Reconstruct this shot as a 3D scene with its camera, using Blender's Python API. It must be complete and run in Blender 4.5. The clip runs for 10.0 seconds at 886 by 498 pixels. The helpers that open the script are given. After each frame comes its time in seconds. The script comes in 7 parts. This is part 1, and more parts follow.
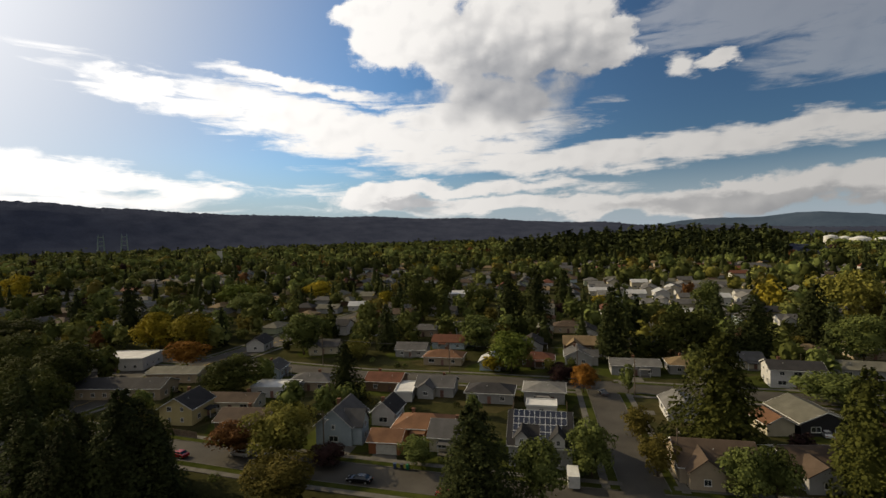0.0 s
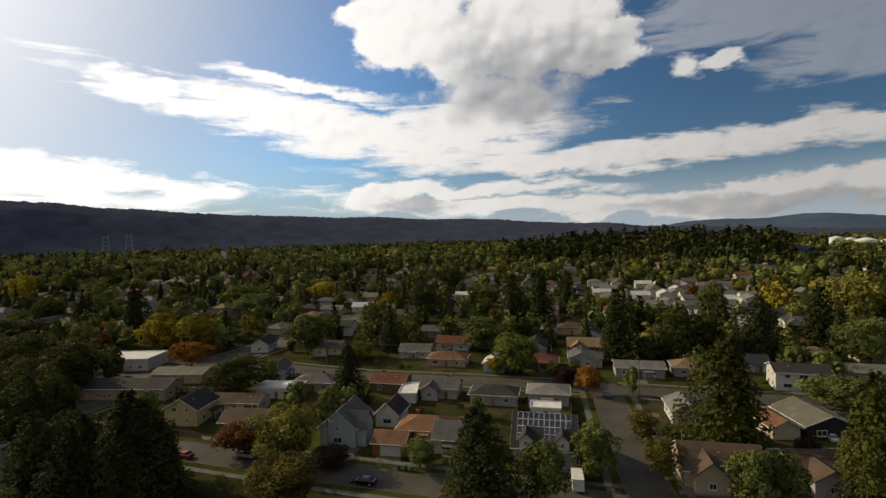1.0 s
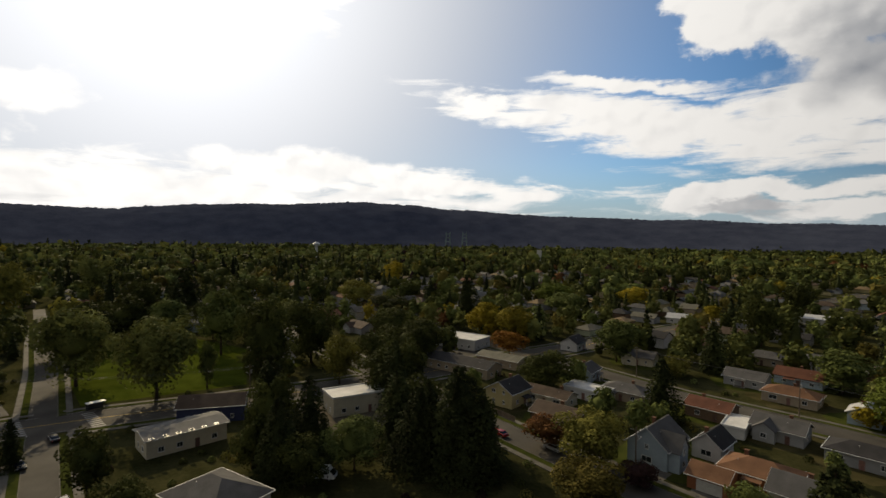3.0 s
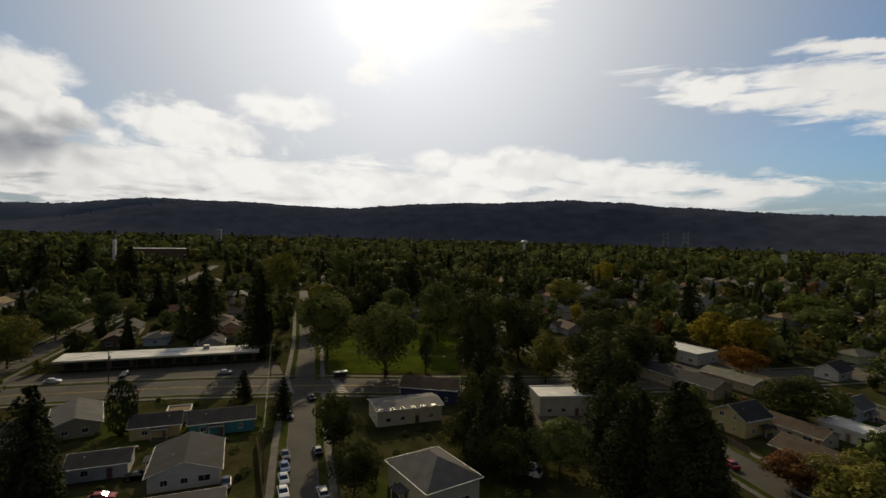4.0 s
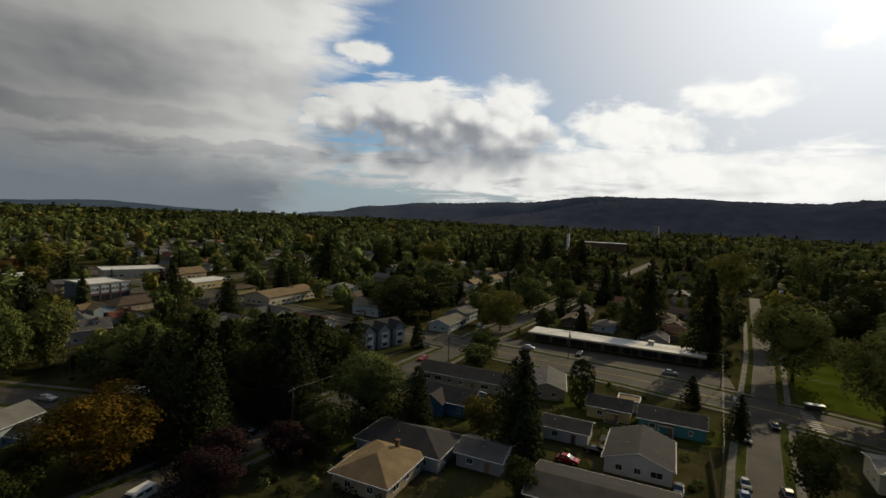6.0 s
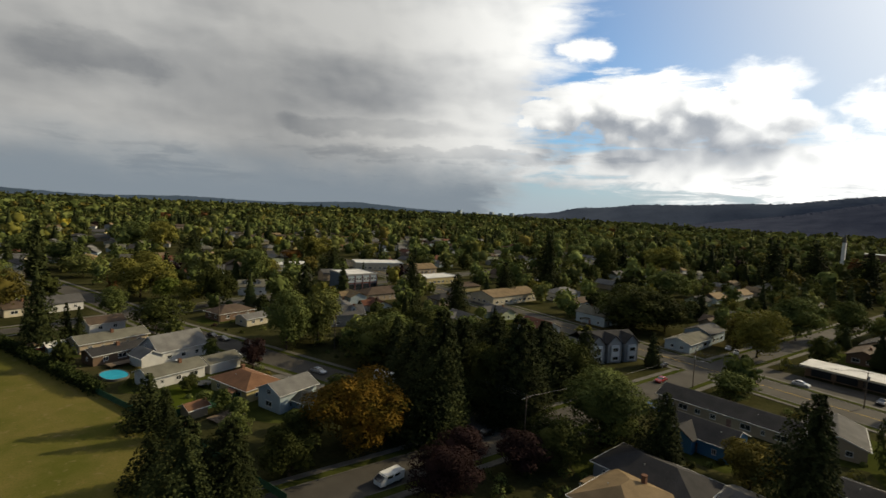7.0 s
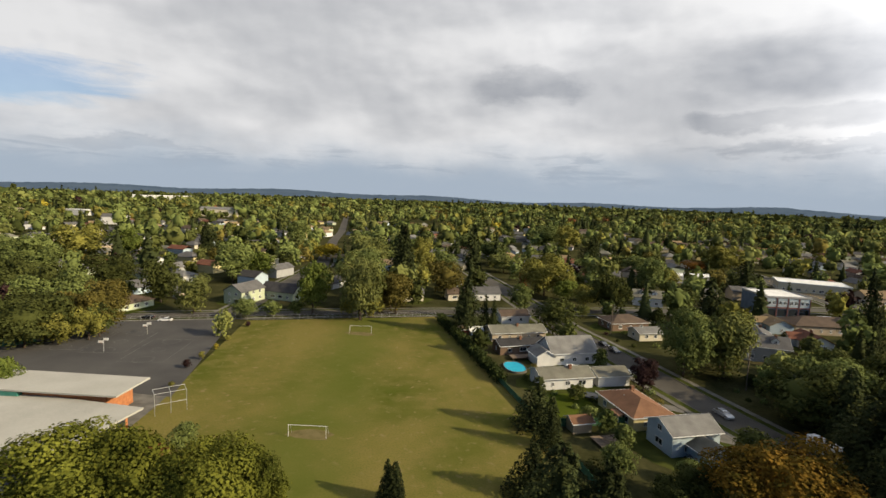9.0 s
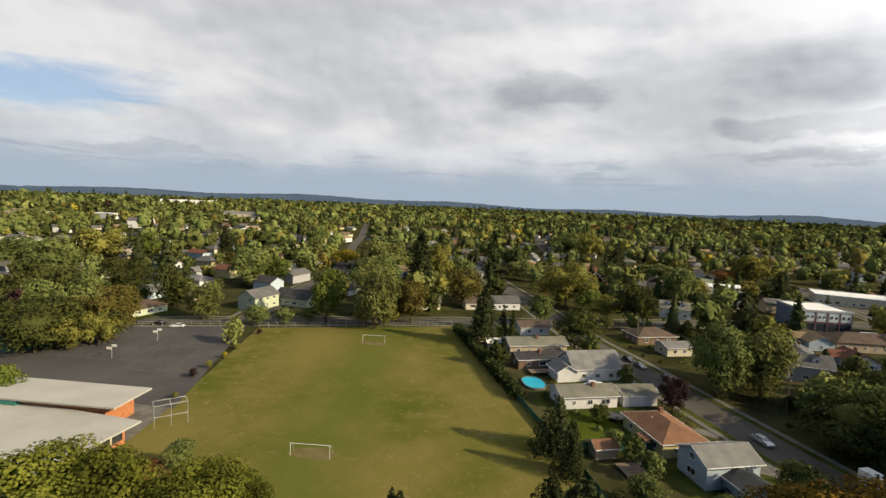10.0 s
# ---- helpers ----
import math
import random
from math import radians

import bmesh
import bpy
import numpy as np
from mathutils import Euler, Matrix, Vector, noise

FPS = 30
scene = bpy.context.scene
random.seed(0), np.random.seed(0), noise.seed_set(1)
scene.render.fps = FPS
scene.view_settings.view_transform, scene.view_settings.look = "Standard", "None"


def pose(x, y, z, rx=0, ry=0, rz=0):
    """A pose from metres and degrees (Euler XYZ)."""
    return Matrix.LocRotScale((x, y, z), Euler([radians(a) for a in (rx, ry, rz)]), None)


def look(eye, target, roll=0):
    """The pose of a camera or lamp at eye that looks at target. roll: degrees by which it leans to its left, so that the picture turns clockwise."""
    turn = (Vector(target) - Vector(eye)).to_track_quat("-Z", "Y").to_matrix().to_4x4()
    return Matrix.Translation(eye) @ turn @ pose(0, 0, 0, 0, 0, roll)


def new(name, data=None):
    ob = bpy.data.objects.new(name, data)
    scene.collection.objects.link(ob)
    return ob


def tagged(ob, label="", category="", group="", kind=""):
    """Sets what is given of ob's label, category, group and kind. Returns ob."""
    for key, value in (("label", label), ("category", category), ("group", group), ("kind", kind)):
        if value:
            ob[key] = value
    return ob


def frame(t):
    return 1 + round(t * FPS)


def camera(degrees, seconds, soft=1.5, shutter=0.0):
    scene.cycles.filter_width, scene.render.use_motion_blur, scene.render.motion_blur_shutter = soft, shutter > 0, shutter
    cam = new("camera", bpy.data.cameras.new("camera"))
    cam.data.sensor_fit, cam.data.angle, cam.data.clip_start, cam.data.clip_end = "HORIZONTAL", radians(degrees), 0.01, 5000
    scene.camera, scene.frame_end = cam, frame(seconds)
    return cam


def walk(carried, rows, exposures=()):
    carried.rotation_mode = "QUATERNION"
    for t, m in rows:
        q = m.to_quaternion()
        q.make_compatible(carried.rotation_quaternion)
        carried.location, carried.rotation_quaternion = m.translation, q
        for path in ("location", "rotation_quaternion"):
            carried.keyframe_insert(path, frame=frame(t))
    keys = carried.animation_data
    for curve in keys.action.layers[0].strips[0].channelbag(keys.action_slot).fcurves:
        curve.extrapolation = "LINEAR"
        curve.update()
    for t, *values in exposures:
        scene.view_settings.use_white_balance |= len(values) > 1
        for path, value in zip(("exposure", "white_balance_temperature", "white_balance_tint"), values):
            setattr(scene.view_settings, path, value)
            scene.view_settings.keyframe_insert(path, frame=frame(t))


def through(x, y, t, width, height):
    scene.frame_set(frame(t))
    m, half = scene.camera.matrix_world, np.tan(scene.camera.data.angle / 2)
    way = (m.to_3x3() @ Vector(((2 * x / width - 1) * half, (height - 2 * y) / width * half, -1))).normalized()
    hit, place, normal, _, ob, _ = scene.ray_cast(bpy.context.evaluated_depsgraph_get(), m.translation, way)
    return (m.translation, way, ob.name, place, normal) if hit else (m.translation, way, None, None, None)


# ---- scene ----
cam = camera(83.0, 10.0, shutter=0.1)
PATH = [
    (0, (-10.267, -16.826, 47.483), (-10.704, -14.875, 47.424), -1.5),
    (0.5, (-10.29, -16.839, 47.616), (-10.717, -14.886, 47.558), -1.4),
    (1, (-10.461, -16.933, 47.781), (-10.911, -14.986, 47.725), -1.4),
    (1.5, (-10.71, -16.826, 47.929), (-11.324, -14.923, 47.877), -1.1),
    (2, (-11.123, -16.609, 48.029), (-12.01, -14.817, 47.982), -0.8),
    (2.2, (-11.269, -16.587, 48.044), (-12.275, -14.859, 47.999), -0.6),
    (3.3, (-12.066, -16.816, 48.183), (-13.686, -15.645, 48.137), 1.0),
    (3.5, (-12.256, -16.897, 48.198), (-13.962, -15.854, 48.147), 1.1),
    (4, (-12.833, -17.016, 48.167), (-14.721, -16.36, 48.104), 1.5),
    (4.5, (-13.528, -17.338, 48.098), (-15.513, -17.106, 48.021), 1.8),
    (5, (-14.152, -18.037, 47.99), (-16.142, -18.212, 47.898), 2.0),
    (5.5, (-14.686, -19.458, 47.891), (-16.6, -20.028, 47.784), 2.2),
    (5.7, (-14.864, -20.548, 47.884), (-16.728, -21.262, 47.766), 2.4),
    (6.8, (-15.822, -29.21, 47.917), (-17.184, -30.665, 47.753), 2.7),
    (7, (-16.086, -30.643, 47.899), (-17.319, -32.208, 47.731), 2.9),
    (7.5, (-16.891, -33.748, 47.753), (-17.791, -35.525, 47.568), 2.8),
    (8, (-17.97, -36.84, 47.613), (-18.507, -38.757, 47.414), 2.6),
    (8.5, (-19.063, -40.104, 47.497), (-19.195, -42.089, 47.288), 2.3),
    (9, (-19.898, -43.318, 47.44), (-19.715, -45.298, 47.228), 2.1),
    (9.5, (-20.271, -46.535, 47.419), (-20.014, -48.508, 47.215), 2.2),
    (10, (-20.684, -49.863, 47.374), (-20.416, -51.836, 47.182), 2.4),
]
walk(cam, [(t, look(eye, target, roll)) for t, eye, target, roll in PATH],
     [(0, -0.09, 6720, 11), (1.5, -0.09, 6720, 11), (2.2, -0.03, 6750, 11), (3.3, -0.4, 6750, 10), (4.5, -0.6, 6700, 9), (5.5, -0.57, 6650, 8), (7, 0.05, 6600, 8), (7.6, 0.39, 6520, 9), (8, 0.55, 6450, 10), (9, 0.82, 6400, 11), (10, 0.87, 6400, 11)])

# ---- light ----
SUN_AZ, SUN_EL = 166.0, 27.0   # degrees; azimuth counter-clockwise from +x
sun_dir = Vector((math.cos(radians(SUN_AZ)) * math.cos(radians(SUN_EL)), math.sin(radians(SUN_AZ)) * math.cos(radians(SUN_EL)), math.sin(radians(SUN_EL))))
sun_lamp = bpy.data.lights.new("sun", "SUN")
sun_lamp.energy, sun_lamp.angle, sun_lamp.color = 5.0, radians(0.6), (1.0, 0.83, 0.54)
sun = new("sun", sun_lamp)
sun.matrix_world = look((0, 0, 300), Vector((0, 0, 300)) - sun_dir)

world = bpy.data.worlds.new("sky")
scene.world = world
world.use_nodes = True
wt = world.node_tree
wt.nodes.clear()


def wn(kind, **inputs):
    n = wt.nodes.new(kind)
    for k, v in inputs.items():
        n.inputs[int(k[1:])].default_value = v
    return n


def wmath(op, a, b=None, c=None, clamp=False):
    n = wt.nodes.new("ShaderNodeMath")
    n.operation, n.use_clamp = op, clamp
    for i, v in enumerate((a, b, c)):
        if v is None:
            continue
        if isinstance(v, (int, float)):
            n.inputs[i].default_value = v
        else:
            wt.links.new(v, n.inputs[i])
    return n.outputs[0]


def wmix(fac, a, b):
    n = wt.nodes.new("ShaderNodeMix")
    n.data_type, n.clamp_factor = "RGBA", True
    for sock, v in ((n.inputs[0], fac), (n.inputs[6], a), (n.inputs[7], b)):
        if isinstance(v, (int, float)):
            sock.default_value = v
        elif isinstance(v, tuple):
            sock.default_value = (*v, 1)
        else:
            wt.links.new(v, sock)
    return n.outputs[2]


def wramp(v, lo, hi):
    n = wt.nodes.new("ShaderNodeMapRange")
    n.interpolation_type = "SMOOTHSTEP"
    wt.links.new(v, n.inputs[0])
    n.inputs[1].default_value, n.inputs[2].default_value = lo, hi
    return n.outputs[0]


def wnoise(vec, scale, detail, rough=0.55, distort=0.0):
    n = wt.nodes.new("ShaderNodeTexNoise")
    wt.links.new(vec, n.inputs["Vector"])
    n.inputs["Scale"].default_value, n.inputs["Detail"].default_value = scale, detail
    n.inputs["Roughness"].default_value, n.inputs["Distortion"].default_value = rough, distort
    return n.outputs[0]


coord = wt.nodes.new("ShaderNodeTexCoord").outputs["Generated"]
sep = wt.nodes.new("ShaderNodeSeparateXYZ")
wt.links.new(coord, sep.inputs[0])
dx, dy, dz = sep.outputs
az = wmath("MULTIPLY", wmath("ARCTAN2", dy, dx), 57.29578)          # -180 .. 180 degrees
az = wmath("ADD", az, wmath("MULTIPLY", wmath("LESS_THAN", az, 0.0), 360.0))   # 0 .. 360, seam towards +x
el = wmath("MULTIPLY", wmath("ARCSINE", dz), 57.29578)

sky = wt.nodes.new("ShaderNodeTexSky")
sky.sky_type, sky.sun_disc = "NISHITA", False
sky.sun_elevation, sky.sun_rotation = radians(SUN_EL), radians(90 - SUN_AZ)
sky.air_density, sky.dust_density, sky.ozone_density = 1.0, 0.5, 3.0

# coordinates in which the clouds are laid out: degrees round and up, bent by noise so that no outline is an ellipse
comb = wt.nodes.new("ShaderNodeCombineXYZ")
wt.links.new(wmath("MULTIPLY", az, 0.05), comb.inputs[0])
wt.links.new(wmath("MULTIPLY", el, 0.11), comb.inputs[1])
flat = comb.outputs[0]
bend_a = wmath("SUBTRACT", wnoise(flat, 2.2, 6, 0.6), 0.5)
comb2 = wt.nodes.new("ShaderNodeCombineXYZ")
wt.links.new(wmath("ADD", wmath("MULTIPLY", az, 0.05), 17.3), comb2.inputs[0])
wt.links.new(wmath("ADD", wmath("MULTIPLY", el, 0.11), 5.1), comb2.inputs[1])
bend_b = wmath("SUBTRACT", wnoise(comb2.outputs[0], 2.2, 6, 0.6), 0.5)
puff = wnoise(flat, 6.0, 8, 0.6)
waz = wmath("ADD", az, wmath("MULTIPLY", bend_a, 9.0))
wel = wmath("ADD", el, wmath("MULTIPLY", bend_b, 5.0))


def bank(a0, e0, ra, re, tilt=0.0, edge=0.35):
    """A soft mass of cloud round azimuth a0 and height e0, ra and re degrees wide and high, leaning by tilt (rise per degree)."""
    u = wmath("DIVIDE", wmath("SUBTRACT", waz, a0), ra)
    v = wmath("DIVIDE", wmath("SUBTRACT", wmath("SUBTRACT", wel, e0), wmath("MULTIPLY", wmath("SUBTRACT", az, a0), tilt)), re)
    r = wmath("SQRT", wmath("ADD", wmath("MULTIPLY", u, u), wmath("MULTIPLY", v, v)))
    r = wmath("ADD", r, wmath("MULTIPLY", wmath("SUBTRACT", puff, 0.5), 0.9))
    return wmath("SUBTRACT", 1.0, wramp(r, 1.0 - edge, 1.0 + edge))


def union(*masks):
    out = masks[0]
    for m in masks[1:]:
        out = wmath("MAXIMUM", out, m)
    return out


def plane(fa, fe, da=0.0, de=0.0):
    """Coordinates for cloud noise: azimuth and height times fa and fe."""
    c = wt.nodes.new("ShaderNodeCombineXYZ")
    wt.links.new(wmath("ADD", wmath("MULTIPLY", az, fa), da), c.inputs[0])
    wt.links.new(wmath("ADD", wmath("MULTIPLY", el, fe), de), c.inputs[1])
    return c.outputs[0]


def wvor(vec, scale):
    n = wt.nodes.new("ShaderNodeTexVoronoi")
    n.feature = "SMOOTH_F1"
    wt.links.new(vec, n.inputs["Vector"])
    n.inputs["Scale"].default_value, n.inputs["Smoothness"].default_value = scale, 0.6
    return n.outputs["Distance"]


def billows(da, de, grain):
    """Cauliflower lumps: small where a lump swells; grain: how much fine ragged detail."""
    p = plane(0.10, 0.115, da, de)
    wob = wt.nodes.new("ShaderNodeVectorMath")
    nz = wt.nodes.new("ShaderNodeTexNoise")
    wt.links.new(p, nz.inputs["Vector"])
    nz.inputs["Scale"].default_value, nz.inputs["Detail"].default_value = 5.0, 4
    sc = wt.nodes.new("ShaderNodeVectorMath")
    sc.operation = "SCALE"
    sc.inputs[3].default_value = 0.16
    wt.links.new(nz.outputs["Color"], sc.inputs[0])
    wt.links.new(p, wob.inputs[0])
    wt.links.new(sc.outputs[0], wob.inputs[1])
    q = wob.outputs[0]
    a, b = wvor(q, 1.9), wvor(q, 4.6)
    f = wnoise(q, 9.0, 7, 0.62)
    s = wmath("MULTIPLY", wmath("SUBTRACT", a, 0.42), 0.95)
    s = wmath("ADD", s, wmath("MULTIPLY", wmath("SUBTRACT", b, 0.42), 0.50))
    return wmath("ADD", s, wmath("MULTIPLY", wmath("SUBTRACT", f, 0.5), grain))


lump = billows(0.0, 0.0, 0.55)
sunwards = wmath("MULTIPLY", wmath("DIVIDE", wmath("SUBTRACT", SUN_AZ, az), 30.0), 0.05)
sunwards = wmath("MAXIMUM", wmath("MINIMUM", sunwards, 0.05), -0.05)
lump_soft = billows(0.0, 0.0, 0.16)
lump_sun = wmath("SUBTRACT", lump_soft, billows(sunwards, 0.075, 0.16))           # towards the light
fibre = wnoise(plane(0.045, 0.26), 2.6, 8, 0.62, 0.5)


def mass(a0, e0, ra, re, tilt=0.0, edge=0.14, grain=None, amount=0.72):
    u = wmath("DIVIDE", wmath("SUBTRACT", waz, a0), ra)
    v = wmath("DIVIDE", wmath("SUBTRACT", wmath("SUBTRACT", wel, e0), wmath("MULTIPLY", wmath("SUBTRACT", az, a0), tilt)), re)
    r = wmath("SQRT", wmath("ADD", wmath("MULTIPLY", u, u), wmath("MULTIPLY", v, v)))
    r = wmath("ADD", r, wmath("MULTIPLY", lump if grain is None else grain, amount))
    return wmath("SUBTRACT", 1.0, wramp(r, 1.0 - edge, 1.0 + edge))


strand = wmath("MULTIPLY", wmath("SUBTRACT", fibre, 0.5), 2.4)


def streak(a0, e0, ra, re, tilt=0.0, edge=0.34):
    return mass(a0, e0, ra, re, tilt, edge, strand, 1.0)


# how near a direction is to the sun's: 1 towards it, 0 from about 100 degrees away
dotp = wt.nodes.new("ShaderNodeVectorMath")
dotp.operation = "DOT_PRODUCT"
wt.links.new(coord, dotp.inputs[0])
dotp.inputs[1].default_value = sun_dir
cosine = dotp.outputs["Value"]
near_sun = wmath("POWER", wmath("DIVIDE", wmath("ADD", cosine, 0.2), 1.2, clamp=True), 2.6)
aureole = wmath("POWER", wmath("MAXIMUM", cosine, 0.0), 150.0)

sky_col = wt.nodes.new("ShaderNodeVectorMath")
sky_col.operation = "MULTIPLY"
wt.links.new(sky.outputs[0], sky_col.inputs[0])
sky_col.inputs[1].default_value = (0.070, 0.098, 0.118)
# thin bright veil round the sun
veil_col = wt.nodes.new("ShaderNodeVectorMath")
veil_col.operation = "SCALE"
veil_col.inputs[0].default_value = (0.94, 0.98, 1.05)
wt.links.new(wmath("MULTIPLY", wmath("ADD", 1.0, wmath("MULTIPLY", wmath("POWER", near_sun, 3.6), 3.4)), 0.50), veil_col.inputs[3])
horizon_pale = wmath("MULTIPLY", wramp(el, 9.0, 0.0), 0.85)
lifted = wt.nodes.new("ShaderNodeVectorMath")
lifted.operation = "SCALE"
wt.links.new(sky_col.outputs[0], lifted.inputs[0])
wt.links.new(wmath("ADD", 0.70, wmath("MULTIPLY", near_sun, 2.4)), lifted.inputs[3])
clear = wmix(horizon_pale, lifted.outputs[0], (0.62, 0.74, 0.86))
clear = wmix(wramp(cosine, 0.54, 0.97), clear, veil_col.outputs[0])

heaped = union(mass(100, 21, 9.5, 5.2), mass(106.5, 21.6, 6.5, 3.6), mass(92, 20.5, 9, 4.6), mass(84, 19.2, 4.8, 2.4), mass(96.5, 14.6, 8, 3.0, 0.0, 0.34), mass(110, 23, 4, 2.2), mass(98, 26.5, 14, 5.0))
streaks = union(streak(114, 11.8, 20, 2.5, 0.16), streak(117, 16.0, 10, 0.9, 0.12), streak(103, 10.2, 13, 2.0, 0.10), streak(98, 12.6, 11, 2.0, 0.05), streak(84, 8.0, 24, 1.5, -0.02),
                streak(66, 8.9, 12, 1.4, -0.05), streak(136, 5.8, 12, 1.5, 0.08), streak(100, 4.9, 16, 0.8))
low = union(mass(109.5, 3.9, 7, 1.5, 0.0, 0.16), mass(74, 2.9, 14, 1.4, -0.05, 0.16), mass(60, 3.8, 10, 1.7, 0.0, 0.16), streak(92, 3.0, 18, 0.9))
puffs = union(mass(77.5, 16.4, 1.7, 1.5, 0.0, 0.3), streak(73.6, 16.2, 2.2, 0.5), mass(217.2, 17.0, 2.6, 1.2, 0, 0.4), mass(200.2, 13.2, 3.8, 1.7, 0, 0.4), mass(178.5, 12.7, 5.0, 1.7, 0, 0.4), mass(191.0, 10.4, 3.4, 1.0, 0, 0.4))
sunward = union(mass(167.5, 22.5, 4.6, 4.2, -0.1, 0.4), mass(169.5, 18.0, 2.0, 2.0, 0.0, 0.4), streak(155.0, 24.2, 5.0, 2.4), streak(133.5, 15.0, 4.0, 1.6))
south_bank = union(streak(184, 4.6, 54, 3.2, 0.03), mass(206, 9.4, 13, 2.8, 0.02, 0.16), mass(201.3, 12.0, 3.2, 2.0, 0.0, 0.12), mass(207, 11.0, 4.0, 1.8, 0.0, 0.12), mass(213.5, 10.4, 4.5, 2.0, 0.0, 0.12), mass(219.5, 10.4, 4.2, 1.9, 0.0, 0.14), mass(152, 7.2, 13, 2.0, 0.03, 0.3), streak(213, 12.4, 9, 2.2, 0.05), mass(186, 9.6, 8, 2.4, 0.08, 0.2))
# the grey deck that covers the south, with a rounded end towards the west and one gap
end = wmath("ADD", wmath("ADD", waz, wmath("MULTIPLY", wmath("SUBTRACT", wel, 14.0), 0.35)), wmath("MULTIPLY", strand, -4.0))
deck_on = wramp(end, 217.0, 224.0)
deck_up = wramp(wel, 1.0, 7.0)
gap = streak(317, 8.6, 9, 1.9, -0.05, 0.6)
deck = wmath("MULTIPLY", deck_on, wmath("SUBTRACT", 1.0, wmath("MULTIPLY", gap, 0.6)))
wisps = wmath("MULTIPLY", union(streak(68, 19.5, 14, 2.8, 0.1), streak(62, 15, 8, 2.0)), 0.35)
cover = union(heaped, streaks, low, puffs, sunward, south_bank, deck, wisps)

# shading: thick hearts and undersides grey, tops and rims bright


def underside(top, base, foot, a0, a1, a2, a3, depth, swell):
    """Grey bases of heaped cloud: from base up to top the shade fades, each billow's head staying bright."""
    e = wmath("SUBTRACT", el, wmath("MULTIPLY", lump_soft, swell))
    m = wmath("MULTIPLY", wmath("SUBTRACT", 1.0, wramp(e, base, top)), wramp(e, foot - 3.0, foot + 0.6))
    across = wmath("MULTIPLY", wramp(waz, a0, a1), wmath("SUBTRACT", 1.0, wramp(waz, a2, a3)))
    return wmath("MULTIPLY", wmath("MULTIPLY", m, across), depth)


heart = union(underside(24.5, 17.0, 13.5, 79, 86, 97, 107, 0.72, 5.0), underside(11.6, 7.4, 5.4, 192, 200, 219, 228, 0.80, 6.0),
              wmath("MULTIPLY", bank(70, 2.4, 14, 0.9), 0.5), wmath("MULTIPLY", bank(106.5, 3.4, 4.5, 0.8), 0.6))
folds = wnoise(plane(0.026, 0.070), 1.9, 3, 0.40, 0.1)
fine_folds = wnoise(plane(0.06, 0.15, 3.0, 1.0), 2.2, 5, 0.5, 0.1)
grey_deck = wmath("MULTIPLY", deck_on, wramp(wmath("ADD", wmath("MULTIPLY", folds, 0.72), wmath("MULTIPLY", fine_folds, 0.28)), 0.37, 0.63))
grey_deck = wmath("MULTIPLY", grey_deck, 0.44)
rolls = wmath("MULTIPLY", union(mass(266.5, 12.0, 5.5, 1.7, 0, 0.35, None, 0.5), mass(245.5, 8.2, 6, 1.1, 0, 0.35, None, 0.5), mass(236, 8.6, 8, 1.2, 0, 0.4, None, 0.5), streak(308, 4.0, 6, 0.6), streak(232, 5.6, 16, 0.7), mass(243, 12.5, 9, 3.2, 0.1, 0.5, None, 0.4)), 0.30)
stripes = wmath("MULTIPLY", wmath("MULTIPLY", wramp(wel, 6.0, 2.0), wramp(fibre, 0.46, 0.62)), wmath("MULTIPLY", wramp(waz, 150.0, 208.0), 0.75))
crevice = wmath("MULTIPLY", wmath("MULTIPLY", wramp(lump, -0.10, 0.35), south_bank), wmath("MULTIPLY", wmath("SUBTRACT", 1.0, deck_on), 0.12))
soft = wmath("SUBTRACT", 1.0, wmath("MULTIPLY", deck_on, 0.52))
shade = wmath("ADD", wmath("ADD", wmath("ADD", union(heart, grey_deck, stripes), rolls), crevice), wmath("MULTIPLY", wmath("MULTIPLY", lump_sun, soft), 0.5), clamp=True)
bright = wmath("MULTIPLY", wmath("ADD", 1.0, wmath("MULTIPLY", wmath("POWER", near_sun, 0.6), 1.6)), 0.68)
# thin cloud lets more light through than the deck, whose western end is thin too
thin = wmath("MAXIMUM", wmath("MULTIPLY", wmath("SUBTRACT", 1.0, deck_on), 0.24), wmath("MULTIPLY", wramp(az, 236.0, 222.0), 0.24))
thick = wmath("MULTIPLY", wmath("MULTIPLY", wramp(az, 233.0, 241.0), wramp(az, 264.0, 250.0)), 0.15)
bright = wmath("MULTIPLY", bright, wmath("SUBTRACT", wmath("ADD", 1.0, thin), thick))
cloud = wmix(shade, (1.0, 0.995, 0.98), (0.31, 0.335, 0.38))
lit = wt.nodes.new("ShaderNodeVectorMath")
lit.operation = "SCALE"
wt.links.new(cloud, lit.inputs[0])
wt.links.new(bright, lit.inputs[3])
# slate-blue rain haze under the deck
hazed = wmix(wmath("MULTIPLY", wmath("MAXIMUM", deck_on, wmath("MULTIPLY", wramp(az, 203.0, 222.0), 0.8)), wmath("SUBTRACT", 1.0, deck_up)), lit.outputs[0], (0.34, 0.40, 0.465))
base_sky = wmix(cover, clear, hazed)
glare = wt.nodes.new("ShaderNodeVectorMath")
glare.operation = "SCALE"
glare.inputs[0].default_value = (1.0, 0.98, 0.93)
wt.links.new(wmath("MULTIPLY", aureole, 1.0), glare.inputs[3])
total = wt.nodes.new("ShaderNodeVectorMath")
wt.links.new(base_sky, total.inputs[0])
wt.links.new(glare.outputs[0], total.inputs[1])
bg = wt.nodes.new("ShaderNodeBackground")
wt.links.new(total.outputs[0], bg.inputs[0])
bg.inputs[1].default_value = 0.65
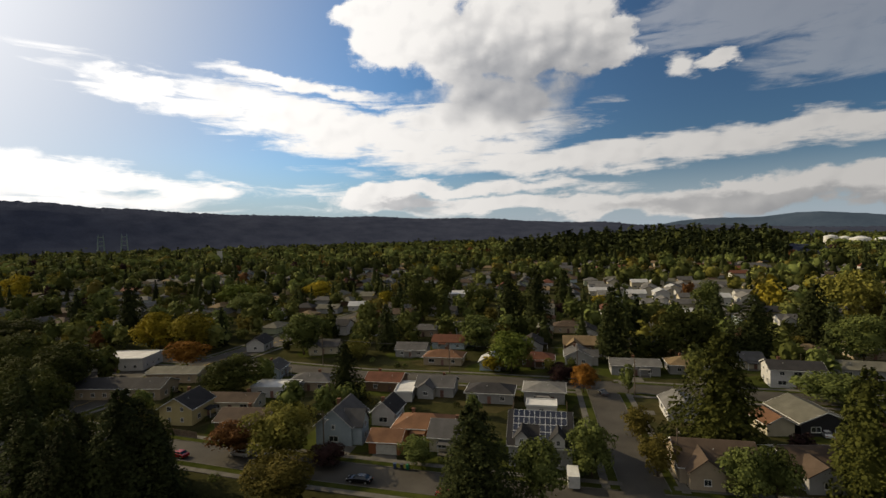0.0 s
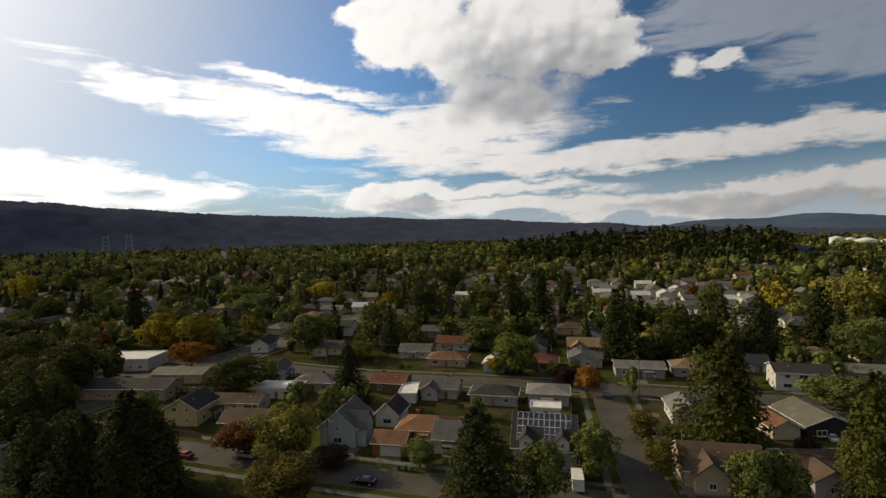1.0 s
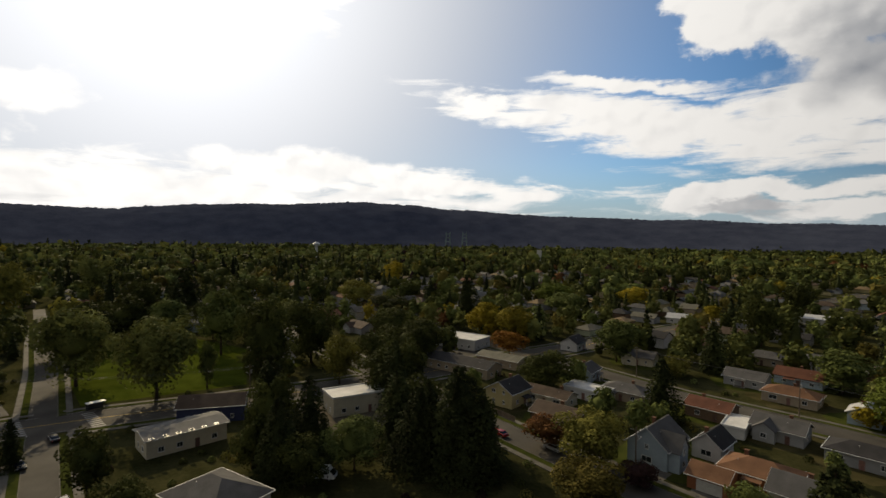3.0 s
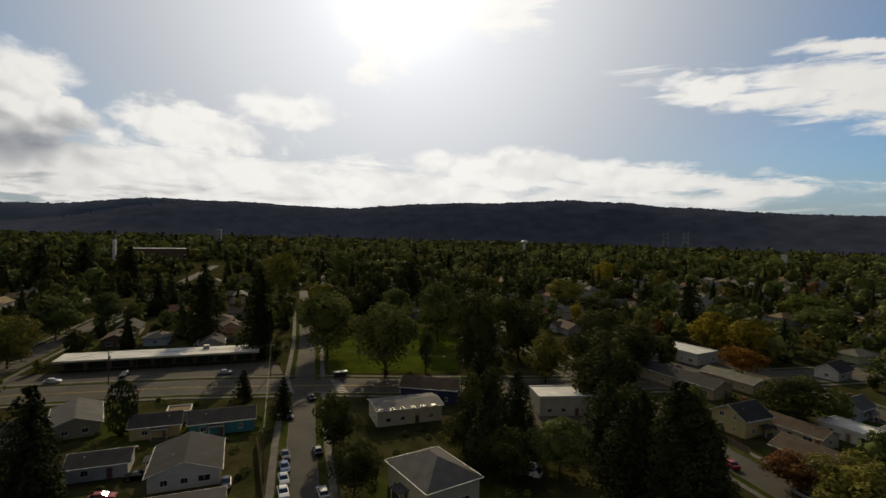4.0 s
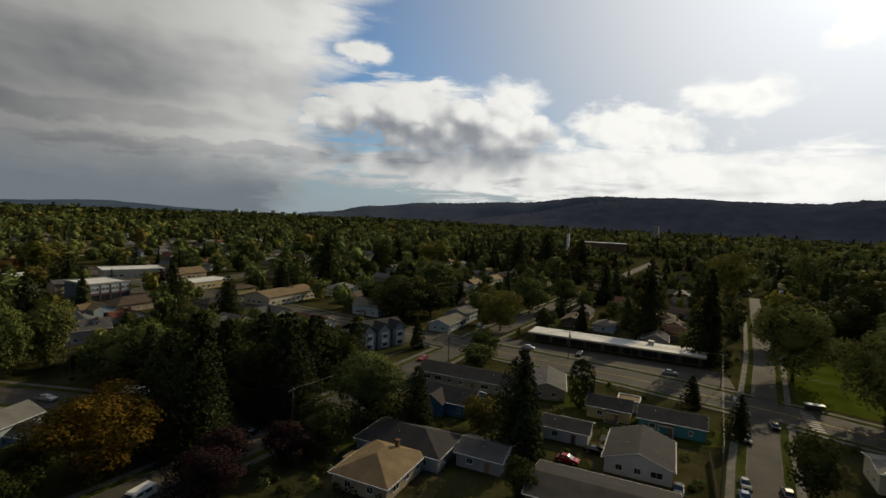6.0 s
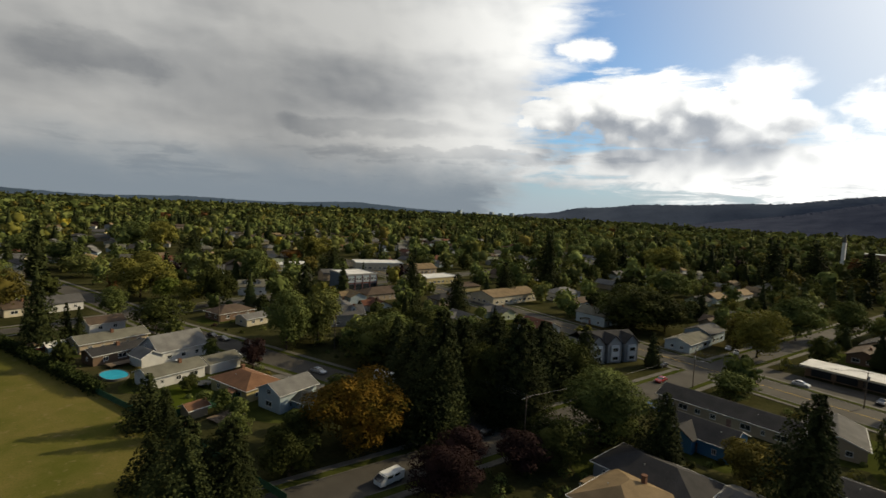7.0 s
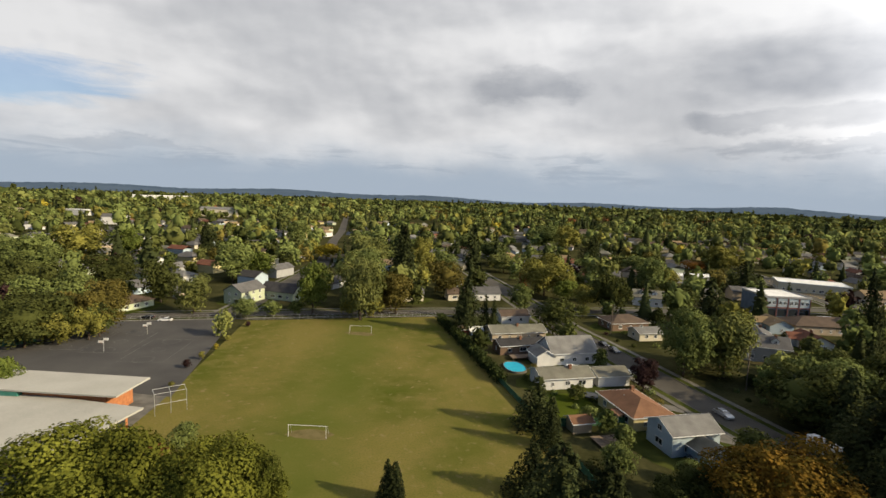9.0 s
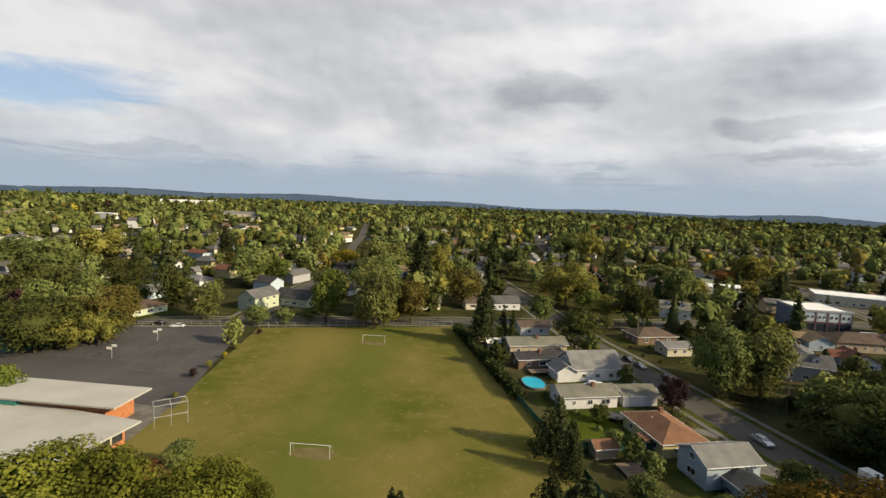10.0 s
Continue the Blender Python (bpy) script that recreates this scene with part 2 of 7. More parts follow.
out = wt.nodes.new("ShaderNodeOutputWorld")
wt.links.new(bg.outputs[0], out.inputs[0])

# ---- materials ----
COLOUR_SCALE = 0.73   # darkens every surface colour evenly, to deepen the shade under this sky


def nodes_of(name):
    m = bpy.data.materials.new(name)
    m.use_nodes = True
    t = m.node_tree
    return m, t, t.nodes["Principled BSDF"]


def surf(name, dark, light, scale=1.0, rough=0.8, bump=0.2, metal=0.0, fine=14.0, tint=0.0, rows=0.0, streak=1.0):
    """A worn surface: patches at one scale, grain at a finer one, relief; tint: spread from object to object; rows: courses a metre up the slope."""
    dark, light = tuple(c * COLOUR_SCALE for c in dark), tuple(c * COLOUR_SCALE for c in light)
    m, t, p = nodes_of(name)
    N, L = t.nodes.new, t.links.new
    co = N("ShaderNodeTexCoord")
    mp = N("ShaderNodeMapping")
    mp.inputs["Scale"].default_value = (1, streak, 1)
    L(co.outputs["Object"], mp.inputs[0])
    a, b = N("ShaderNodeTexNoise"), N("ShaderNodeTexNoise")
    a.inputs["Scale"].default_value, a.inputs["Detail"].default_value = scale, 6
    b.inputs["Scale"].default_value, b.inputs["Detail"].default_value = scale * fine, 4
    for n in (a, b):
        L(mp.outputs[0], n.inputs["Vector"])
    s = N("ShaderNodeMath")
    s.operation = "MULTIPLY_ADD"
    L(b.outputs[0], s.inputs[0])
    s.inputs[1].default_value = 0.45
    L(a.outputs[0], s.inputs[2])
    r = N("ShaderNodeMapRange")
    L(s.outputs[0], r.inputs[0])
    r.inputs[1].default_value, r.inputs[2].default_value = 0.5, 0.95
    mx = N("ShaderNodeMix")
    mx.data_type = "RGBA"
    L(r.outputs[0], mx.inputs[0])
    mx.inputs[6].default_value, mx.inputs[7].default_value = (*dark, 1), (*light, 1)
    col = mx.outputs[2]
    if tint:
        oi, hs, k = N("ShaderNodeObjectInfo"), N("ShaderNodeHueSaturation"), N("ShaderNodeMapRange")
        L(oi.outputs["Random"], k.inputs[0])
        k.inputs[3].default_value, k.inputs[4].default_value = 1 - tint, 1 + tint
        L(k.outputs[0], hs.inputs["Value"])
        L(col, hs.inputs["Color"])
        col = hs.outputs[0]
    L(col, p.inputs["Base Color"])
    p.inputs["Roughness"].default_value, p.inputs["Metallic"].default_value = rough, metal
    p.inputs["Specular IOR Level"].default_value = 0.5 if rough < 0.7 else 0.1 if rough < 0.93 else 0.0
    height = s.outputs[0]
    if rows:
        w = N("ShaderNodeTexWave")
        w.wave_type, w.bands_direction, w.wave_profile = "BANDS", "Z", "SAW"
        w.inputs["Scale"].default_value = rows
        L(co.outputs["Object"], w.inputs["Vector"])
        ad = N("ShaderNodeMath")
        ad.operation = "MULTIPLY_ADD"
        L(w.outputs["Fac"], ad.inputs[0])
        ad.inputs[1].default_value = 0.5
        L(s.outputs[0], ad.inputs[2])
        height = ad.outputs[0]
    if bump:
        bp = N("ShaderNodeBump")
        bp.inputs["Strength"].default_value, bp.inputs["Distance"].default_value = bump, 0.03
        L(height, bp.inputs["Height"])
        L(bp.outputs[0], p.inputs["Normal"])
    return m


def leaf(name, dark, light, patch=0.14, through=0.15, wood=False):
    """Foliage: each leaf clump its own shade, light that passes through the leaves, patches of other shade over the crown; wood: each tree of a wood its own tone."""
    m, t, p = nodes_of(name)
    dark, light = tuple(c * k for c, k in zip(dark, (0.68, 0.68, 0.58))), tuple(c * k for c, k in zip(light, (1.04, 1.06, 0.90)))
    N, L = t.nodes.new, t.links.new
    g, co, n, oi = N("ShaderNodeNewGeometry"), N("ShaderNodeTexCoord"), N("ShaderNodeTexNoise"), N("ShaderNodeObjectInfo")
    n.inputs["Scale"].default_value, n.inputs["Detail"].default_value = patch, 3
    L(g.outputs["Position"], n.inputs["Vector"])
    r = N("ShaderNodeMapRange")
    L(n.outputs[0], r.inputs[0])
    r.inputs[1].default_value, r.inputs[2].default_value = 0.3, 0.7
    av = N("ShaderNodeMath")
    av.operation = "MULTIPLY_ADD"
    L(g.outputs["Random Per Island"], av.inputs[0])
    av.inputs[1].default_value = 0.10 if wood else 0.26
    hv = N("ShaderNodeMath")
    hv.operation = "MULTIPLY"
    if wood:
        at = N("ShaderNodeAttribute")
        at.attribute_name = "tone"
        L(at.outputs["Fac"], hv.inputs[0])
    else:
        L(r.outputs[0], hv.inputs[0])
    hv.inputs[1].default_value = 0.66
    L(hv.outputs[0], av.inputs[2])
    mx = N("ShaderNodeMix")
    mx.data_type = "RGBA"
    L(av.outputs[0], mx.inputs[0])
    mx.inputs[6].default_value, mx.inputs[7].default_value = (*dark, 1), (*light, 1)
    k, hs = N("ShaderNodeMapRange"), N("ShaderNodeHueSaturation")
    L(oi.outputs["Random"], k.inputs[0])
    k.inputs[3].default_value, k.inputs[4].default_value = 1.05, 1.6
    L(k.outputs[0], hs.inputs["Value"])
    L(mx.outputs[2], hs.inputs["Color"])
    L(hs.outputs[0], p.inputs["Base Color"])
    p.inputs["Roughness"].default_value = 0.8
    p.inputs["Specular IOR Level"].default_value = 0.02
    tr, ms = N("ShaderNodeBsdfTranslucent"), N("ShaderNodeMixShader")
    L(hs.outputs[0], tr.inputs[0])
    ms.inputs[0].default_value = through
    L(p.outputs[0], ms.inputs[1])
    L(tr.outputs[0], ms.inputs[2])
    L(ms.outputs[0], t.nodes["Material Output"].inputs[0])
    return m


FOLIAGE = {
    "dk": ("dark_leaves", (0.017, 0.021, 0.007), (0.053, 0.057, 0.018), 0.14, 0.15),
    "dg": ("green_leaves", (0.033, 0.043, 0.014), (0.106, 0.120, 0.041), 0.14, 0.15),
    "ol": ("olive_leaves", (0.042, 0.048, 0.015), (0.124, 0.127, 0.044), 0.14, 0.15),
    "bg": ("bright_leaves", (0.036, 0.050, 0.011), (0.096, 0.112, 0.026), 0.14, 0.15),
    "yg": ("yellow_green_leaves", (0.061, 0.061, 0.014), (0.160, 0.144, 0.038), 0.14, 0.15),
    "ye": ("yellow_leaves", (0.120, 0.095, 0.010), (0.270, 0.205, 0.025), 0.14, 0.15),
    "yo": ("gold_leaves", (0.085, 0.072, 0.010), (0.200, 0.155, 0.024), 0.14, 0.15),
    "or": ("orange_leaves", (0.080, 0.038, 0.010), (0.180, 0.080, 0.018), 0.14, 0.15),
    "rd": ("russet_leaves", (0.050, 0.026, 0.012), (0.120, 0.055, 0.024), 0.14, 0.15),
    "br": ("brown_green_leaves", (0.040, 0.036, 0.010), (0.105, 0.084, 0.024), 0.14, 0.15),
    "pl": ("plum_leaves", (0.011, 0.007, 0.008), (0.030, 0.016, 0.017), 0.14, 0.15),
    "au": ("turning_maple_leaves", (0.016, 0.026, 0.005), (0.135, 0.070, 0.012), 0.26, 0.15),
    "mp": ("maple_leaves", (0.024, 0.031, 0.006), (0.094, 0.094, 0.016), 0.14, 0.15),
    "cf": ("fir_needles", (0.009, 0.012, 0.006), (0.034, 0.039, 0.015), 0.14, 0.06),
    "cs": ("cedar_needles", (0.020, 0.024, 0.007), (0.060, 0.062, 0.017), 0.14, 0.08),
    "co": ("cypress_needles", (0.011, 0.018, 0.007), (0.033, 0.040, 0.013), 0.14, 0.1),
}
LEAF = {k: leaf(*v) for k, v in FOLIAGE.items()}
# lighter copies for the woods: own tone, and some distance haze put into it
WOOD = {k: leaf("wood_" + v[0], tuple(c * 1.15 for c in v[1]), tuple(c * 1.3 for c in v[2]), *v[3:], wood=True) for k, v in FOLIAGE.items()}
BARK = surf("bark", (0.04, 0.03, 0.022), (0.12, 0.09, 0.065), 3, 0.95, 0.6, streak=0.3)

ASPHALT = surf("asphalt", (0.054, 0.049, 0.041), (0.098, 0.089, 0.074), 0.12, 0.9, 0.15, fine=60)
CONCRETE = surf("concrete", (0.085, 0.080, 0.069), (0.17, 0.158, 0.135), 0.4, 0.9, 0.15, fine=20)
GRAVEL = surf("gravel_lane", (0.08, 0.07, 0.052), (0.15, 0.13, 0.098), 0.3, 0.95, 0.3, fine=30)
BLACKTOP = surf("playground_blacktop", (0.052, 0.050, 0.048), (0.082, 0.078, 0.072), 0.08, 0.9, 0.12, fine=80)
PAINT_W = surf("road_paint", (0.22, 0.215, 0.195), (0.42, 0.41, 0.38), 2.0, 0.7, 0.1)
PAINT_Y = surf("yellow_road_paint", (0.45, 0.30, 0.05), (0.62, 0.43, 0.08), 2.0, 0.7, 0.1)
GRASS_P = surf("park_lawn", (0.036, 0.050, 0.006), (0.078, 0.096, 0.013), 0.12, 0.95, 0.5, fine=30)
GRASS_Y = surf("yard_grass", (0.028, 0.037, 0.009), (0.072, 0.080, 0.020), 0.25, 0.95, 0.5, fine=30)
GRASS_D = surf("dry_yard_grass", (0.036, 0.033, 0.014), (0.088, 0.076, 0.034), 0.2, 0.95, 0.5, fine=30)
WATER = surf("pool_water", (0.012, 0.27, 0.40), (0.03, 0.37, 0.50), 0.8, 0.7, 0.03)
TIMBER = surf("weathered_timber", (0.14, 0.10, 0.07), (0.26, 0.20, 0.14), 1.5, 0.9, 0.4, tint=0.2, streak=0.2)
POLE = surf("pole_timber", (0.10, 0.075, 0.055), (0.20, 0.16, 0.12), 2, 0.9, 0.4, streak=0.1)
STEEL = surf("galvanised_steel", (0.35, 0.35, 0.34), (0.52, 0.52, 0.50), 2, 0.5, 0.1, metal=0.6)
GOALW = surf("white_goal_paint", (0.50, 0.49, 0.45), (0.66, 0.65, 0.60), 3, 0.5, 0.05)
WHITE = surf("white_trim", (0.62, 0.62, 0.59), (0.80, 0.80, 0.77), 1.2, 0.6, 0.1, tint=0.08)
BLACKM = surf("dark_metal", (0.015, 0.015, 0.016), (0.04, 0.04, 0.042), 2, 0.5, 0.1)
RUBBER = surf("tyre_rubber", (0.012, 0.012, 0.012), (0.03, 0.03, 0.03), 4, 0.9, 0.1)
WIRE = surf("cable", (0.03, 0.03, 0.03), (0.07, 0.07, 0.07), 2, 0.6, 0.0)
SCHOOL_BRICK = surf("orange_school_brick", (0.30, 0.115, 0.045), (0.44, 0.185, 0.080), 1.5, 0.9, 0.3, fine=12)
BRICK = surf("dull_brick", (0.13, 0.065, 0.040), (0.23, 0.12, 0.075), 1.5, 0.9, 0.3, fine=12)

gl, glt, glp = nodes_of("window_glass")
glp.inputs["Base Color"].default_value = (0.02, 0.024, 0.028, 1)
glp.inputs["Roughness"].default_value, glp.inputs["Specular IOR Level"].default_value = 0.06, 0.8
GLASS = gl

WALLS = {k: surf(k + "_siding", tuple(c * 0.82 for c in v), v, 0.5, 0.75, 0.25, fine=10, tint=0.06, rows=2.6) for k, v in {
    "white": (0.62, 0.61, 0.58), "cream": (0.60, 0.54, 0.40), "yellow": (0.52, 0.44, 0.22), "grey": (0.36, 0.36, 0.35), "paleblue": (0.42, 0.50, 0.54),
    "blue": (0.10, 0.24, 0.40), "navy": (0.05, 0.06, 0.12), "tan": (0.42, 0.34, 0.24), "green": (0.46, 0.50, 0.34), "brown": (0.18, 0.12, 0.08),
    "black": (0.035, 0.035, 0.038), "orange": (0.30, 0.12, 0.055), "red": (0.30, 0.07, 0.05), "teal": (0.08, 0.26, 0.30)}.items()}
ROOFS = {k: surf(k + "_shingles", tuple(c * 0.70 for c in v), tuple(min(1, c * 1.15) for c in v), 0.35, 0.9, 0.5, fine=22, tint=0.10, rows=7.0) for k, v in {
    "grey": (0.110, 0.106, 0.102), "lightgrey": (0.180, 0.174, 0.162), "dark": (0.048, 0.046, 0.046), "brown": (0.100, 0.072, 0.052),
    "redbrown": (0.150, 0.064, 0.040), "orange": (0.190, 0.100, 0.056), "tan": (0.230, 0.165, 0.092), "greygreen": (0.160, 0.152, 0.118)}.items()}
ROOFS["white"] = surf("white_roof_membrane", (0.55, 0.54, 0.51), (0.78, 0.77, 0.73), 0.25, 0.7, 0.1, fine=12)
ROOFS["metal"] = surf("pale_metal_roof", (0.42, 0.42, 0.40), (0.58, 0.57, 0.55), 0.3, 0.5, 0.1, fine=10)
ROOFS["school"] = surf("pale_school_roofing", (0.31, 0.30, 0.26), (0.40, 0.385, 0.335), 0.12, 0.85, 0.1, fine=25)

# ---- builders ----
def shape(name, verts, faces, mat, smooth=False):
    me = bpy.data.meshes.new(name)
    me.from_pydata([tuple(v) for v in verts], [], faces)
    me.materials.append(mat)
    if smooth:
        me.polygons.foreach_set("use_smooth", [True] * len(me.polygons))
    me.update()
    return me


def piece(name, me, parent=None, m=None, label=""):
    ob = new(name, me)
    if parent is not None:
        ob.parent = parent
    if m is not None:
        ob.matrix_basis = m
    if label:
        ob["label"] = label
    return ob


def thing(name, m, label, category, group="", kind=""):
    return tagged(_at(new(name), m), label, category, group, kind)


def _at(ob, m):
    ob.matrix_basis = m
    return ob


class Soup:
    """Verts and faces of one mesh, gathered from boxes, prisms and tubes."""

    def __init__(self):
        self.v, self.f = [], []

    def add(self, verts, faces):
        k = len(self.v)
        self.v += [tuple(p) for p in verts]
        self.f += [tuple(i + k for i in f) for f in faces]
        return self

    def box(self, x0, y0, z0, x1, y1, z1, m=None):
        vs = [Vector(p) for p in ((x0, y0, z0), (x1, y0, z0), (x1, y1, z0), (x0, y1, z0), (x0, y0, z1), (x1, y0, z1), (x1, y1, z1), (x0, y1, z1))]
        if m is not None:
            vs = [m @ p for p in vs]
        return self.add(vs, [(3, 2, 1, 0), (4, 5, 6, 7), (0, 1, 5, 4), (1, 2, 6, 5), (2, 3, 7, 6), (3, 0, 4, 7)])

    def tube(self, a, b, ra, rb, n=8):
        a, b = Vector(a), Vector(b)
        q = (b - a).to_track_quat("Z", "Y")
        ring = [Vector((math.cos(2 * math.pi * i / n), math.sin(2 * math.pi * i / n), 0)) for i in range(n)]
        vs = [a + q @ (p * ra) for p in ring] + [b + q @ (p * rb) for p in ring]
        fs = [(i, (i + 1) % n, n + (i + 1) % n, n + i) for i in range(n)] + [tuple(range(n - 1, -1, -1)), tuple(range(n, 2 * n))]
        return self.add(vs, fs)

    def slab(self, quad, thick):
        """A plate of that thickness under a planar polygon."""
        n = len(quad)
        vs = [Vector(p) for p in quad] + [Vector(p) - Vector((0, 0, thick)) for p in quad]
        return self.add(vs, [tuple(range(n)), tuple(range(2 * n - 1, n - 1, -1))] + [((i + 1) % n, i, n + i, n + (i + 1) % n) for i in range(n)])

    def mesh(self, name, mat, smooth=False):
        return shape(name, self.v, self.f, mat, smooth)


# -- trees --
def unit(n, rng):
    p = rng.normal(size=(n, 3))
    return p / np.linalg.norm(p, axis=1)[:, None]


def cards(name, centres, sizes, normals, mat, rng, ratio=0.7, cores=None, tones=None):
    """Small bent leaf clumps: two triangles each, folded along the middle; cores: vertices and triangles of the dense inside of crowns."""
    n = len(centres)
    t = np.cross(normals, unit(n, rng))
    t /= np.linalg.norm(t, axis=1)[:, None] + 1e-9
    b = np.cross(normals, t)
    s = sizes[:, None]
    fold = normals * s * rng.uniform(-0.35, 0.35, (n, 1))
    v = np.stack([centres - t * s, centres + b * s * ratio + fold, centres + t * s, centres - b * s * ratio + fold], 1).reshape(-1, 3)
    idx = np.arange(4 * n, dtype=np.int32).reshape(-1, 4)[:, [0, 1, 2, 0, 2, 3]].reshape(-1, 3)
    if cores is not None:
        idx = np.concatenate([idx, cores[1] + len(v)])
        v = np.concatenate([v, cores[0]])
    me = bpy.data.meshes.new(name)
    me.vertices.add(len(v))
    me.vertices.foreach_set("co", v.astype(np.float32).ravel())
    me.loops.add(3 * len(idx))
    me.polygons.add(len(idx))
    me.loops.foreach_set("vertex_index", idx.astype(np.int32).ravel())
    me.polygons.foreach_set("loop_start", np.arange(0, 3 * len(idx), 3, dtype=np.int32))
    if cores is not None:
        me.polygons.foreach_set("use_smooth", np.arange(len(idx)) >= 2 * n)
    if tones is not None:
        me.attributes.new("tone", "FLOAT", "POINT").data.foreach_set("value", np.concatenate([np.repeat(tones[0], 4), tones[1]]).astype(np.float32))
    me.update(calc_edges=True)
    me.materials.append(mat)
    return me


def core(seed, detail, fir):
    """The dense inside of a crown, 1 m high: a lumpy, uneven body that the leaf clumps stand out from."""
    rng = np.random.default_rng(seed)
    if fir:
        k = 5 + detail
        rows = [(0.06, 0.34), (0.10, 0.40), (0.45, 0.22), (0.95, 0.01)]
        v = np.array([(r * math.cos((i + 0.5 * j) / k * 6.283) * rng.uniform(0.8, 1.15), r * math.sin((i + 0.5 * j) / k * 6.283) * rng.uniform(0.8, 1.15), z) for j, (z, r) in enumerate(rows) for i in range(k)])
        f = [t for j in range(3) for i in range(k) for t in ((j * k + i, j * k + (i + 1) % k, j * k + k + i), (j * k + (i + 1) % k, j * k + k + (i + 1) % k, j * k + k + i))]
        return v, np.array(f, dtype=np.int32)
    bm = bmesh.new()
    bmesh.ops.create_icosphere(bm, subdivisions=detail, radius=1.0)
    v = np.array([p.co[:] for p in bm.verts])
    f = np.array([[q.index for q in t.verts] for t in bm.faces], dtype=np.int32)
    bm.free()
    v = v * rng.uniform(0.78, 1.08, (len(v), 1)) * [0.40, 0.40, 0.36] + [0, 0, 0.55]
    return v, f


def broad_leaves(seed, n):
    """A round crown of 1 m height and 1 m width (radius 0.5) over z = 0.2 .. 1, made of uneven boughs."""
    rng = np.random.default_rng(seed)
    k = 40
    at = unit(k, rng) * rng.uniform(0.35, 1.0, (k, 1)) ** 0.6
    at = at * [0.36, 0.36, 0.36] + [0, 0, 0.53]
    at[:, :2] *= (0.88 + 0.28 * np.clip(at[:, 2:3] * 1.6, 0, 0.6))
    at[:, 2] = 0.53 + (at[:, 2] - 0.53) * np.where(at[:, 2] < 0.53, 1.15, 1.0)
    at[:, 2] = np.maximum(at[:, 2], 0.13)
    rad = rng.uniform(0.11, 0.19, k)
    pick = rng.choice(k, n, p=rad ** 2 / (rad ** 2).sum())
    d = unit(n, rng)
    d[:, 2] = np.where(rng.random(n) < 0.7, np.abs(d[:, 2]), d[:, 2])
    c = at[pick] + d * (rad[pick] * rng.uniform(0.72, 1.06, n))[:, None]
    nrm = d + unit(n, rng) * 0.45
    return c, nrm / np.linalg.norm(nrm, axis=1)[:, None], rng


def fir_leaves(seed, n, slim=1.0, tiers=17):
    """A conifer of 1 m height and radius 0.5 at the base: whorls of drooping boughs."""
    rng = np.random.default_rng(seed)
    z = np.linspace(0.06, 0.97, tiers)
    cs, ns = [], []
    per = n // tiers
    for i, zi in enumerate(z):
        reach = 0.5 * (1 - zi) ** 0.62 * slim + 0.015
        boughs = max(4, int(11 * (1 - zi) + 4))
        off = rng.uniform(0, 6.3)
        m = max(2, int(per * (0.35 + 1.5 * (1 - zi))))
        w = off + 2 * np.pi * rng.integers(0, boughs, m) / boughs + rng.normal(0, 0.15, m)
        length = reach * (0.90 + 0.28 * np.sin(np.floor(w * 3.1) * 12.9))
        r = length * rng.uniform(0.12, 1.0, m) ** 0.7
        droop = -0.09 * (r / 0.5) ** 1.2 + rng.normal(0, 0.012, m) - 0.015 * rng.random(m)
        cs.append(np.stack([r * np.cos(w), r * np.sin(w), zi + droop], 1))
        up = np.stack([0.5 * np.cos(w), 0.5 * np.sin(w), np.ones(m)], 1) + unit(m, rng) * 0.7
        ns.append(up / np.linalg.norm(up, axis=1)[:, None])
    return np.concatenate(cs), np.concatenate(ns), rng


def column_leaves(seed, n):
    rng = np.random.default_rng(seed)
    d = unit(n, rng)
    h = rng.uniform(0.02, 1.0, n)
    r = 0.5 * np.minimum(1, h * 6) * np.minimum(1, (1 - h) * 5) ** 0.6 * rng.uniform(0.75, 1.05, n)
    w = rng.uniform(0, 6.283, n)
    c = np.stack([r * np.cos(w), r * np.sin(w), h], 1)
    nr = np.stack([np.cos(w), np.sin(w), 0.3 * np.ones(n)], 1) + d * 0.6
    return c, nr / np.linalg.norm(nr, axis=1)[:, None], rng


def trunk_mesh(seed, crown):
    """A tapered, slightly bent trunk with limbs; 1 m high, to be scaled with the tree."""
    rng = random.Random(seed)
    s = Soup()
    p = Vector((0, 0, -0.01))
    r = 0.030 if crown == "broad" else 0.022
    top = 0.62 if crown == "broad" else 0.95
    for i in range(5):
        q = Vector((rng.uniform(-0.012, 0.012), rng.uniform(-0.012, 0.012), top * (i + 1) / 5))
        s.tube(p, q, r, r * 0.72, 7)
        if crown == "broad" and i >= 1:
            for _ in range(2):
                w = rng.uniform(0, 6.28)
                e = q + Vector((math.cos(w) * 0.24, math.sin(w) * 0.24, rng.uniform(0.12, 0.24)))
                s.tube(q, e, r * 0.5, r * 0.12, 5)
        p, r = q, r * 0.72
    return s.mesh("trunk", BARK, True)


TRUNKS = {"broad": trunk_mesh(3, "broad"), "fir": trunk_mesh(4, "fir")}
FORM = {k: "broad" for k in LEAF}
FORM.update(cf="fir", cs="cedar", co="column")
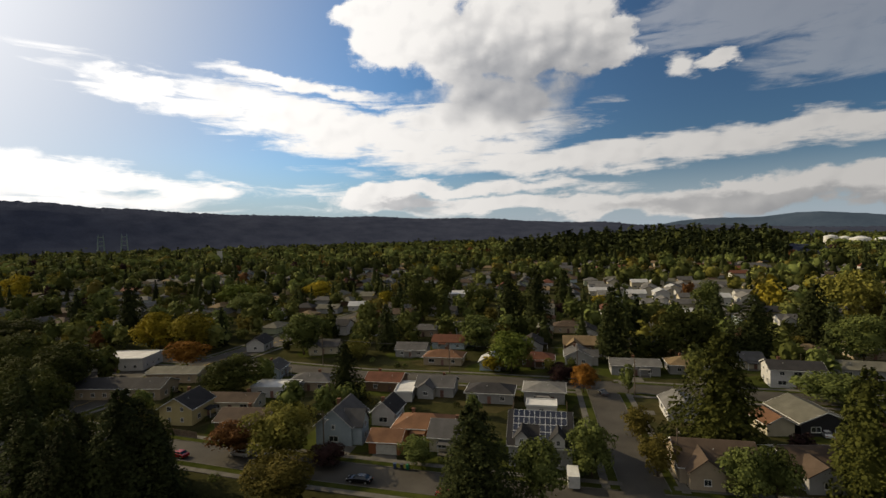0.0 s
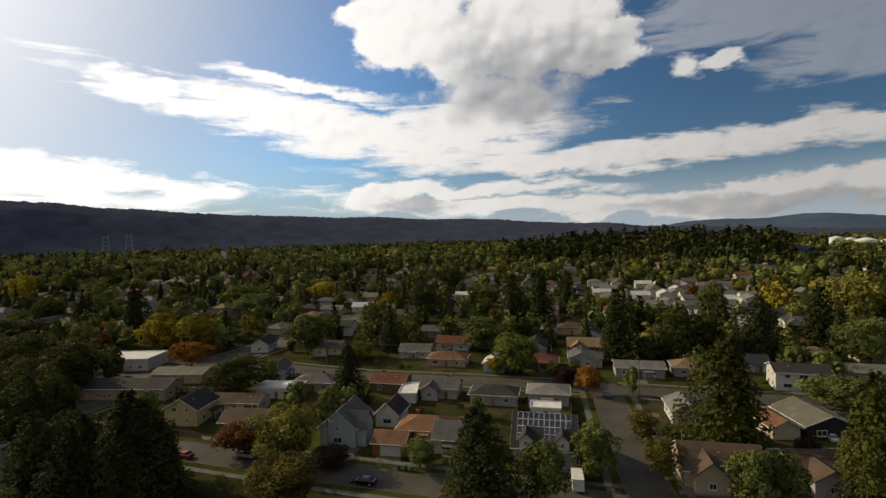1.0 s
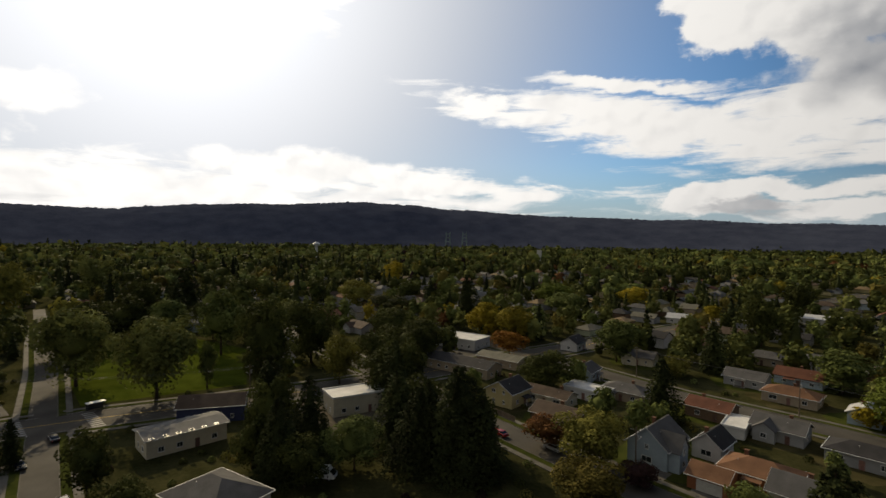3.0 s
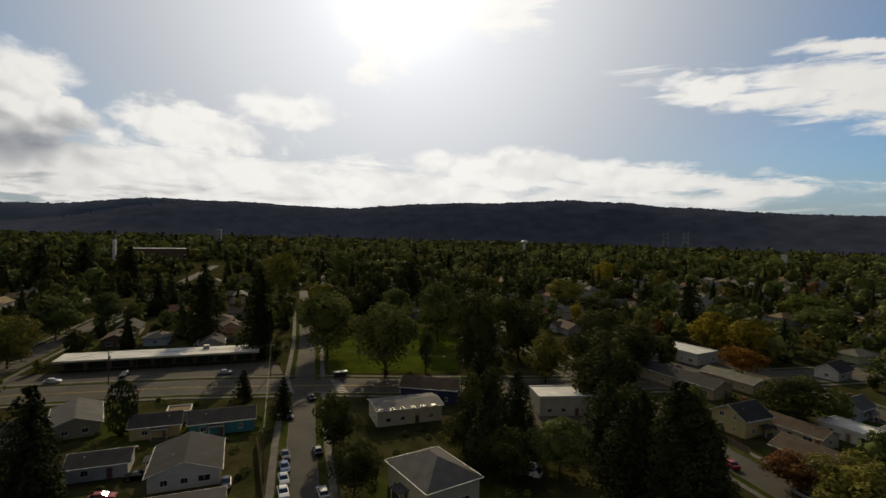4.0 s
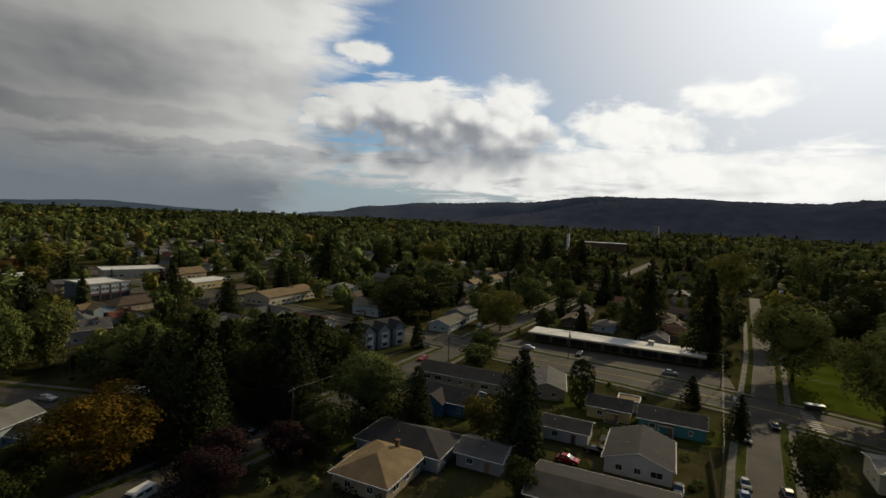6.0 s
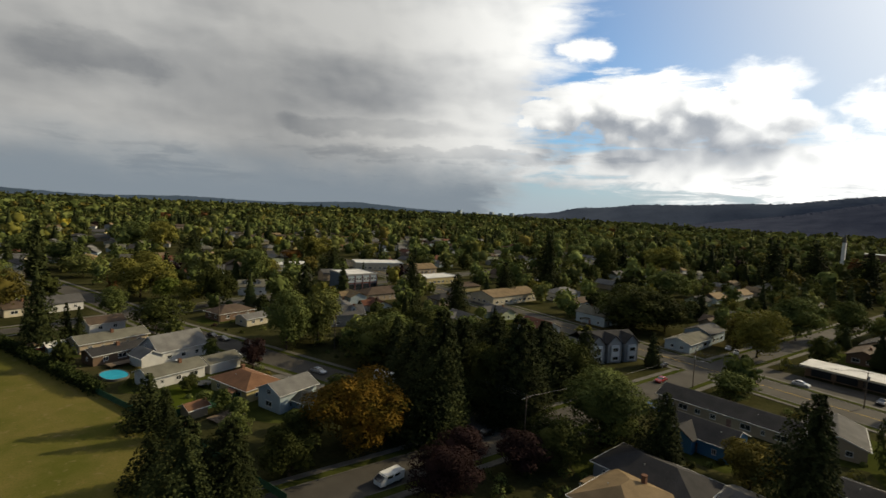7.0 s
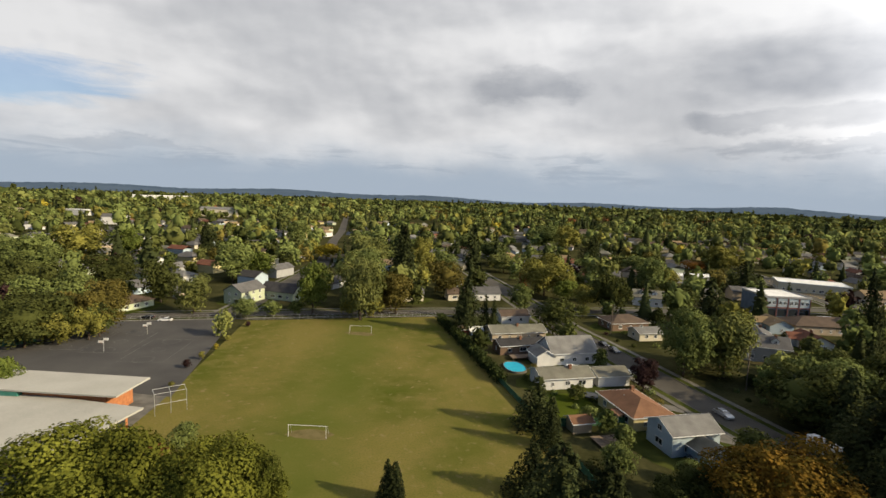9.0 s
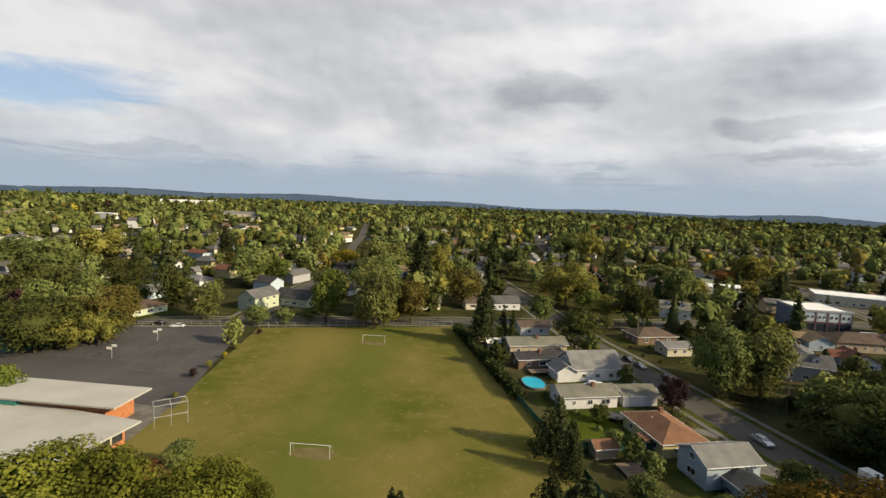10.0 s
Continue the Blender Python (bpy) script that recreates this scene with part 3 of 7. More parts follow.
WORDS = {"dk": "dark green broadleaf tree in leaf", "dg": "green broadleaf tree in full leaf", "ol": "olive green broadleaf tree with a round crown", "bg": "fresh green broadleaf tree in leaf",
         "yg": "yellowish green tree turning in autumn", "ye": "bright yellow tree in autumn leaf", "yo": "golden tree in autumn leaf", "or": "orange tree in autumn leaf", "rd": "russet tree in autumn leaf",
         "br": "brownish green tree in early autumn", "pl": "dark purple-leaved plum tree", "au": "large maple turning from green to orange", "mp": "large yellow-green maple in leaf",
         "cf": "dark green fir with drooping boughs", "cs": "tall broad cedar with olive needles", "co": "dark columnar cypress with a flat top"}
CROWNS = {}


def inside_of(form, seed):
    if form == "column":
        return None
    v, f = core(seed, 2, form != "broad")
    return (v - [0, 0, 0.55]) * 0.62 + [0, 0, 0.55] if form == "broad" else v * [0.60, 0.60, 0.88] + [0, 0, 0.06], f


def crown_for(kind, big, variant):
    """Crown meshes are made once for a kind, a size class and a variant, and shared."""
    key = (kind, big, variant)
    if key not in CROWNS:
        n = {0: 800, 1: 2900, 2: 5600, 3: 15000}[big]
        form, seed = FORM[kind], 11 + variant * 7 + sum(map(ord, kind))
        if form == "broad":
            c, nr, rng = broad_leaves(seed, n)
        elif form == "fir":
            c, nr, rng = fir_leaves(seed, n, 1.0)
        elif form == "cedar":
            c, nr, rng = fir_leaves(seed, n, 1.15, 24)
        else:
            c, nr, rng = column_leaves(seed, n)
        size = {0: 0.055, 1: 0.029, 2: 0.0215, 3: 0.0145}[big] * (0.98 if form != "broad" else 1.0)
        CROWNS[key] = cards("crown", c, rng.uniform(0.6, 1.25, len(c)) * size, nr, LEAF[kind], rng, cores=inside_of(form, seed))
    return CROWNS[key]


TREES = []


def plant(kind, x, y, h, r, far=None):
    """A tree of height h and crown radius r."""
    rng = random.Random(int(x * 31 + y * 17) + len(TREES))
    near = math.hypot(x + 18, y + 35)
    seen = r / near   # how large it looks from the middle
    big = far if far is not None else (3 if seen > 0.072 else 2 if seen > 0.042 else 1 if seen > 0.02 else 0)
    root = thing("tree" if FORM[kind] == "broad" else "conifer", pose(x, y, 0, 0, 0, rng.uniform(0, 360)), WORDS[kind], "tree", "trees of the neighbourhood")
    form = "broad" if FORM[kind] == "broad" else "fir"
    r = min(r * 1.26, r + 1.7) if form == "broad" else r * 1.32
    m = Matrix.Diagonal((2 * r, 2 * r, h, 1))
    piece("trunk", TRUNKS[form], root, Matrix.Diagonal((h * 0.75, h * 0.75, h, 1)))
    piece("crown", crown_for(kind, big, rng.randrange(2)), root, m)
    TREES.append((x, y, max(r, 2)))
    return root


# -- houses --
def lattice(xs, zs, holes, y0, y1):
    """One solid plate of cells in the x-z plane, with holes where listed (column, row)."""
    nx, nz = len(xs) - 1, len(zs) - 1
    solid = lambda i, j: 0 <= i < nx and 0 <= j < nz and (i, j) not in holes
    s = Soup()
    s.v = [(x, y, z) for y in (y0, y1) for x in xs for z in zs]
    k = (nx + 1) * (nz + 1)
    at = lambda i, j, side: side * k + i * (nz + 1) + j
    for i in range(nx):
        for j in range(nz):
            if not solid(i, j):
                continue
            s.f += [(at(i, j, 0), at(i + 1, j, 0), at(i + 1, j + 1, 0), at(i, j + 1, 0)), (at(i, j + 1, 1), at(i + 1, j + 1, 1), at(i + 1, j, 1), at(i, j, 1))]
            for di, dj, p, q in ((-1, 0, (i, j + 1), (i, j)), (1, 0, (i + 1, j), (i + 1, j + 1)), (0, -1, (i, j), (i + 1, j)), (0, 1, (i + 1, j + 1), (i, j + 1))):
                if not solid(i + di, j + dj):
                    s.f.append((at(*p, 0), at(*p, 1), at(*q, 1), at(*q, 0)))
    return s


def window_mesh(w, h):
    t = 0.09
    fr = lattice([-w / 2, -w / 2 + t, -0.03, 0.03, w / 2 - t, w / 2], [-0.09, 0, t, h - t, h], {(1, 2), (3, 2)}, -0.08, 0.03)
    return fr.mesh("window", WHITE), Soup().box(-w / 2 + t, -0.03, t, w / 2 - t, -0.01, h - t).mesh("pane", GLASS)


WIN = {k: window_mesh(*k) for k in ((1.3, 1.2), (2.2, 1.3), (0.8, 1.1), (1.0, 1.5))}
DOOR = Soup().box(-0.5, -0.06, 0, 0.5, 0.03, 2.05).mesh("door", surf("painted_door", (0.10, 0.05, 0.04), (0.24, 0.12, 0.09), 2, 0.5, 0.1, tint=0.5))
KNOB = Soup().box(0.34, -0.11, 0.95, 0.40, -0.062, 1.05).mesh("door_handle", STEEL)
GDOOR = Soup()
for _i in range(4):
    GDOOR.box(-2.3, -0.05, 0.02 + _i * 0.55, 2.3, 0.03, 0.54 + _i * 0.55)
GDOOR = GDOOR.mesh("garage_door", surf("garage_door_paint", (0.50, 0.48, 0.42), (0.66, 0.64, 0.57), 1, 0.6, 0.1))
CHIM = Soup().box(-0.35, -0.35, -1.2, 0.35, 0.35, 0.9).box(-0.42, -0.42, 0.9, 0.42, 0.42, 1.02).mesh("chimney", BRICK)
VENT = Soup().tube((0, 0, -0.2), (0, 0, 0.35), 0.07, 0.07, 8).tube((0, 0, 0.35), (0, 0, 0.42), 0.12, 0.05, 8).mesh("roof_vent", STEEL)
HOUSES = []


def add_window(root, key, m):
    fr, pn = WIN[key]
    w = piece("window", fr, root, m)
    piece("pane", pn, w)


def gable_roof(w, d, h, rise, over, th=0.18):
    """One solid roof of two slopes with a flat ridge cap; ridge along x."""
    X, Y = w / 2 + over, d / 2 + over
    ez, top = h - over * rise / (d / 2), h + rise
    line = [(-Y, ez + th), (-0.14, top + th + 0.02), (0.14, top + th + 0.02), (Y, ez + th), (Y, ez), (0, top), (-Y, ez)]
    vs = [(x, y, z) for x in (-X, X) for y, z in line]
    fs = [(k, k + 7, (k + 1) % 7 + 7, (k + 1) % 7) for k in range(7)]
    fs += [(0, 1, 5, 6), (1, 2, 5), (2, 3, 4, 5), (13, 12, 8, 7), (12, 9, 8), (12, 11, 10, 9)]
    return Soup().add(vs, [tuple(reversed(f)) for f in fs]), ez


def hip_roof(w, d, h, rise, over, th=0.18):
    """One solid roof of four slopes; ridge along x."""
    X, Y = w / 2 + over, d / 2 + over
    r = max(X - Y, 0.05)
    ez, z = h - over * rise / (d / 2), h + rise + th
    ring = [(-X, -Y), (X, -Y), (X, Y), (-X, Y)]
    vs = [(x, y, ez + th) for x, y in ring] + [(-r, 0, z), (r, 0, z)] + [(x, y, ez) for x, y in ring]
    fs = [(0, 1, 5, 4), (2, 3, 4, 5), (1, 2, 5), (3, 0, 4), (0, 6, 7, 1), (1, 7, 8, 2), (2, 8, 9, 3), (3, 9, 6, 0), (9, 8, 7, 6)]
    return Soup().add(vs, fs), ez


def house(x, y, rot, w, d, h, roof, wall, shingle, label, rise=None, storeys=1, door=True, garage=False, chimney=True, windows=True, category="house", name="house", z=0.0, group="houses of the neighbourhood"):
    """A house on a w by d plan, ridge along its own x; roof: g gable, h hip, f flat, x cross gable."""
    rng = random.Random(int(x * 13 + y * 7))
    root = thing(name, pose(x, y, z, 0, 0, rot), label, category, group)
    rise = rise if rise is not None else (d * 0.24 if roof in "gx" else d * 0.2)
    s = Soup()
    if roof == "g" or roof == "x":
        X, Y = w / 2, d / 2
        s.add([(-X, -Y, -0.2), (X, -Y, -0.2), (X, Y, -0.2), (-X, Y, -0.2), (-X, -Y, h), (X, -Y, h), (X, Y, h), (-X, Y, h), (-X, 0, h + rise), (X, 0, h + rise)],
              [(3, 2, 1, 0), (0, 1, 5, 4), (2, 3, 7, 6), (1, 2, 6, 9, 5), (3, 0, 4, 8, 7), (4, 5, 9, 8), (6, 7, 8, 9)])
    else:
        s.box(-w / 2, -d / 2, -0.2, w / 2, d / 2, h)
    piece("wall", s.mesh("wall", WALLS[wall]), root)
    over = 0.5
    if roof == "f":
        rf = Soup().box(-w / 2 - 0.25, -d / 2 - 0.25, h + 0.002, w / 2 + 0.25, d / 2 + 0.25, h + 0.22)
        piece("roof", rf.mesh("roof", ROOFS[shingle]), root)
        f = Soup()
        X, Y = w / 2 + 0.25, d / 2 + 0.25
        for a in ((-X, -Y, X, -Y + 0.2), (-X, Y - 0.2, X, Y), (-X, -Y + 0.2, -X + 0.2, Y - 0.2), (X - 0.2, -Y + 0.2, X, Y - 0.2)):
            f.box(a[0], a[1], h + 0.222, a[2], a[3], h + 0.5)
        piece("parapet", f.mesh("parapet", WHITE), root)
        ez = h
    else:
        rf, ez = (hip_roof if roof == "h" else gable_roof)(w, d, h, rise, over)
        piece("roof", rf.mesh("roof", ROOFS[shingle]), root)
        X, Y = w / 2 + over, d / 2 + over
        if math.hypot(x + 18, y + 35) < 215:
            sides = [((-X, -Y - 0.12, ez + 0.02), (X, -Y - 0.004, ez + 0.15)), ((-X, Y + 0.004, ez + 0.02), (X, Y + 0.12, ez + 0.15))]
            if roof == "h":
                sides += [((-X - 0.12, -Y, ez + 0.02), (-X - 0.004, Y, ez + 0.15)), ((X + 0.004, -Y, ez + 0.02), (X + 0.12, Y, ez + 0.15))]
            for lo, hi in sides:
                piece("gutter", Soup().box(*lo, *hi).mesh("gutter", WHITE), root)
            if roof != "h":
                for sx in (-1, 1):
                    o, i = sx * (X + 0.03), sx * (X + 0.004)
                    line = [(-Y, ez + 0.04), (0, h + rise + 0.04), (Y, ez + 0.04), (Y, ez + 0.23), (0, h + rise + 0.25), (-Y, ez + 0.23)]
                    vs = [(o, yy, zz) for yy, zz in line] + [(i, yy, zz) for yy, zz in line]
                    fs = [(0, 1, 4, 5), (1, 2, 3, 4), (11, 10, 7, 6), (10, 9, 8, 7)] + [(k, k + 6, (k + 1) % 6 + 6, (k + 1) % 6) for k in range(6)]
                    piece("bargeboard", shape("bargeboard", vs, fs, WHITE), root)
    if roof == "x":
        # a wing with its own gable to the front
        ww, wd, wx = w * 0.42, 2.2, -w * 0.2
        g = Soup()
        a, b, c = wx - ww / 2, wx + ww / 2, -d / 2 - wd
        g.add([(a, c, -0.2), (b, c, -0.2), (b, -d / 2 + 0.4, -0.2), (a, -d / 2 + 0.4, -0.2), (a, c, h), (b, c, h), (b, -d / 2 + 0.4, h), (a, -d / 2 + 0.4, h), (wx, c, h + rise * 0.8), (wx, -d / 2 + 0.4, h + rise * 0.8)],
              [(0, 1, 5, 8, 4), (1, 2, 6, 5), (3, 0, 4, 7), (4, 8, 9, 7), (8, 5, 6, 9)])
        piece("wall", g.mesh("wall", WALLS[wall]), root)
        gr = Soup()
        o, th, zr = 0.4, 0.18, h + rise * 0.8
        ez2 = h - o * rise * 0.8 / (ww / 2)
        gr.slab([(a - o, c - o, ez2 + th), (wx, c - o, zr + th), (wx, -0.2, zr + th), (a - o, -0.2, ez2 + th)], th)
        gr.slab([(wx, c - o, zr + th), (b + o, c - o, ez2 + th), (b + o, -0.2, ez2 + th), (wx, -0.2, zr + th)], th)
        piece("roof", gr.mesh("roof", ROOFS[shingle]), root)
        add_window(root, (1.3, 1.2), pose(wx, c, 1.0))
        if storeys > 1:
            add_window(root, (1.0, 1.5), pose(wx, c, 3.4))
    if windows:
        for st in range(storeys):
            zb = 0.95 + st * 2.75
            if zb + 1.4 > h + (rise if roof in "gx" else 0):
                break
            for side, length, off in ((0, w, d / 2), (90, d, w / 2), (180, w, d / 2), (270, d, w / 2)):
                along = length - 2.0
                if side in (0, 180) and zb + 1.4 > h:
                    continue
                n = max(1, int(along / 3.3))
                for i in range(n):
                    u = (i + 0.5) / n * along - along / 2
                    if side == 0 and st == 0 and door and i == n // 2:
                        piece("door_handle", KNOB, piece("door", DOOR, root, pose(u, -off - 0.001, 0)))
                        continue
                    if roof == "x" and side == 0 and u < 0.05 * w:
                        continue
                    if garage and side == 0 and u > 0:
                        continue
                    add_window(root, rng.choice(((1.3, 1.2), (1.3, 1.2), (2.2, 1.3), (0.8, 1.1))), pose(0, 0, 0, 0, 0, side) @ pose(u, -off - 0.001, zb))
    if garage:
        piece("garage_door", GDOOR, root, pose(w / 2 - 3.0, -d / 2 - 0.001, 0))
    if chimney and roof in "ghx" and rng.random() < 0.45:
        piece("chimney", CHIM, root, pose(w * rng.uniform(-0.3, 0.3), d * 0.12, h + rise * 0.9))
    if roof in "ghx" and windows:
        piece("roof_vent", VENT, root, pose(w * rng.uniform(-0.35, 0.35), -d * 0.2, h + rise * 0.62))
    close = math.hypot(x + 18, y + 35) < 235
    if close and windows and roof != "f" and name == "house":
        if roof != "x" and rng.random() < 0.7:
            u = rng.uniform(-0.2, 0.2) * w
            piece("porch_roof", Soup().slab([(u - 1.7, -d / 2 - 2.0, 2.45), (u + 1.7, -d / 2 - 2.0, 2.45), (u + 1.7, -d / 2 - 0.02, 2.75), (u - 1.7, -d / 2 - 0.02, 2.75)], 0.12).mesh("porch_roof", ROOFS[shingle]), root)
            for sx in (-1.55, 1.55):
                piece("porch_post", Soup().box(u + sx - 0.06, -d / 2 - 1.9, 0, u + sx + 0.06, -d / 2 - 1.78, 2.32).mesh("porch_post", WHITE), root)
            piece("porch_floor", Soup().box(u - 1.7, -d / 2 - 2.0, -0.1, u + 1.7, -d / 2 - 0.02, 0.22).mesh("porch_floor", CONCRETE), root)
        k = len(HOUSES)
        ca, sa = math.cos(radians(rot)), math.sin(radians(rot))
        ring = [(math.cos(i / 14 * 6.283) * (w * 0.5 + rng.uniform(3.5, 7)), math.sin(i / 14 * 6.283) * (d * 0.5 + rng.uniform(3.5, 8))) for i in range(14)]
        me = shape("lawn", [(x + u * ca - v * sa, y + u * sa + v * ca, 0.004 + 0.0003 * k) for u, v in ring], [tuple(range(14))], rng.choice((GRASS_Y, GRASS_Y, GRASS_D)))
        tagged(new("lawn", me), "patchy mown lawn round a house", "lawn", kind="structure")
    HOUSES.append((x, y, math.hypot(w, d) / 2))
    return root


# -- cars --
def car_meshes(paint):
    """Body from side profiles swept across, with a narrower glasshouse."""
    L, W = 4.5, 1.78
    prof = [(-2.25, 0.32), (-2.25, 0.72), (-2.1, 0.88), (-1.55, 0.95), (-0.9, 0.98), (0.85, 0.98), (1.5, 0.9), (2.05, 0.78), (2.25, 0.6), (2.25, 0.32)]
    b = Soup()
    n = len(prof)
    vs = []
    for yy, k in ((-W / 2, 1.0), (-W / 2 + 0.1, 1.06), (W / 2 - 0.1, 1.06), (W / 2, 1.0)):
        vs += [(px, yy, 0.32 + (pz - 0.32) * k) for px, pz in prof]
    fs = [tuple(range(n)), tuple(range(4 * n - 1, 3 * n - 1, -1))]
    for r in range(3):
        fs += [(r * n + i, r * n + n + i, r * n + n + (i + 1) % n, r * n + (i + 1) % n) for i in range(n)]
    b.add(vs, fs)
    b.add([(-1.3, -0.66, 1.40), (0.25, -0.66, 1.40), (0.25, 0.66, 1.40), (-1.3, 0.66, 1.40), (-1.1, -0.55, 1.47), (0.1, -0.55, 1.47), (0.1, 0.55, 1.47), (-1.1, 0.55, 1.47)],
          [(3, 2, 1, 0), (4, 5, 6, 7), (0, 1, 5, 4), (1, 2, 6, 5), (2, 3, 7, 6), (3, 0, 4, 7)])
    g = Soup().add([(-1.75, -0.78, 0.99), (1.05, -0.78, 0.99), (1.05, 0.78, 0.99), (-1.75, 0.78, 0.99), (-1.3, -0.66, 1.40), (0.25, -0.66, 1.40), (0.25, 0.66, 1.40), (-1.3, 0.66, 1.40)],
                   [(3, 2, 1, 0), (4, 5, 6, 7), (0, 1, 5, 4), (1, 2, 6, 5), (2, 3, 7, 6), (3, 0, 4, 7)])
    return b.mesh("body", paint), g.mesh("glasshouse", GLASS)


TYRE = Soup().tube((0, -0.11, 0), (0, 0.11, 0), 0.33, 0.33, 14).mesh("tyre", RUBBER)
RIM = Soup().tube((0, -0.125, 0), (0, 0.125, 0), 0.2, 0.2, 10).mesh("rim", STEEL)
LAMP = Soup().box(-0.02, -0.17, 0, 0.03, 0.17, 0.13).mesh("headlight", surf("lamp_lens", (0.55, 0.55, 0.55), (0.75, 0.75, 0.75), 3, 0.15, 0))
TAIL = Soup().box(-0.03, -0.14, 0, 0.02, 0.14, 0.15).mesh("tail_light", surf("red_lens", (0.25, 0.01, 0.01), (0.35, 0.02, 0.02), 3, 0.2, 0))
PAINTS = {}
for _n, _c in {"white": (0.72, 0.72, 0.71), "silver": (0.42, 0.43, 0.44), "black": (0.012, 0.012, 0.014), "red": (0.34, 0.015, 0.015), "blue": (0.03, 0.07, 0.2), "grey": (0.10, 0.105, 0.11)}.items():
    _m = surf(_n + "_car_paint", tuple(v * 0.9 for v in _c), _c, 1.0, 0.22, 0.0, metal=0.15)
    PAINTS[_n] = car_meshes(_m)


def car(x, y, rot, paint="silver", long=1.0, tall=1.0, label=""):
    root = thing("car", pose(x, y, 0.06, 0, 0, rot) @ Matrix.Diagonal((long, 1, tall, 1)), label or f"{paint} car parked at the roadside", "car", "parked cars")
    body, glass = PAINTS[paint]
    piece("body", body, root)
    piece("glasshouse", glass, root)
    for sx in (-1.42, 1.4):
        for sy in (-0.8, 0.8):
            wheel = piece("tyre", TYRE, root, pose(sx, sy, 0.33))
            piece("rim", RIM, wheel)
    for sy in (-0.62, 0.62):
        piece("headlight", LAMP, root, pose(2.24, sy, 0.62))
        piece("tail_light", TAIL, root, pose(-2.24, sy, 0.66))
    return root


def van(x, y, rot, label, paint=WHITE, length=6.0, high=2.6):
    """A boxy van or motorhome."""
    root = thing("van", pose(x, y, 0.06, 0, 0, rot), label, "van", "parked cars")
    h = length / 2
    b = Soup().box(-h, -1.05, 0.4, h - 1.3, 1.05, high)
    b.add([(h - 1.29, -1.05, 0.4), (h, -1.0, 0.4), (h, 1.0, 0.4), (h - 1.29, 1.05, 0.4), (h - 1.29, -1.0, high * 0.9), (h - 0.9, -0.9, 1.9), (h - 0.9, 0.9, 1.9), (h - 1.29, 1.0, high * 0.9), (h, -1.0, 1.15), (h, 1.0, 1.15)],
          [(3, 2, 1, 0), (0, 1, 8, 5, 4), (2, 3, 7, 6, 9), (1, 2, 9, 8), (4, 5, 6, 7), (0, 4, 7, 3)])
    piece("body", b.mesh("body", paint), root)
    g = Soup()
    g.add([(h + 0.012, -0.88, 1.18), (h + 0.012, 0.88, 1.18), (h - 0.87, 0.82, 1.88), (h - 0.87, -0.82, 1.88), (h - 0.02, -0.88, 1.16), (h - 0.02, 0.88, 1.16), (h - 0.9, 0.82, 1.86), (h - 0.9, -0.82, 1.86)],
          [(0, 1, 2, 3), (7, 6, 5, 4), (0, 4, 5, 1), (1, 5, 6, 2), (2, 6, 7, 3), (3, 7, 4, 0)])
    piece("windscreen", g.mesh("windscreen", GLASS), root)
    for sy in (-1.07, 1.06):
        for sx in (-h + 1.0, 0.0):
            piece("side_window", Soup().box(sx, sy, 1.3, sx + 1.2, sy + 0.012, 1.75).mesh("side_window", GLASS), root)
    for sx in (-h + 1.2, h - 1.0):
        for sy in (-0.9, 0.9):
            wheel = piece("tyre", TYRE, root, pose(sx, sy, 0.33))
            piece("rim", RIM, wheel)
    return root


# -- poles and cables --
def utility_pole(x, y, rot, h=11.0, lamp=False, transformer=True):
    root = thing("utility_pole", pose(x, y, 0, 0, 0, rot), "weathered timber utility pole with a crossarm", "utility pole", "utility poles")
    piece("pole", Soup().tube((0, 0, -0.3), (0, 0, h), 0.17, 0.11, 10).mesh("pole", POLE), root)
    piece("crossarm", Soup().box(-1.2, -0.16, h - 0.75, 1.2, -0.05 - 0.07, h - 0.62).mesh("crossarm", POLE), root)
    for u in (-1.1, -0.5, 0.5, 1.1):
        piece("insulator", Soup().tube((u, -0.14, h - 0.62), (u, -0.14, h - 0.45), 0.05, 0.03, 6).mesh("insulator", WHITE), root)
    if transformer:
        piece("transformer", Soup().tube((0.36, 0, h - 2.6), (0.36, 0, h - 1.6), 0.24, 0.24, 12).mesh("transformer", STEEL), root, label="grey steel drum transformer")
    if lamp:
        s = Soup().tube((0, 0.1, h - 3.2), (0, 2.0, h - 2.7), 0.04, 0.035, 6).box(-0.12, 1.9, h - 2.76, 0.12, 2.5, h - 2.64)
        piece("street_light", s.mesh("street_light", STEEL), root, label="grey cobra-head street light")
    return root


def cable(a, b, sag=0.8, r=0.018):
    cu = bpy.data.curves.new("power_line", "CURVE")
    cu.dimensions, cu.bevel_depth, cu.bevel_resolution = "3D", r, 1
    sp = cu.splines.new("POLY")
    sp.points.add(12)
    for i in range(13):
        t = i / 12
        p = Vector(a).lerp(Vector(b), t)
        sp.points[i].co = (p.x, p.y, p.z - sag * 4 * t * (1 - t), 1)
    cu.materials.append(WIRE)
    return tagged(new("power_line", cu), "dark sagging overhead power line between poles", "cable", "power lines")

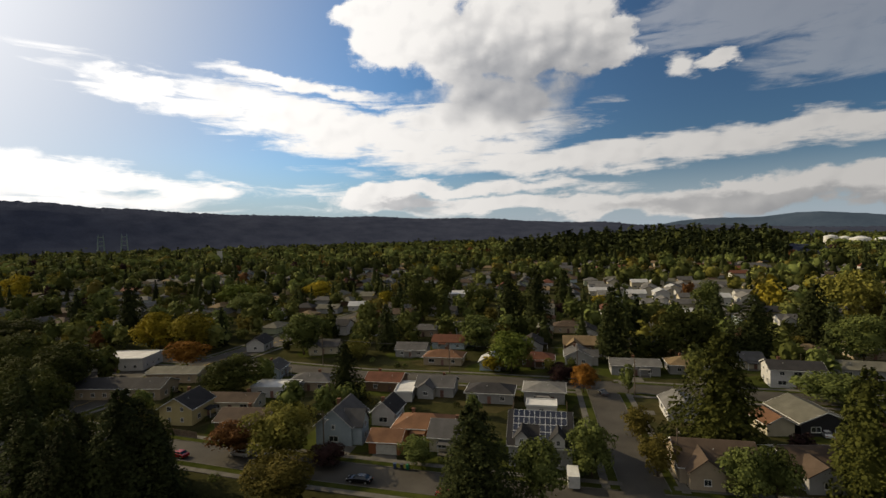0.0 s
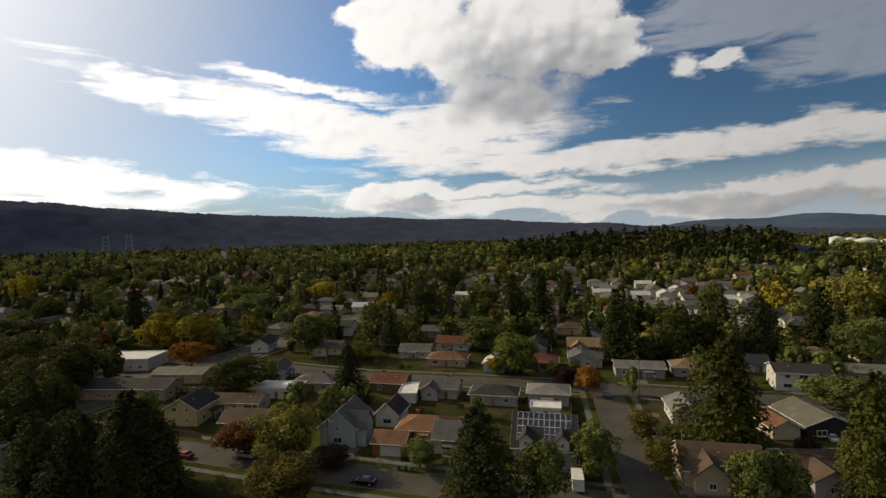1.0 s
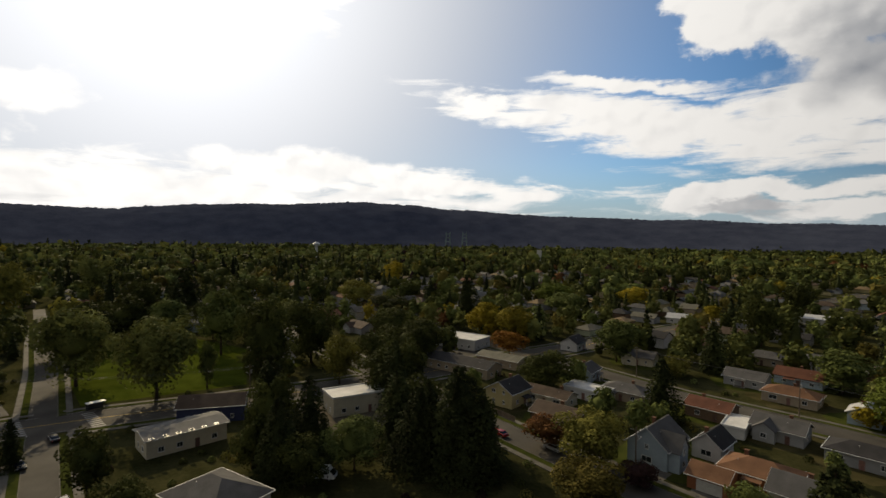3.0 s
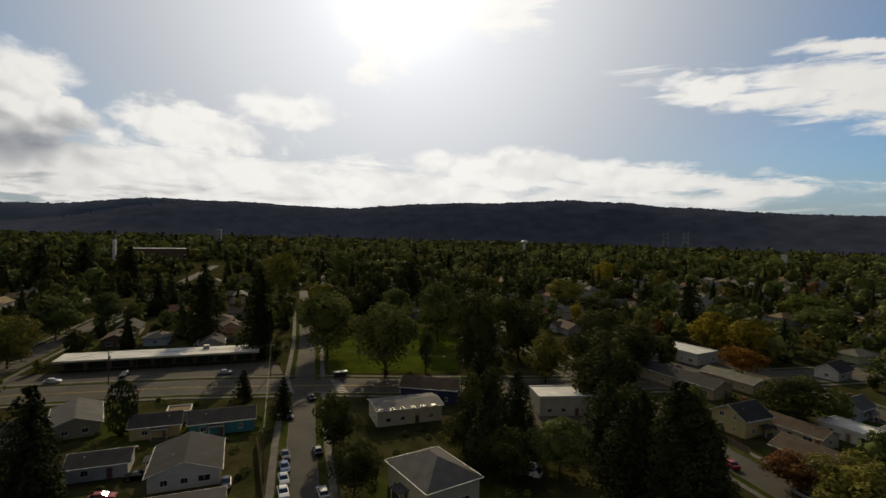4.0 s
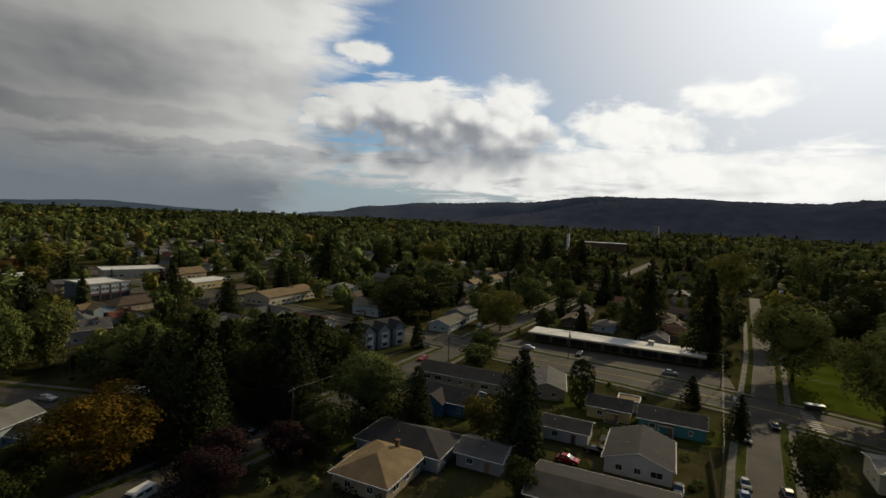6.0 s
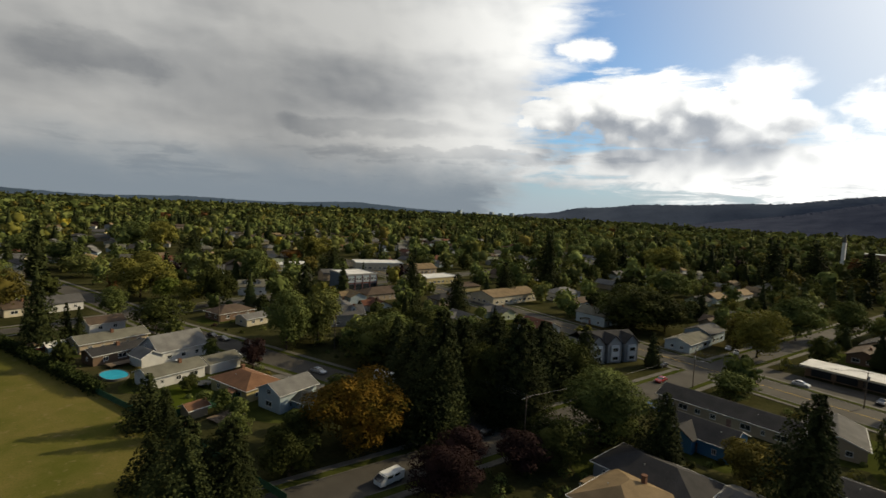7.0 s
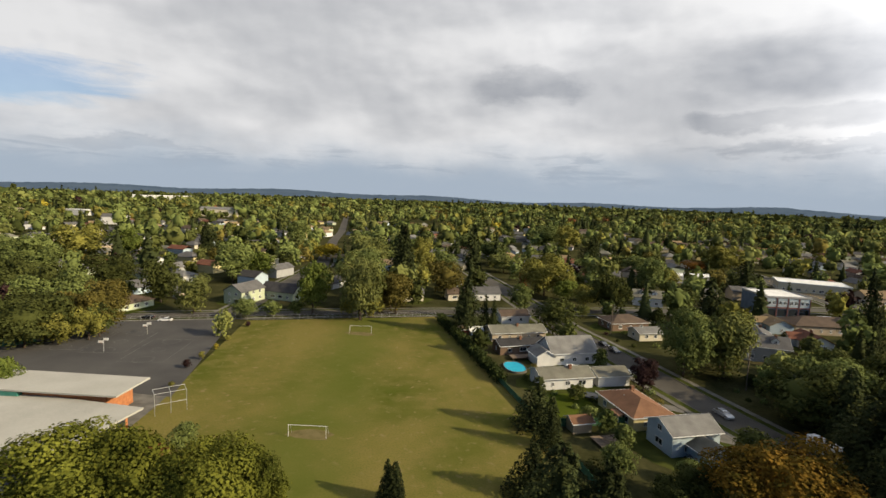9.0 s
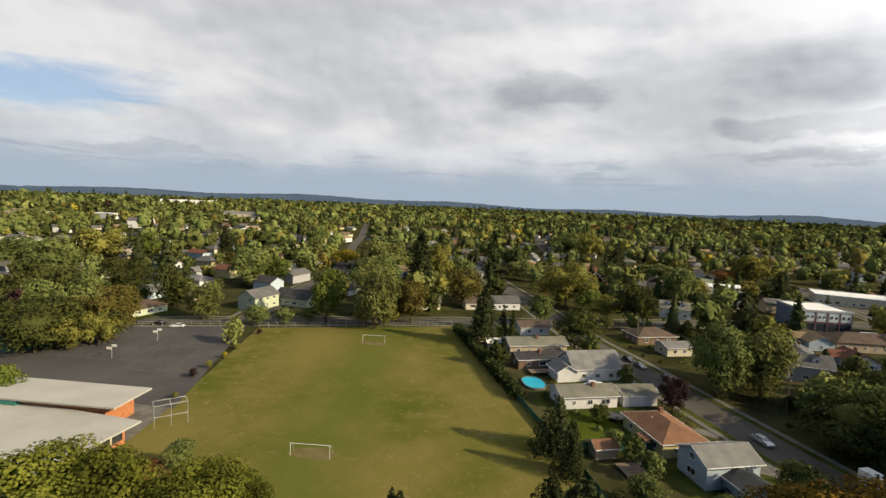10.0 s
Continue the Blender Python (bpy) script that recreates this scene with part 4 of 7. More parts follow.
# ---- ground, roads, field ----
def strip(pts, lo, hi, z, skip=None, step=4.0, depth=0.0):
    """A band between the offsets lo and hi beside a line of points; pieces for which skip is true are left out; depth: it is a raised block."""
    s = Soup()
    run = []
    for (ax, ay), (bx, by) in zip(pts, pts[1:]):
        n = max(1, int(math.hypot(bx - ax, by - ay) / step))
        run += [(ax + (bx - ax) * i / n, ay + (by - ay) * i / n) for i in range(n)]
    run.append(pts[-1])
    left, right = [], []
    for i, (px, py) in enumerate(run):
        a, b = run[max(0, i - 1)], run[min(len(run) - 1, i + 1)]
        d = Vector((b[0] - a[0], b[1] - a[1], 0)).normalized()
        nrm = Vector((-d.y, d.x, 0))
        left.append(Vector((px, py, z)) + nrm * lo)
        right.append(Vector((px, py, z)) + nrm * hi)
    for i in range(len(run) - 1):
        quad = [left[i], left[i + 1], right[i + 1], right[i]]
        mid = sum(quad, Vector()) / 4
        if skip and skip(mid.x, mid.y):
            continue
        if lo < hi:
            quad.reverse()
        s.slab(quad, depth) if depth else s.add(quad, [(0, 1, 2, 3)])
    return s


ROADS = {
    "road_south_lane": ([(-30, -104), (-102, -101), (-199, -99), (-265, -96), (-700, -80)], 8.5),
    "road_field_side": ([(-10, -360), (-30, -296), (-49, -228), (-60, -200), (-70, -172), (-80, -145), (-88, -122), (-91, -103)], 9.0),
    "road_behind_field": ([(320, -160), (114, -207), (79, -219), (42, -231), (1, -243), (-50, -256), (-170, -290), (-400, -330)], 8.0),
    "road_far_south": ([(76, -222), (87, -354), (132, -520), (156, -626), (260, -1000)], 9.0),
    "road_school_street": ([(-30, -14), (-101, -11), (-129, -9.5), (-173, -6), (-231, -1), (-420, 9)], 6.0),
    "road_arterial": ([(-205, -420), (-186, -160), (-181, -80), (-178, -40), (-170, 0), (-162, 28), (-152, 70), (-142, 140), (-120, 320), (-90, 600)], 15.0),
    "road_north_street": ([(-300, 104), (-118, 82), (-60, 76), (-20, 73.5), (4, 73), (220, 70)], 8.5),
    "road_cross_street": ([(-330, 168), (-117, 150), (-77, 143), (-40, 143), (-9, 141), (43, 137), (260, 124)], 9.0),
    "road_side_street": ([(6, 30), (5, 78), (4, 98), (3, 125), (2, 146)], 8.5),
}


def seg_dist(x, y, pts):
    best = 1e9
    for (ax, ay), (bx, by) in zip(pts, pts[1:]):
        vx, vy = bx - ax, by - ay
        t = max(0, min(1, ((x - ax) * vx + (y - ay) * vy) / (vx * vx + vy * vy)))
        best = min(best, math.hypot(x - ax - t * vx, y - ay - t * vy))
    return best


def on_road(x, y, margin=0.0, but=None):
    return any(k != but and seg_dist(x, y, p) < w / 2 + margin for k, (p, w) in ROADS.items())


def inside(x, y, poly):
    c = False
    for (ax, ay), (bx, by) in zip(poly, poly[1:] + poly[:1]):
        if (ay > y) != (by > y) and x < (bx - ax) * (y - ay) / (by - ay) + ax:
            c = not c
    return c


FIELD = [(-46, -98), (-35, -138), (-23, -172), (0, -235), (66, -213), (50, -141), (44, -98)]
COURT = [(50, -146), (150, -150), (150, -194), (108, -201), (71, -214)]
PARK = [(-183, 3), (-174, 46), (-225, 66), (-262, 56), (-268, 4)]
MALL_LOT = [(-203, -95), (-203, -14), (-186, -12), (-186, -95)]
SCHOOL = [(40, -150), (44, -104), (120, -104), (120, -150)]

# ground: one sheet to the horizon, finer near the middle
rings = [0, 60, 120, 200, 300, 450, 700, 1000, 1500, 2300, 3300, 4900]
gs = Soup()
SEG = 72
gs.v = [(r * math.cos(2 * math.pi * i / SEG) - 18, r * math.sin(2 * math.pi * i / SEG) - 35, 0.0) for r in rings[1:] for i in range(SEG)] + [(-18, -35, 0.0)]
gs.f = [(k * SEG + i, (k + 1) * SEG + i, (k + 1) * SEG + (i + 1) % SEG, k * SEG + (i + 1) % SEG) for k in range(len(rings) - 2) for i in range(SEG)]
gs.f += [(len(gs.v) - 1, i, (i + 1) % SEG) for i in range(SEG)]
GROUND = surf("lawns_and_yards", (0.020, 0.022, 0.008), (0.068, 0.065, 0.027), 0.09, 0.95, 0.5, fine=12)
ground = tagged(new("ground", gs.mesh("ground", GROUND)), "flat ground of lawns, yards and bare earth", "ground", kind="structure")

for k, (name, (pts, width)) in enumerate(ROADS.items()):
    z = 0.03 + 0.005 * k
    tagged(new(name, strip(pts, width / 2, -width / 2, z).mesh(name, ASPHALT)), "worn grey asphalt street", "road", kind="structure")
    skip = lambda x, y: on_road(x, y, 0.4, name) or abs(x + 18) > 330 or abs(y + 35) > 330
    for sgn in (1, -1):
        a, b = sorted((sgn * width / 2, sgn * (width / 2 + 0.16)))
        tagged(new("kerb", strip(pts, b, a, 0.15 + 0.003 * k, skip, 4.0, 0.16).mesh("kerb", CONCRETE)), "concrete kerb along the street", "kerb", kind="structure")
        a, b = sorted((sgn * (width / 2 + 1.9), sgn * (width / 2 + 3.4)))
        tagged(new("pavement", strip(pts, b, a, 0.13 + 0.003 * k, skip, 3.0, 0.14).mesh("pavement", CONCRETE)), "concrete pavement of square slabs", "pavement", kind="structure")
        a, b = sorted((sgn * (width / 2 + 0.17), sgn * (width / 2 + 1.88)))
        tagged(new("verge", strip(pts, b, a, 0.115 + 0.003 * k, skip, 4.0, 0.13).mesh("verge", GRASS_Y)), "strip of worn grass beside the kerb", "verge", kind="structure")


def sheet(name, poly, z, mat, label, category):
    return tagged(new(name, shape(name, [(x, y, z) for x, y in poly], [tuple(range(len(poly)))], mat)), label, category, kind="structure")


# playing field: mown turf, greener along the middle, worn brown in front of the goals
fm, ft, fp = nodes_of("playing_field_turf")
N, L = ft.nodes.new, ft.links.new
co = N("ShaderNodeTexCoord")


def fnoise(scale, detail, sy=1.0):
    mp, n = N("ShaderNodeMapping"), N("ShaderNodeTexNoise")
    mp.inputs["Scale"].default_value = (1, sy, 1)
    mp.inputs["Rotation"].default_value = (0, 0, radians(-17))
    L(co.outputs["Object"], mp.inputs[0])
    L(mp.outputs[0], n.inputs["Vector"])
    n.inputs["Scale"].default_value, n.inputs["Detail"].default_value = scale, detail
    return n.outputs[0]


def frange(v, lo, hi):
    r = N("ShaderNodeMapRange")
    L(v, r.inputs[0])
    r.inputs[1].default_value, r.inputs[2].default_value = lo, hi
    return r.outputs[0]


def fmix(fac, a, b):
    m = N("ShaderNodeMix")
    m.data_type = "RGBA"
    L(fac, m.inputs[0])
    for sock, v in ((m.inputs[6], a), (m.inputs[7], b)):
        if isinstance(v, tuple):
            sock.default_value = (*v, 1)
        else:
            L(v, sock)
    return m.outputs[2]


base = fmix(frange(fnoise(0.035, 6, 0.8), 0.33, 0.60), (0.052, 0.060, 0.010), (0.118, 0.098, 0.028))
base = fmix(frange(fnoise(0.22, 8), 0.44, 0.84), base, (0.122, 0.097, 0.032))
base = fmix(frange(fnoise(3.0, 4), 0.45, 0.95), base, (0.050, 0.060, 0.011))
base = fmix(frange(fnoise(0.55, 5), 0.60, 0.74), base, (0.140, 0.110, 0.050))
# the greener, better watered strip between the goals
sep_f, band = N("ShaderNodeSeparateXYZ"), N("ShaderNodeMath")
L(co.outputs["Object"], sep_f.inputs[0])
band.operation = "MULTIPLY_ADD"
L(sep_f.outputs[1], band.inputs[0])
band.inputs[1].default_value = 0.123
L(sep_f.outputs[0], band.inputs[2])
wob = N("ShaderNodeMath")
wob.operation = "MULTIPLY_ADD"
L(fnoise(0.09, 4), wob.inputs[0])
wob.inputs[1].default_value = 22.0
L(band.outputs[0], wob.inputs[2])
away = N("ShaderNodeMath")
away.operation = "SUBTRACT"
L(wob.outputs[0], away.inputs[0])
away.inputs[1].default_value = 8.0
off = N("ShaderNodeMath")
off.operation = "ABSOLUTE"
L(away.outputs[0], off.inputs[0])
green = N("ShaderNodeMath")
green.operation = "MULTIPLY"
L(frange(off.outputs[0], 15.0, 2.0), green.inputs[0])
green.inputs[1].default_value = 0.62
base = fmix(green.outputs[0], base, (0.056, 0.070, 0.012))
L(base, fp.inputs["Base Color"])
fp.inputs["Roughness"].default_value, fp.inputs["Specular IOR Level"].default_value = 0.95, 0.0
fb = N("ShaderNodeBump")
fb.inputs["Strength"].default_value, fb.inputs["Distance"].default_value = 0.5, 0.05
L(fnoise(9.0, 4), fb.inputs["Height"])
L(fb.outputs[0], fp.inputs["Normal"])
sheet("playing_field", FIELD, 0.02, fm, "mown school playing field, green with dry brown patches", "lawn")
sheet("school_yard", [(40, -98), (44, -141), (58, -152), (150, -160), (150, -98)], 0.012, CONCRETE, "concrete yard round the school", "yard")
sheet("blacktop_court", COURT, 0.035, BLACKTOP, "dark asphalt playground with painted court lines", "court")
sheet("park_lawn", PARK, 0.022, GRASS_P, "bright green park lawn in sunlight", "lawn")
sheet("back_lawn", [(-35, -150), (-47, -154), (-44.5, -166), (-33.5, -163)], 0.03, GRASS_P, "bright green mown back lawn behind a house", "lawn")
sheet("parking_lot", MALL_LOT, 0.026, ASPHALT, "asphalt parking lot before the shops", "parking lot")
sheet("gravel_yard", [(-168, 52), (-118, 44), (-112, 70), (-160, 84)], 0.018, GRAVEL, "gravel parking yard behind workshops", "yard")
sheet("shop_yard", [(-200, 112), (-150, 106), (-150, 136), (-205, 156)], 0.020, ASPHALT, "asphalt yard beside the white workshop", "yard")

# hills: a long wooded ridge, higher to the west
RIDGE = [(40, 14), (61, 30), (80, 70), (86, 100), (102, 150), (112, 172), (125, 195), (135, 225), (144, 268), (152, 255), (160, 238), (173, 190), (183, 200), (190, 205), (200, 150), (210, 125), (216, 90), (221, 40), (226, 8)]


def ridge_height(a):
    for (a0, h0), (a1, h1) in zip(RIDGE, RIDGE[1:]):
        if a0 <= a <= a1:
            t = (a - a0) / (a1 - a0)
            return h0 + (h1 - h0) * t * t * (3 - 2 * t)
    return 0.0


def hills(name, a0, a1, r0, r1, height, na, nr, label, mat, rough=9.0):
    s = Soup()
    for i in range(na + 1):
        a = a0 + (a1 - a0) * i / na
        for j in range(nr + 1):
            t = j / nr
            r = r0 + (r1 - r0) * t
            up = math.sin(min(1, t * 1.35) * math.pi / 2) ** 1.3 if t < 0.75 else 1 - (t - 0.75) * 1.5
            px, py = r * math.cos(radians(a)), r * math.sin(radians(a))
            gully = noise.fractal((px / 420, py / 420, 1.7), 0.9, 2.0, 4) * 0.05
            crag = (noise.noise((px / 22, py / 22, 3.1)) + 0.6 * noise.noise((px / 9, py / 9, 5.1))) * rough * max(0.03, min(1, (t - 0.5) * 6))
            s.v.append((px, py, max(-2, height(a) * up * (1 + gully) + crag - (4 if j == 0 else 0))))
    s.f = [(i * (nr + 1) + j, (i + 1) * (nr + 1) + j, (i + 1) * (nr + 1) + j + 1, i * (nr + 1) + j + 1) for i in range(na) for j in range(nr)]
    return tagged(new(name, s.mesh(name, mat)), label, "hills", kind="structure")


# the slate blue of distance haze is mixed into the ridge's forest colour
HAZED_FOREST = surf("haze_tinted_hillside", (0.044, 0.052, 0.080), (0.072, 0.082, 0.116), 0.012, 1.0, 0.0, fine=9)
# farther hills: paler and bluer still, more haze put into the base colour
HAZED_WEST = surf("haze_tinted_west_range", (0.062, 0.078, 0.108), (0.090, 0.108, 0.146), 0.006, 1.0, 0.0, fine=9)
HAZED_FAR = surf("haze_tinted_far_hills", (0.056, 0.084, 0.124), (0.082, 0.112, 0.156), 0.004, 1.0, 0.0, fine=9)
hills("backdrop_ridge", 40, 210, 2500, 3500, lambda a: ridge_height(a) * (1 - max(0, min(1, (a - 185) / 23)) ** 1.5), 1700, 20, "long dark wooded ridge on the horizon, tinted blue for haze", HAZED_FOREST, 7.0)
hills("backdrop_west_range", 178, 226, 3600, 4300, lambda a: max(0, 47 + (ridge_height(a) - 49) * 1.27), 460, 14, "wooded range behind the dark ridge, coloured blue for haze", HAZED_WEST, 8.0)
hills("backdrop_far_hills", 30, 120, 3900, 4700, lambda a: 110 + 25 * math.sin(a * 0.21) + 12 * math.sin(a * 0.6), 200, 8, "far hills beyond the ridge, coloured blue for haze", HAZED_FAR, 5.0)
hills("backdrop_south_hills", 228, 335, 3700, 4700, lambda a: min(1, (a - 228) / 14) * (32 + 12 * math.sin(a * 0.11 + 1) + 9 * math.sin(a * 0.37)) + max(0, a - 295) * 0.8, 260, 8, "low wooded hills at the southern horizon, coloured blue for haze", HAZED_FAR, 5.0)
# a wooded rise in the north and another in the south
hills("wooded_rise_north", 64, 95, 760, 1150, lambda a: 24 * max(0, math.sin((a - 64) / 31 * math.pi)) ** 0.5, 120, 14, "low rise covered with dark firs", HAZED_FOREST, 3.0)

# ---- the neighbourhood's houses ----
W1, W2, W3 = "house with a shingled gable roof", "low house with a hipped shingle roof", "flat-roofed"
# north side, near street
house(-60.5, 93, 92, 11, 8.5, 4.6, "x", "paleblue", "grey", "pale blue two-storey house with steep grey gables and white trim", rise=3.6, storeys=2)
house(-53, 104.5, 90, 8, 6, 3.4, "g", "white", "dark", "small white cottage with a dark steep roof", rise=2.4)
house(-47.5, 88.5, 2, 7, 7, 2.8, "g", "orange", "orange", "orange brick garage with a pale garage door", rise=1.4, garage=True, door=False, chimney=False, windows=False, name="garage", category="garage")
house(-41.5, 97.5, 2, 13, 9, 3.0, "h", "orange", "orange", "low brick house with an orange-brown shingle roof")
house(-33.5, 92, 0, 9, 8, 3.4, "g", "cream", "grey", "cream cottage with a grey roof and solar panels", rise=2.4)
solar = house(-14, 90.5, 0, 12.5, 13, 4.6, "g", "grey", "dark", "white house with a dark steep roof, dormers and solar panels", rise=4.6, storeys=2)
house(-14, 127, 0, 11, 9, 3.4, "h", "grey", "lightgrey", "grey house with a pale low hipped roof", rise=1.2)
house(-14.5, 115, 0, 7.5, 5, 2.6, "f", "white", "white", "small flat-roofed white outbuilding", door=False, name="outbuilding", category="shed")
house(-29, 124.5, 0, 13, 8, 3.0, "h", "grey", "dark", "dark grey house with a hipped roof")
house(-62.5, 131, 0, 11, 8.5, 3.1, "g", "brown", "redbrown", "brown house with a red-brown roof", rise=1.6)
house(-54, 123.5, 8, 5, 10, 2.6, "f", "white", "white", "white flat-roofed carport beside a house", door=False, windows=False, name="carport", category="carport")
house(-45.5, 128, 0, 11, 8, 3.1, "x", "grey", "grey", "grey bungalow with a front gable")
house(-94, 120, 5, 13, 7, 2.9, "f", "white", "white", "low white building with a pale flat roof", name="outbuilding", category="building")
house(-86, 128, 5, 13, 8, 3.0, "h", "tan", "grey", "tan house with a grey hipped roof")
house(-87, 95, 6, 13, 9, 2.9, "g", "brown", "brown", "brown house with a brown shingle roof", rise=1.8)
house(-107, 97.5, 96, 10, 9, 4.4, "g", "yellow", "dark", "yellow gabled house with a dark roof", rise=2.6, storeys=2)
house(-99, 107, 6, 14, 7, 2.9, "g", "cream", "brown", "long cream house with a brown roof", rise=1.4)
house(-141, 112, 8, 28, 9, 3.6, "g", "tan", "dark", "long low apartment row with a dark roof", rise=1.8, name="apartment_row", category="building")
house(-137, 130, 8, 18, 9, 3.2, "g", "tan", "greygreen", "long tan shed with a grey-green roof", rise=1.2, chimney=False, name="workshop", category="building")
house(-106, 138, 100, 9, 7, 3.3, "g", "paleblue", "grey", "small blue house with a red porch", rise=2.0)
house(-173, 142, 12, 24, 13, 4.2, "f", "white", "white", "white flat-roofed workshop building", name="workshop", category="building")
house(-135, 175, 100, 10, 7.5, 3.6, "g", "white", "dark", "white house with a dark gable roof", rise=2.4)
house(-104, 174, 10, 12, 8, 3.1, "x", "cream", "grey", "cream house with a grey roof")
house(-51, 163, 0, 14, 8.5, 3.0, "h", "tan", "orange", "tan house with an orange-brown roof")
house(-66, 173, 0, 12, 8, 3.0, "g", "grey", "grey", "grey house with a low gable")
house(-33, 157.5, 90, 8, 7, 3.2, "g", "paleblue", "metal", "small pale blue cottage with a pale roof", rise=1.8)
house(-18, 164, 0, 13, 8, 2.9, "h", "brown", "redbrown", "low house with a dark red-brown roof")
house(-3, 169, 90, 10, 9, 3.3, "x", "grey", "grey", "grey bungalow with a front porch gable")
house(14.5, 158, 0, 15, 8.5, 3.2, "g", "grey", "lightgrey", "grey house with a pale low roof", rise=1.3)
house(32, 161.5, 0, 13, 9, 3.1, "h", "grey", "tan", "grey house with a beige hipped roof")
house(58, 150, -5, 14, 9, 5.4, "g", "white", "dark", "white two-storey house with a dark roof and a garage", rise=1.7, storeys=2, garage=True)
house(52, 170, 0, 9, 8, 3, "g", "cream", "grey", "cream cottage with a grey roof")
house(82, 162, -5, 16, 9, 3, "g", "grey", "greygreen", "long grey ranch house with a shallow roof", rise=1.6)
house(20, 119, 90, 10, 8, 3.2, "g", "white", "lightgrey", "white house with a pale grey gable roof", rise=1.8)
house(18.5, 87.5, 0, 14, 11, 3.4, "x", "tan", "brown", "tan house with a large brown roof and gabled bay", rise=3.0)
house(47, 116, 100, 13, 11, 3.2, "g", "black", "greygreen", "black-walled house with a grey-green roof", rise=2.2)
house(38, 111.5, 100, 6.5, 6, 2.8, "g", "cream", "orange", "small garage with an orange roof", rise=1.6, chimney=False, windows=False, name="garage", category="garage")
house(37.5, 90, 8, 15, 11, 3.2, "x", "grey", "brown", "grey house with a brown shingle roof", rise=2.2)
house(58, 92, 8, 13, 9, 3.2, "g", "white", "grey", "white house with a grey roof")
# between the camera and the arterial
house(-137.5, 17, 92, 17, 9, 4.0, "g", "cream", "lightgrey", "workshop with a pale roof and skylights", rise=0.7, chimney=False, name="workshop", category="building")
house(-150, 28, 62, 16, 8, 4.2, "g", "navy", "brown", "dark blue building with a white-edged gable roof", rise=2.0, chimney=False, name="workshop", category="building")
house(-131.5, 61, 78, 17, 9, 5.0, "f", "cream", "white", "cream commercial building with a bright flat roof", storeys=1, name="workshop", category="building")
house(-120.5, -31.5, 3, 14, 12, 3.0, "g", "white", "dark", "white house with a dark low gable roof", rise=2.0)
house(-125, -47.2, 93, 10, 7, 2.8, "g", "white", "dark", "white garage with a dark roof", rise=1.2, chimney=False, name="garage", category="garage")
house(-142.5, -27, 93, 14, 8, 3.0, "g", "teal", "dark", "blue house with a dark roof", rise=1.6)
house(-143, -41, 93, 10, 7, 3.0, "g", "yellow", "dark", "pale yellow cottage with a dark roof", rise=1.6)
house(-150.5, -37.5, 93, 5, 4.5, 2.5, "f", "cream", "tan", "small lean-to with a bright roof", door=False, windows=False, name="outbuilding", category="shed")
house(-144, -79, 93, 30, 9, 3.0, "g", "tan", "dark", "long low apartment row with a dark gable roof", rise=1.8, chimney=False, name="apartment_row", category="building")
house(-151.5, -59.5, 15, 15, 9.5, 3.0, "g", "tan", "grey", "low house with a grey roof", rise=1.6)
house(-125.5, -76, 93, 13, 10, 3.2, "x", "blue", "dark", "bright blue house with a dark roof", rise=2.2)
house(-99.3, -35, 93, 23, 12, 2.9, "g", "brown", "dark", "long house with a dark low roof", rise=1.0)
house(-100, -73, 93, 18, 11, 3.0, "h", "grey", "dark", "grey house with a dark hipped roof")
house(-104, -58, 93, 9, 8, 2.8, "g", "grey", "grey", "grey garage with a low roof", rise=1.2, chimney=False, name="garage", category="garage")
house(-99, 12, 15, 14, 11, 5.0, "h", "cream", "grey", "two-storey cream house with a grey hipped roof", rise=2.6, storeys=2)
house(-88.5, -72, 3, 14, 11, 2.9, "h", "tan", "tan", "low house with a tan-yellow shingle roof")
house(-205, -118, 3, 20, 9, 3.2, "g", "paleblue", "greygreen", "long pale blue building with a grey roof", rise=1.6, chimney=False)
house(-222, -120, 3, 14, 10, 4.2, "g", "paleblue", "grey", "pale blue house with a grey roof", rise=1.8)
house(-246, -74, 3, 16, 9, 3.2, "g", "brown", "brown", "brown house with a brown roof", rise=1.8)
house(-268, -75, 3, 15, 9, 3.2, "g", "tan", "dark", "tan house with a dark roof")
house(-230, -38, 3, 13, 9, 3.2, "g", "grey", "dark", "grey house with a dark roof")
house(-262, -33, 3, 13, 9, 3.2, "g", "cream", "brown", "cream house with a brown roof")
# beside the field
FA = 18.5
house(-44.5, -192.5, FA, 14, 10.0, 3.6, "g", "white", "lightgrey", "large white house with a steep pale grey roof", rise=3.4, storeys=2)
house(-30.5, -197.5, FA + 3, 15, 6.5, 2.9, "g", "brown", "dark", "dark-roofed patio house beside the pool", rise=1.2)
house(-30, -212, FA, 19, 8, 3.0, "g", "tan", "greygreen", "long tan ranch house with a grey roof and chimney", rise=1.6)
house(-40, -171.5, FA, 14, 7.5, 3.0, "g", "white", "greygreen", "low white ranch house with a grey-green roof", rise=1.5)
house(-52.5, -175.5, FA, 9, 7, 2.8, "g", "white", "greygreen", "white garage with a grey-green roof", rise=1.2, garage=True, windows=False, chimney=False, name="garage", category="garage")
house(-53.7, -154.6, FA + 90, 14.0, 9.4, 3.1, "h", "yellow", "orange", "yellow ranch house with an orange-brown hipped roof and chimney", rise=1.9)
house(-59.5, -141.8, FA, 10.5, 7.6, 4.4, "g", "paleblue", "lightgrey", "pale blue two-storey house with a pale grey roof", rise=1.7, storeys=2)
house(-40.2, -145.5, FA, 4.2, 3.2, 2.3, "g", "tan", "orange", "garden shed with an orange roof", rise=0.8, windows=False, chimney=False, name="garden_shed", category="shed")
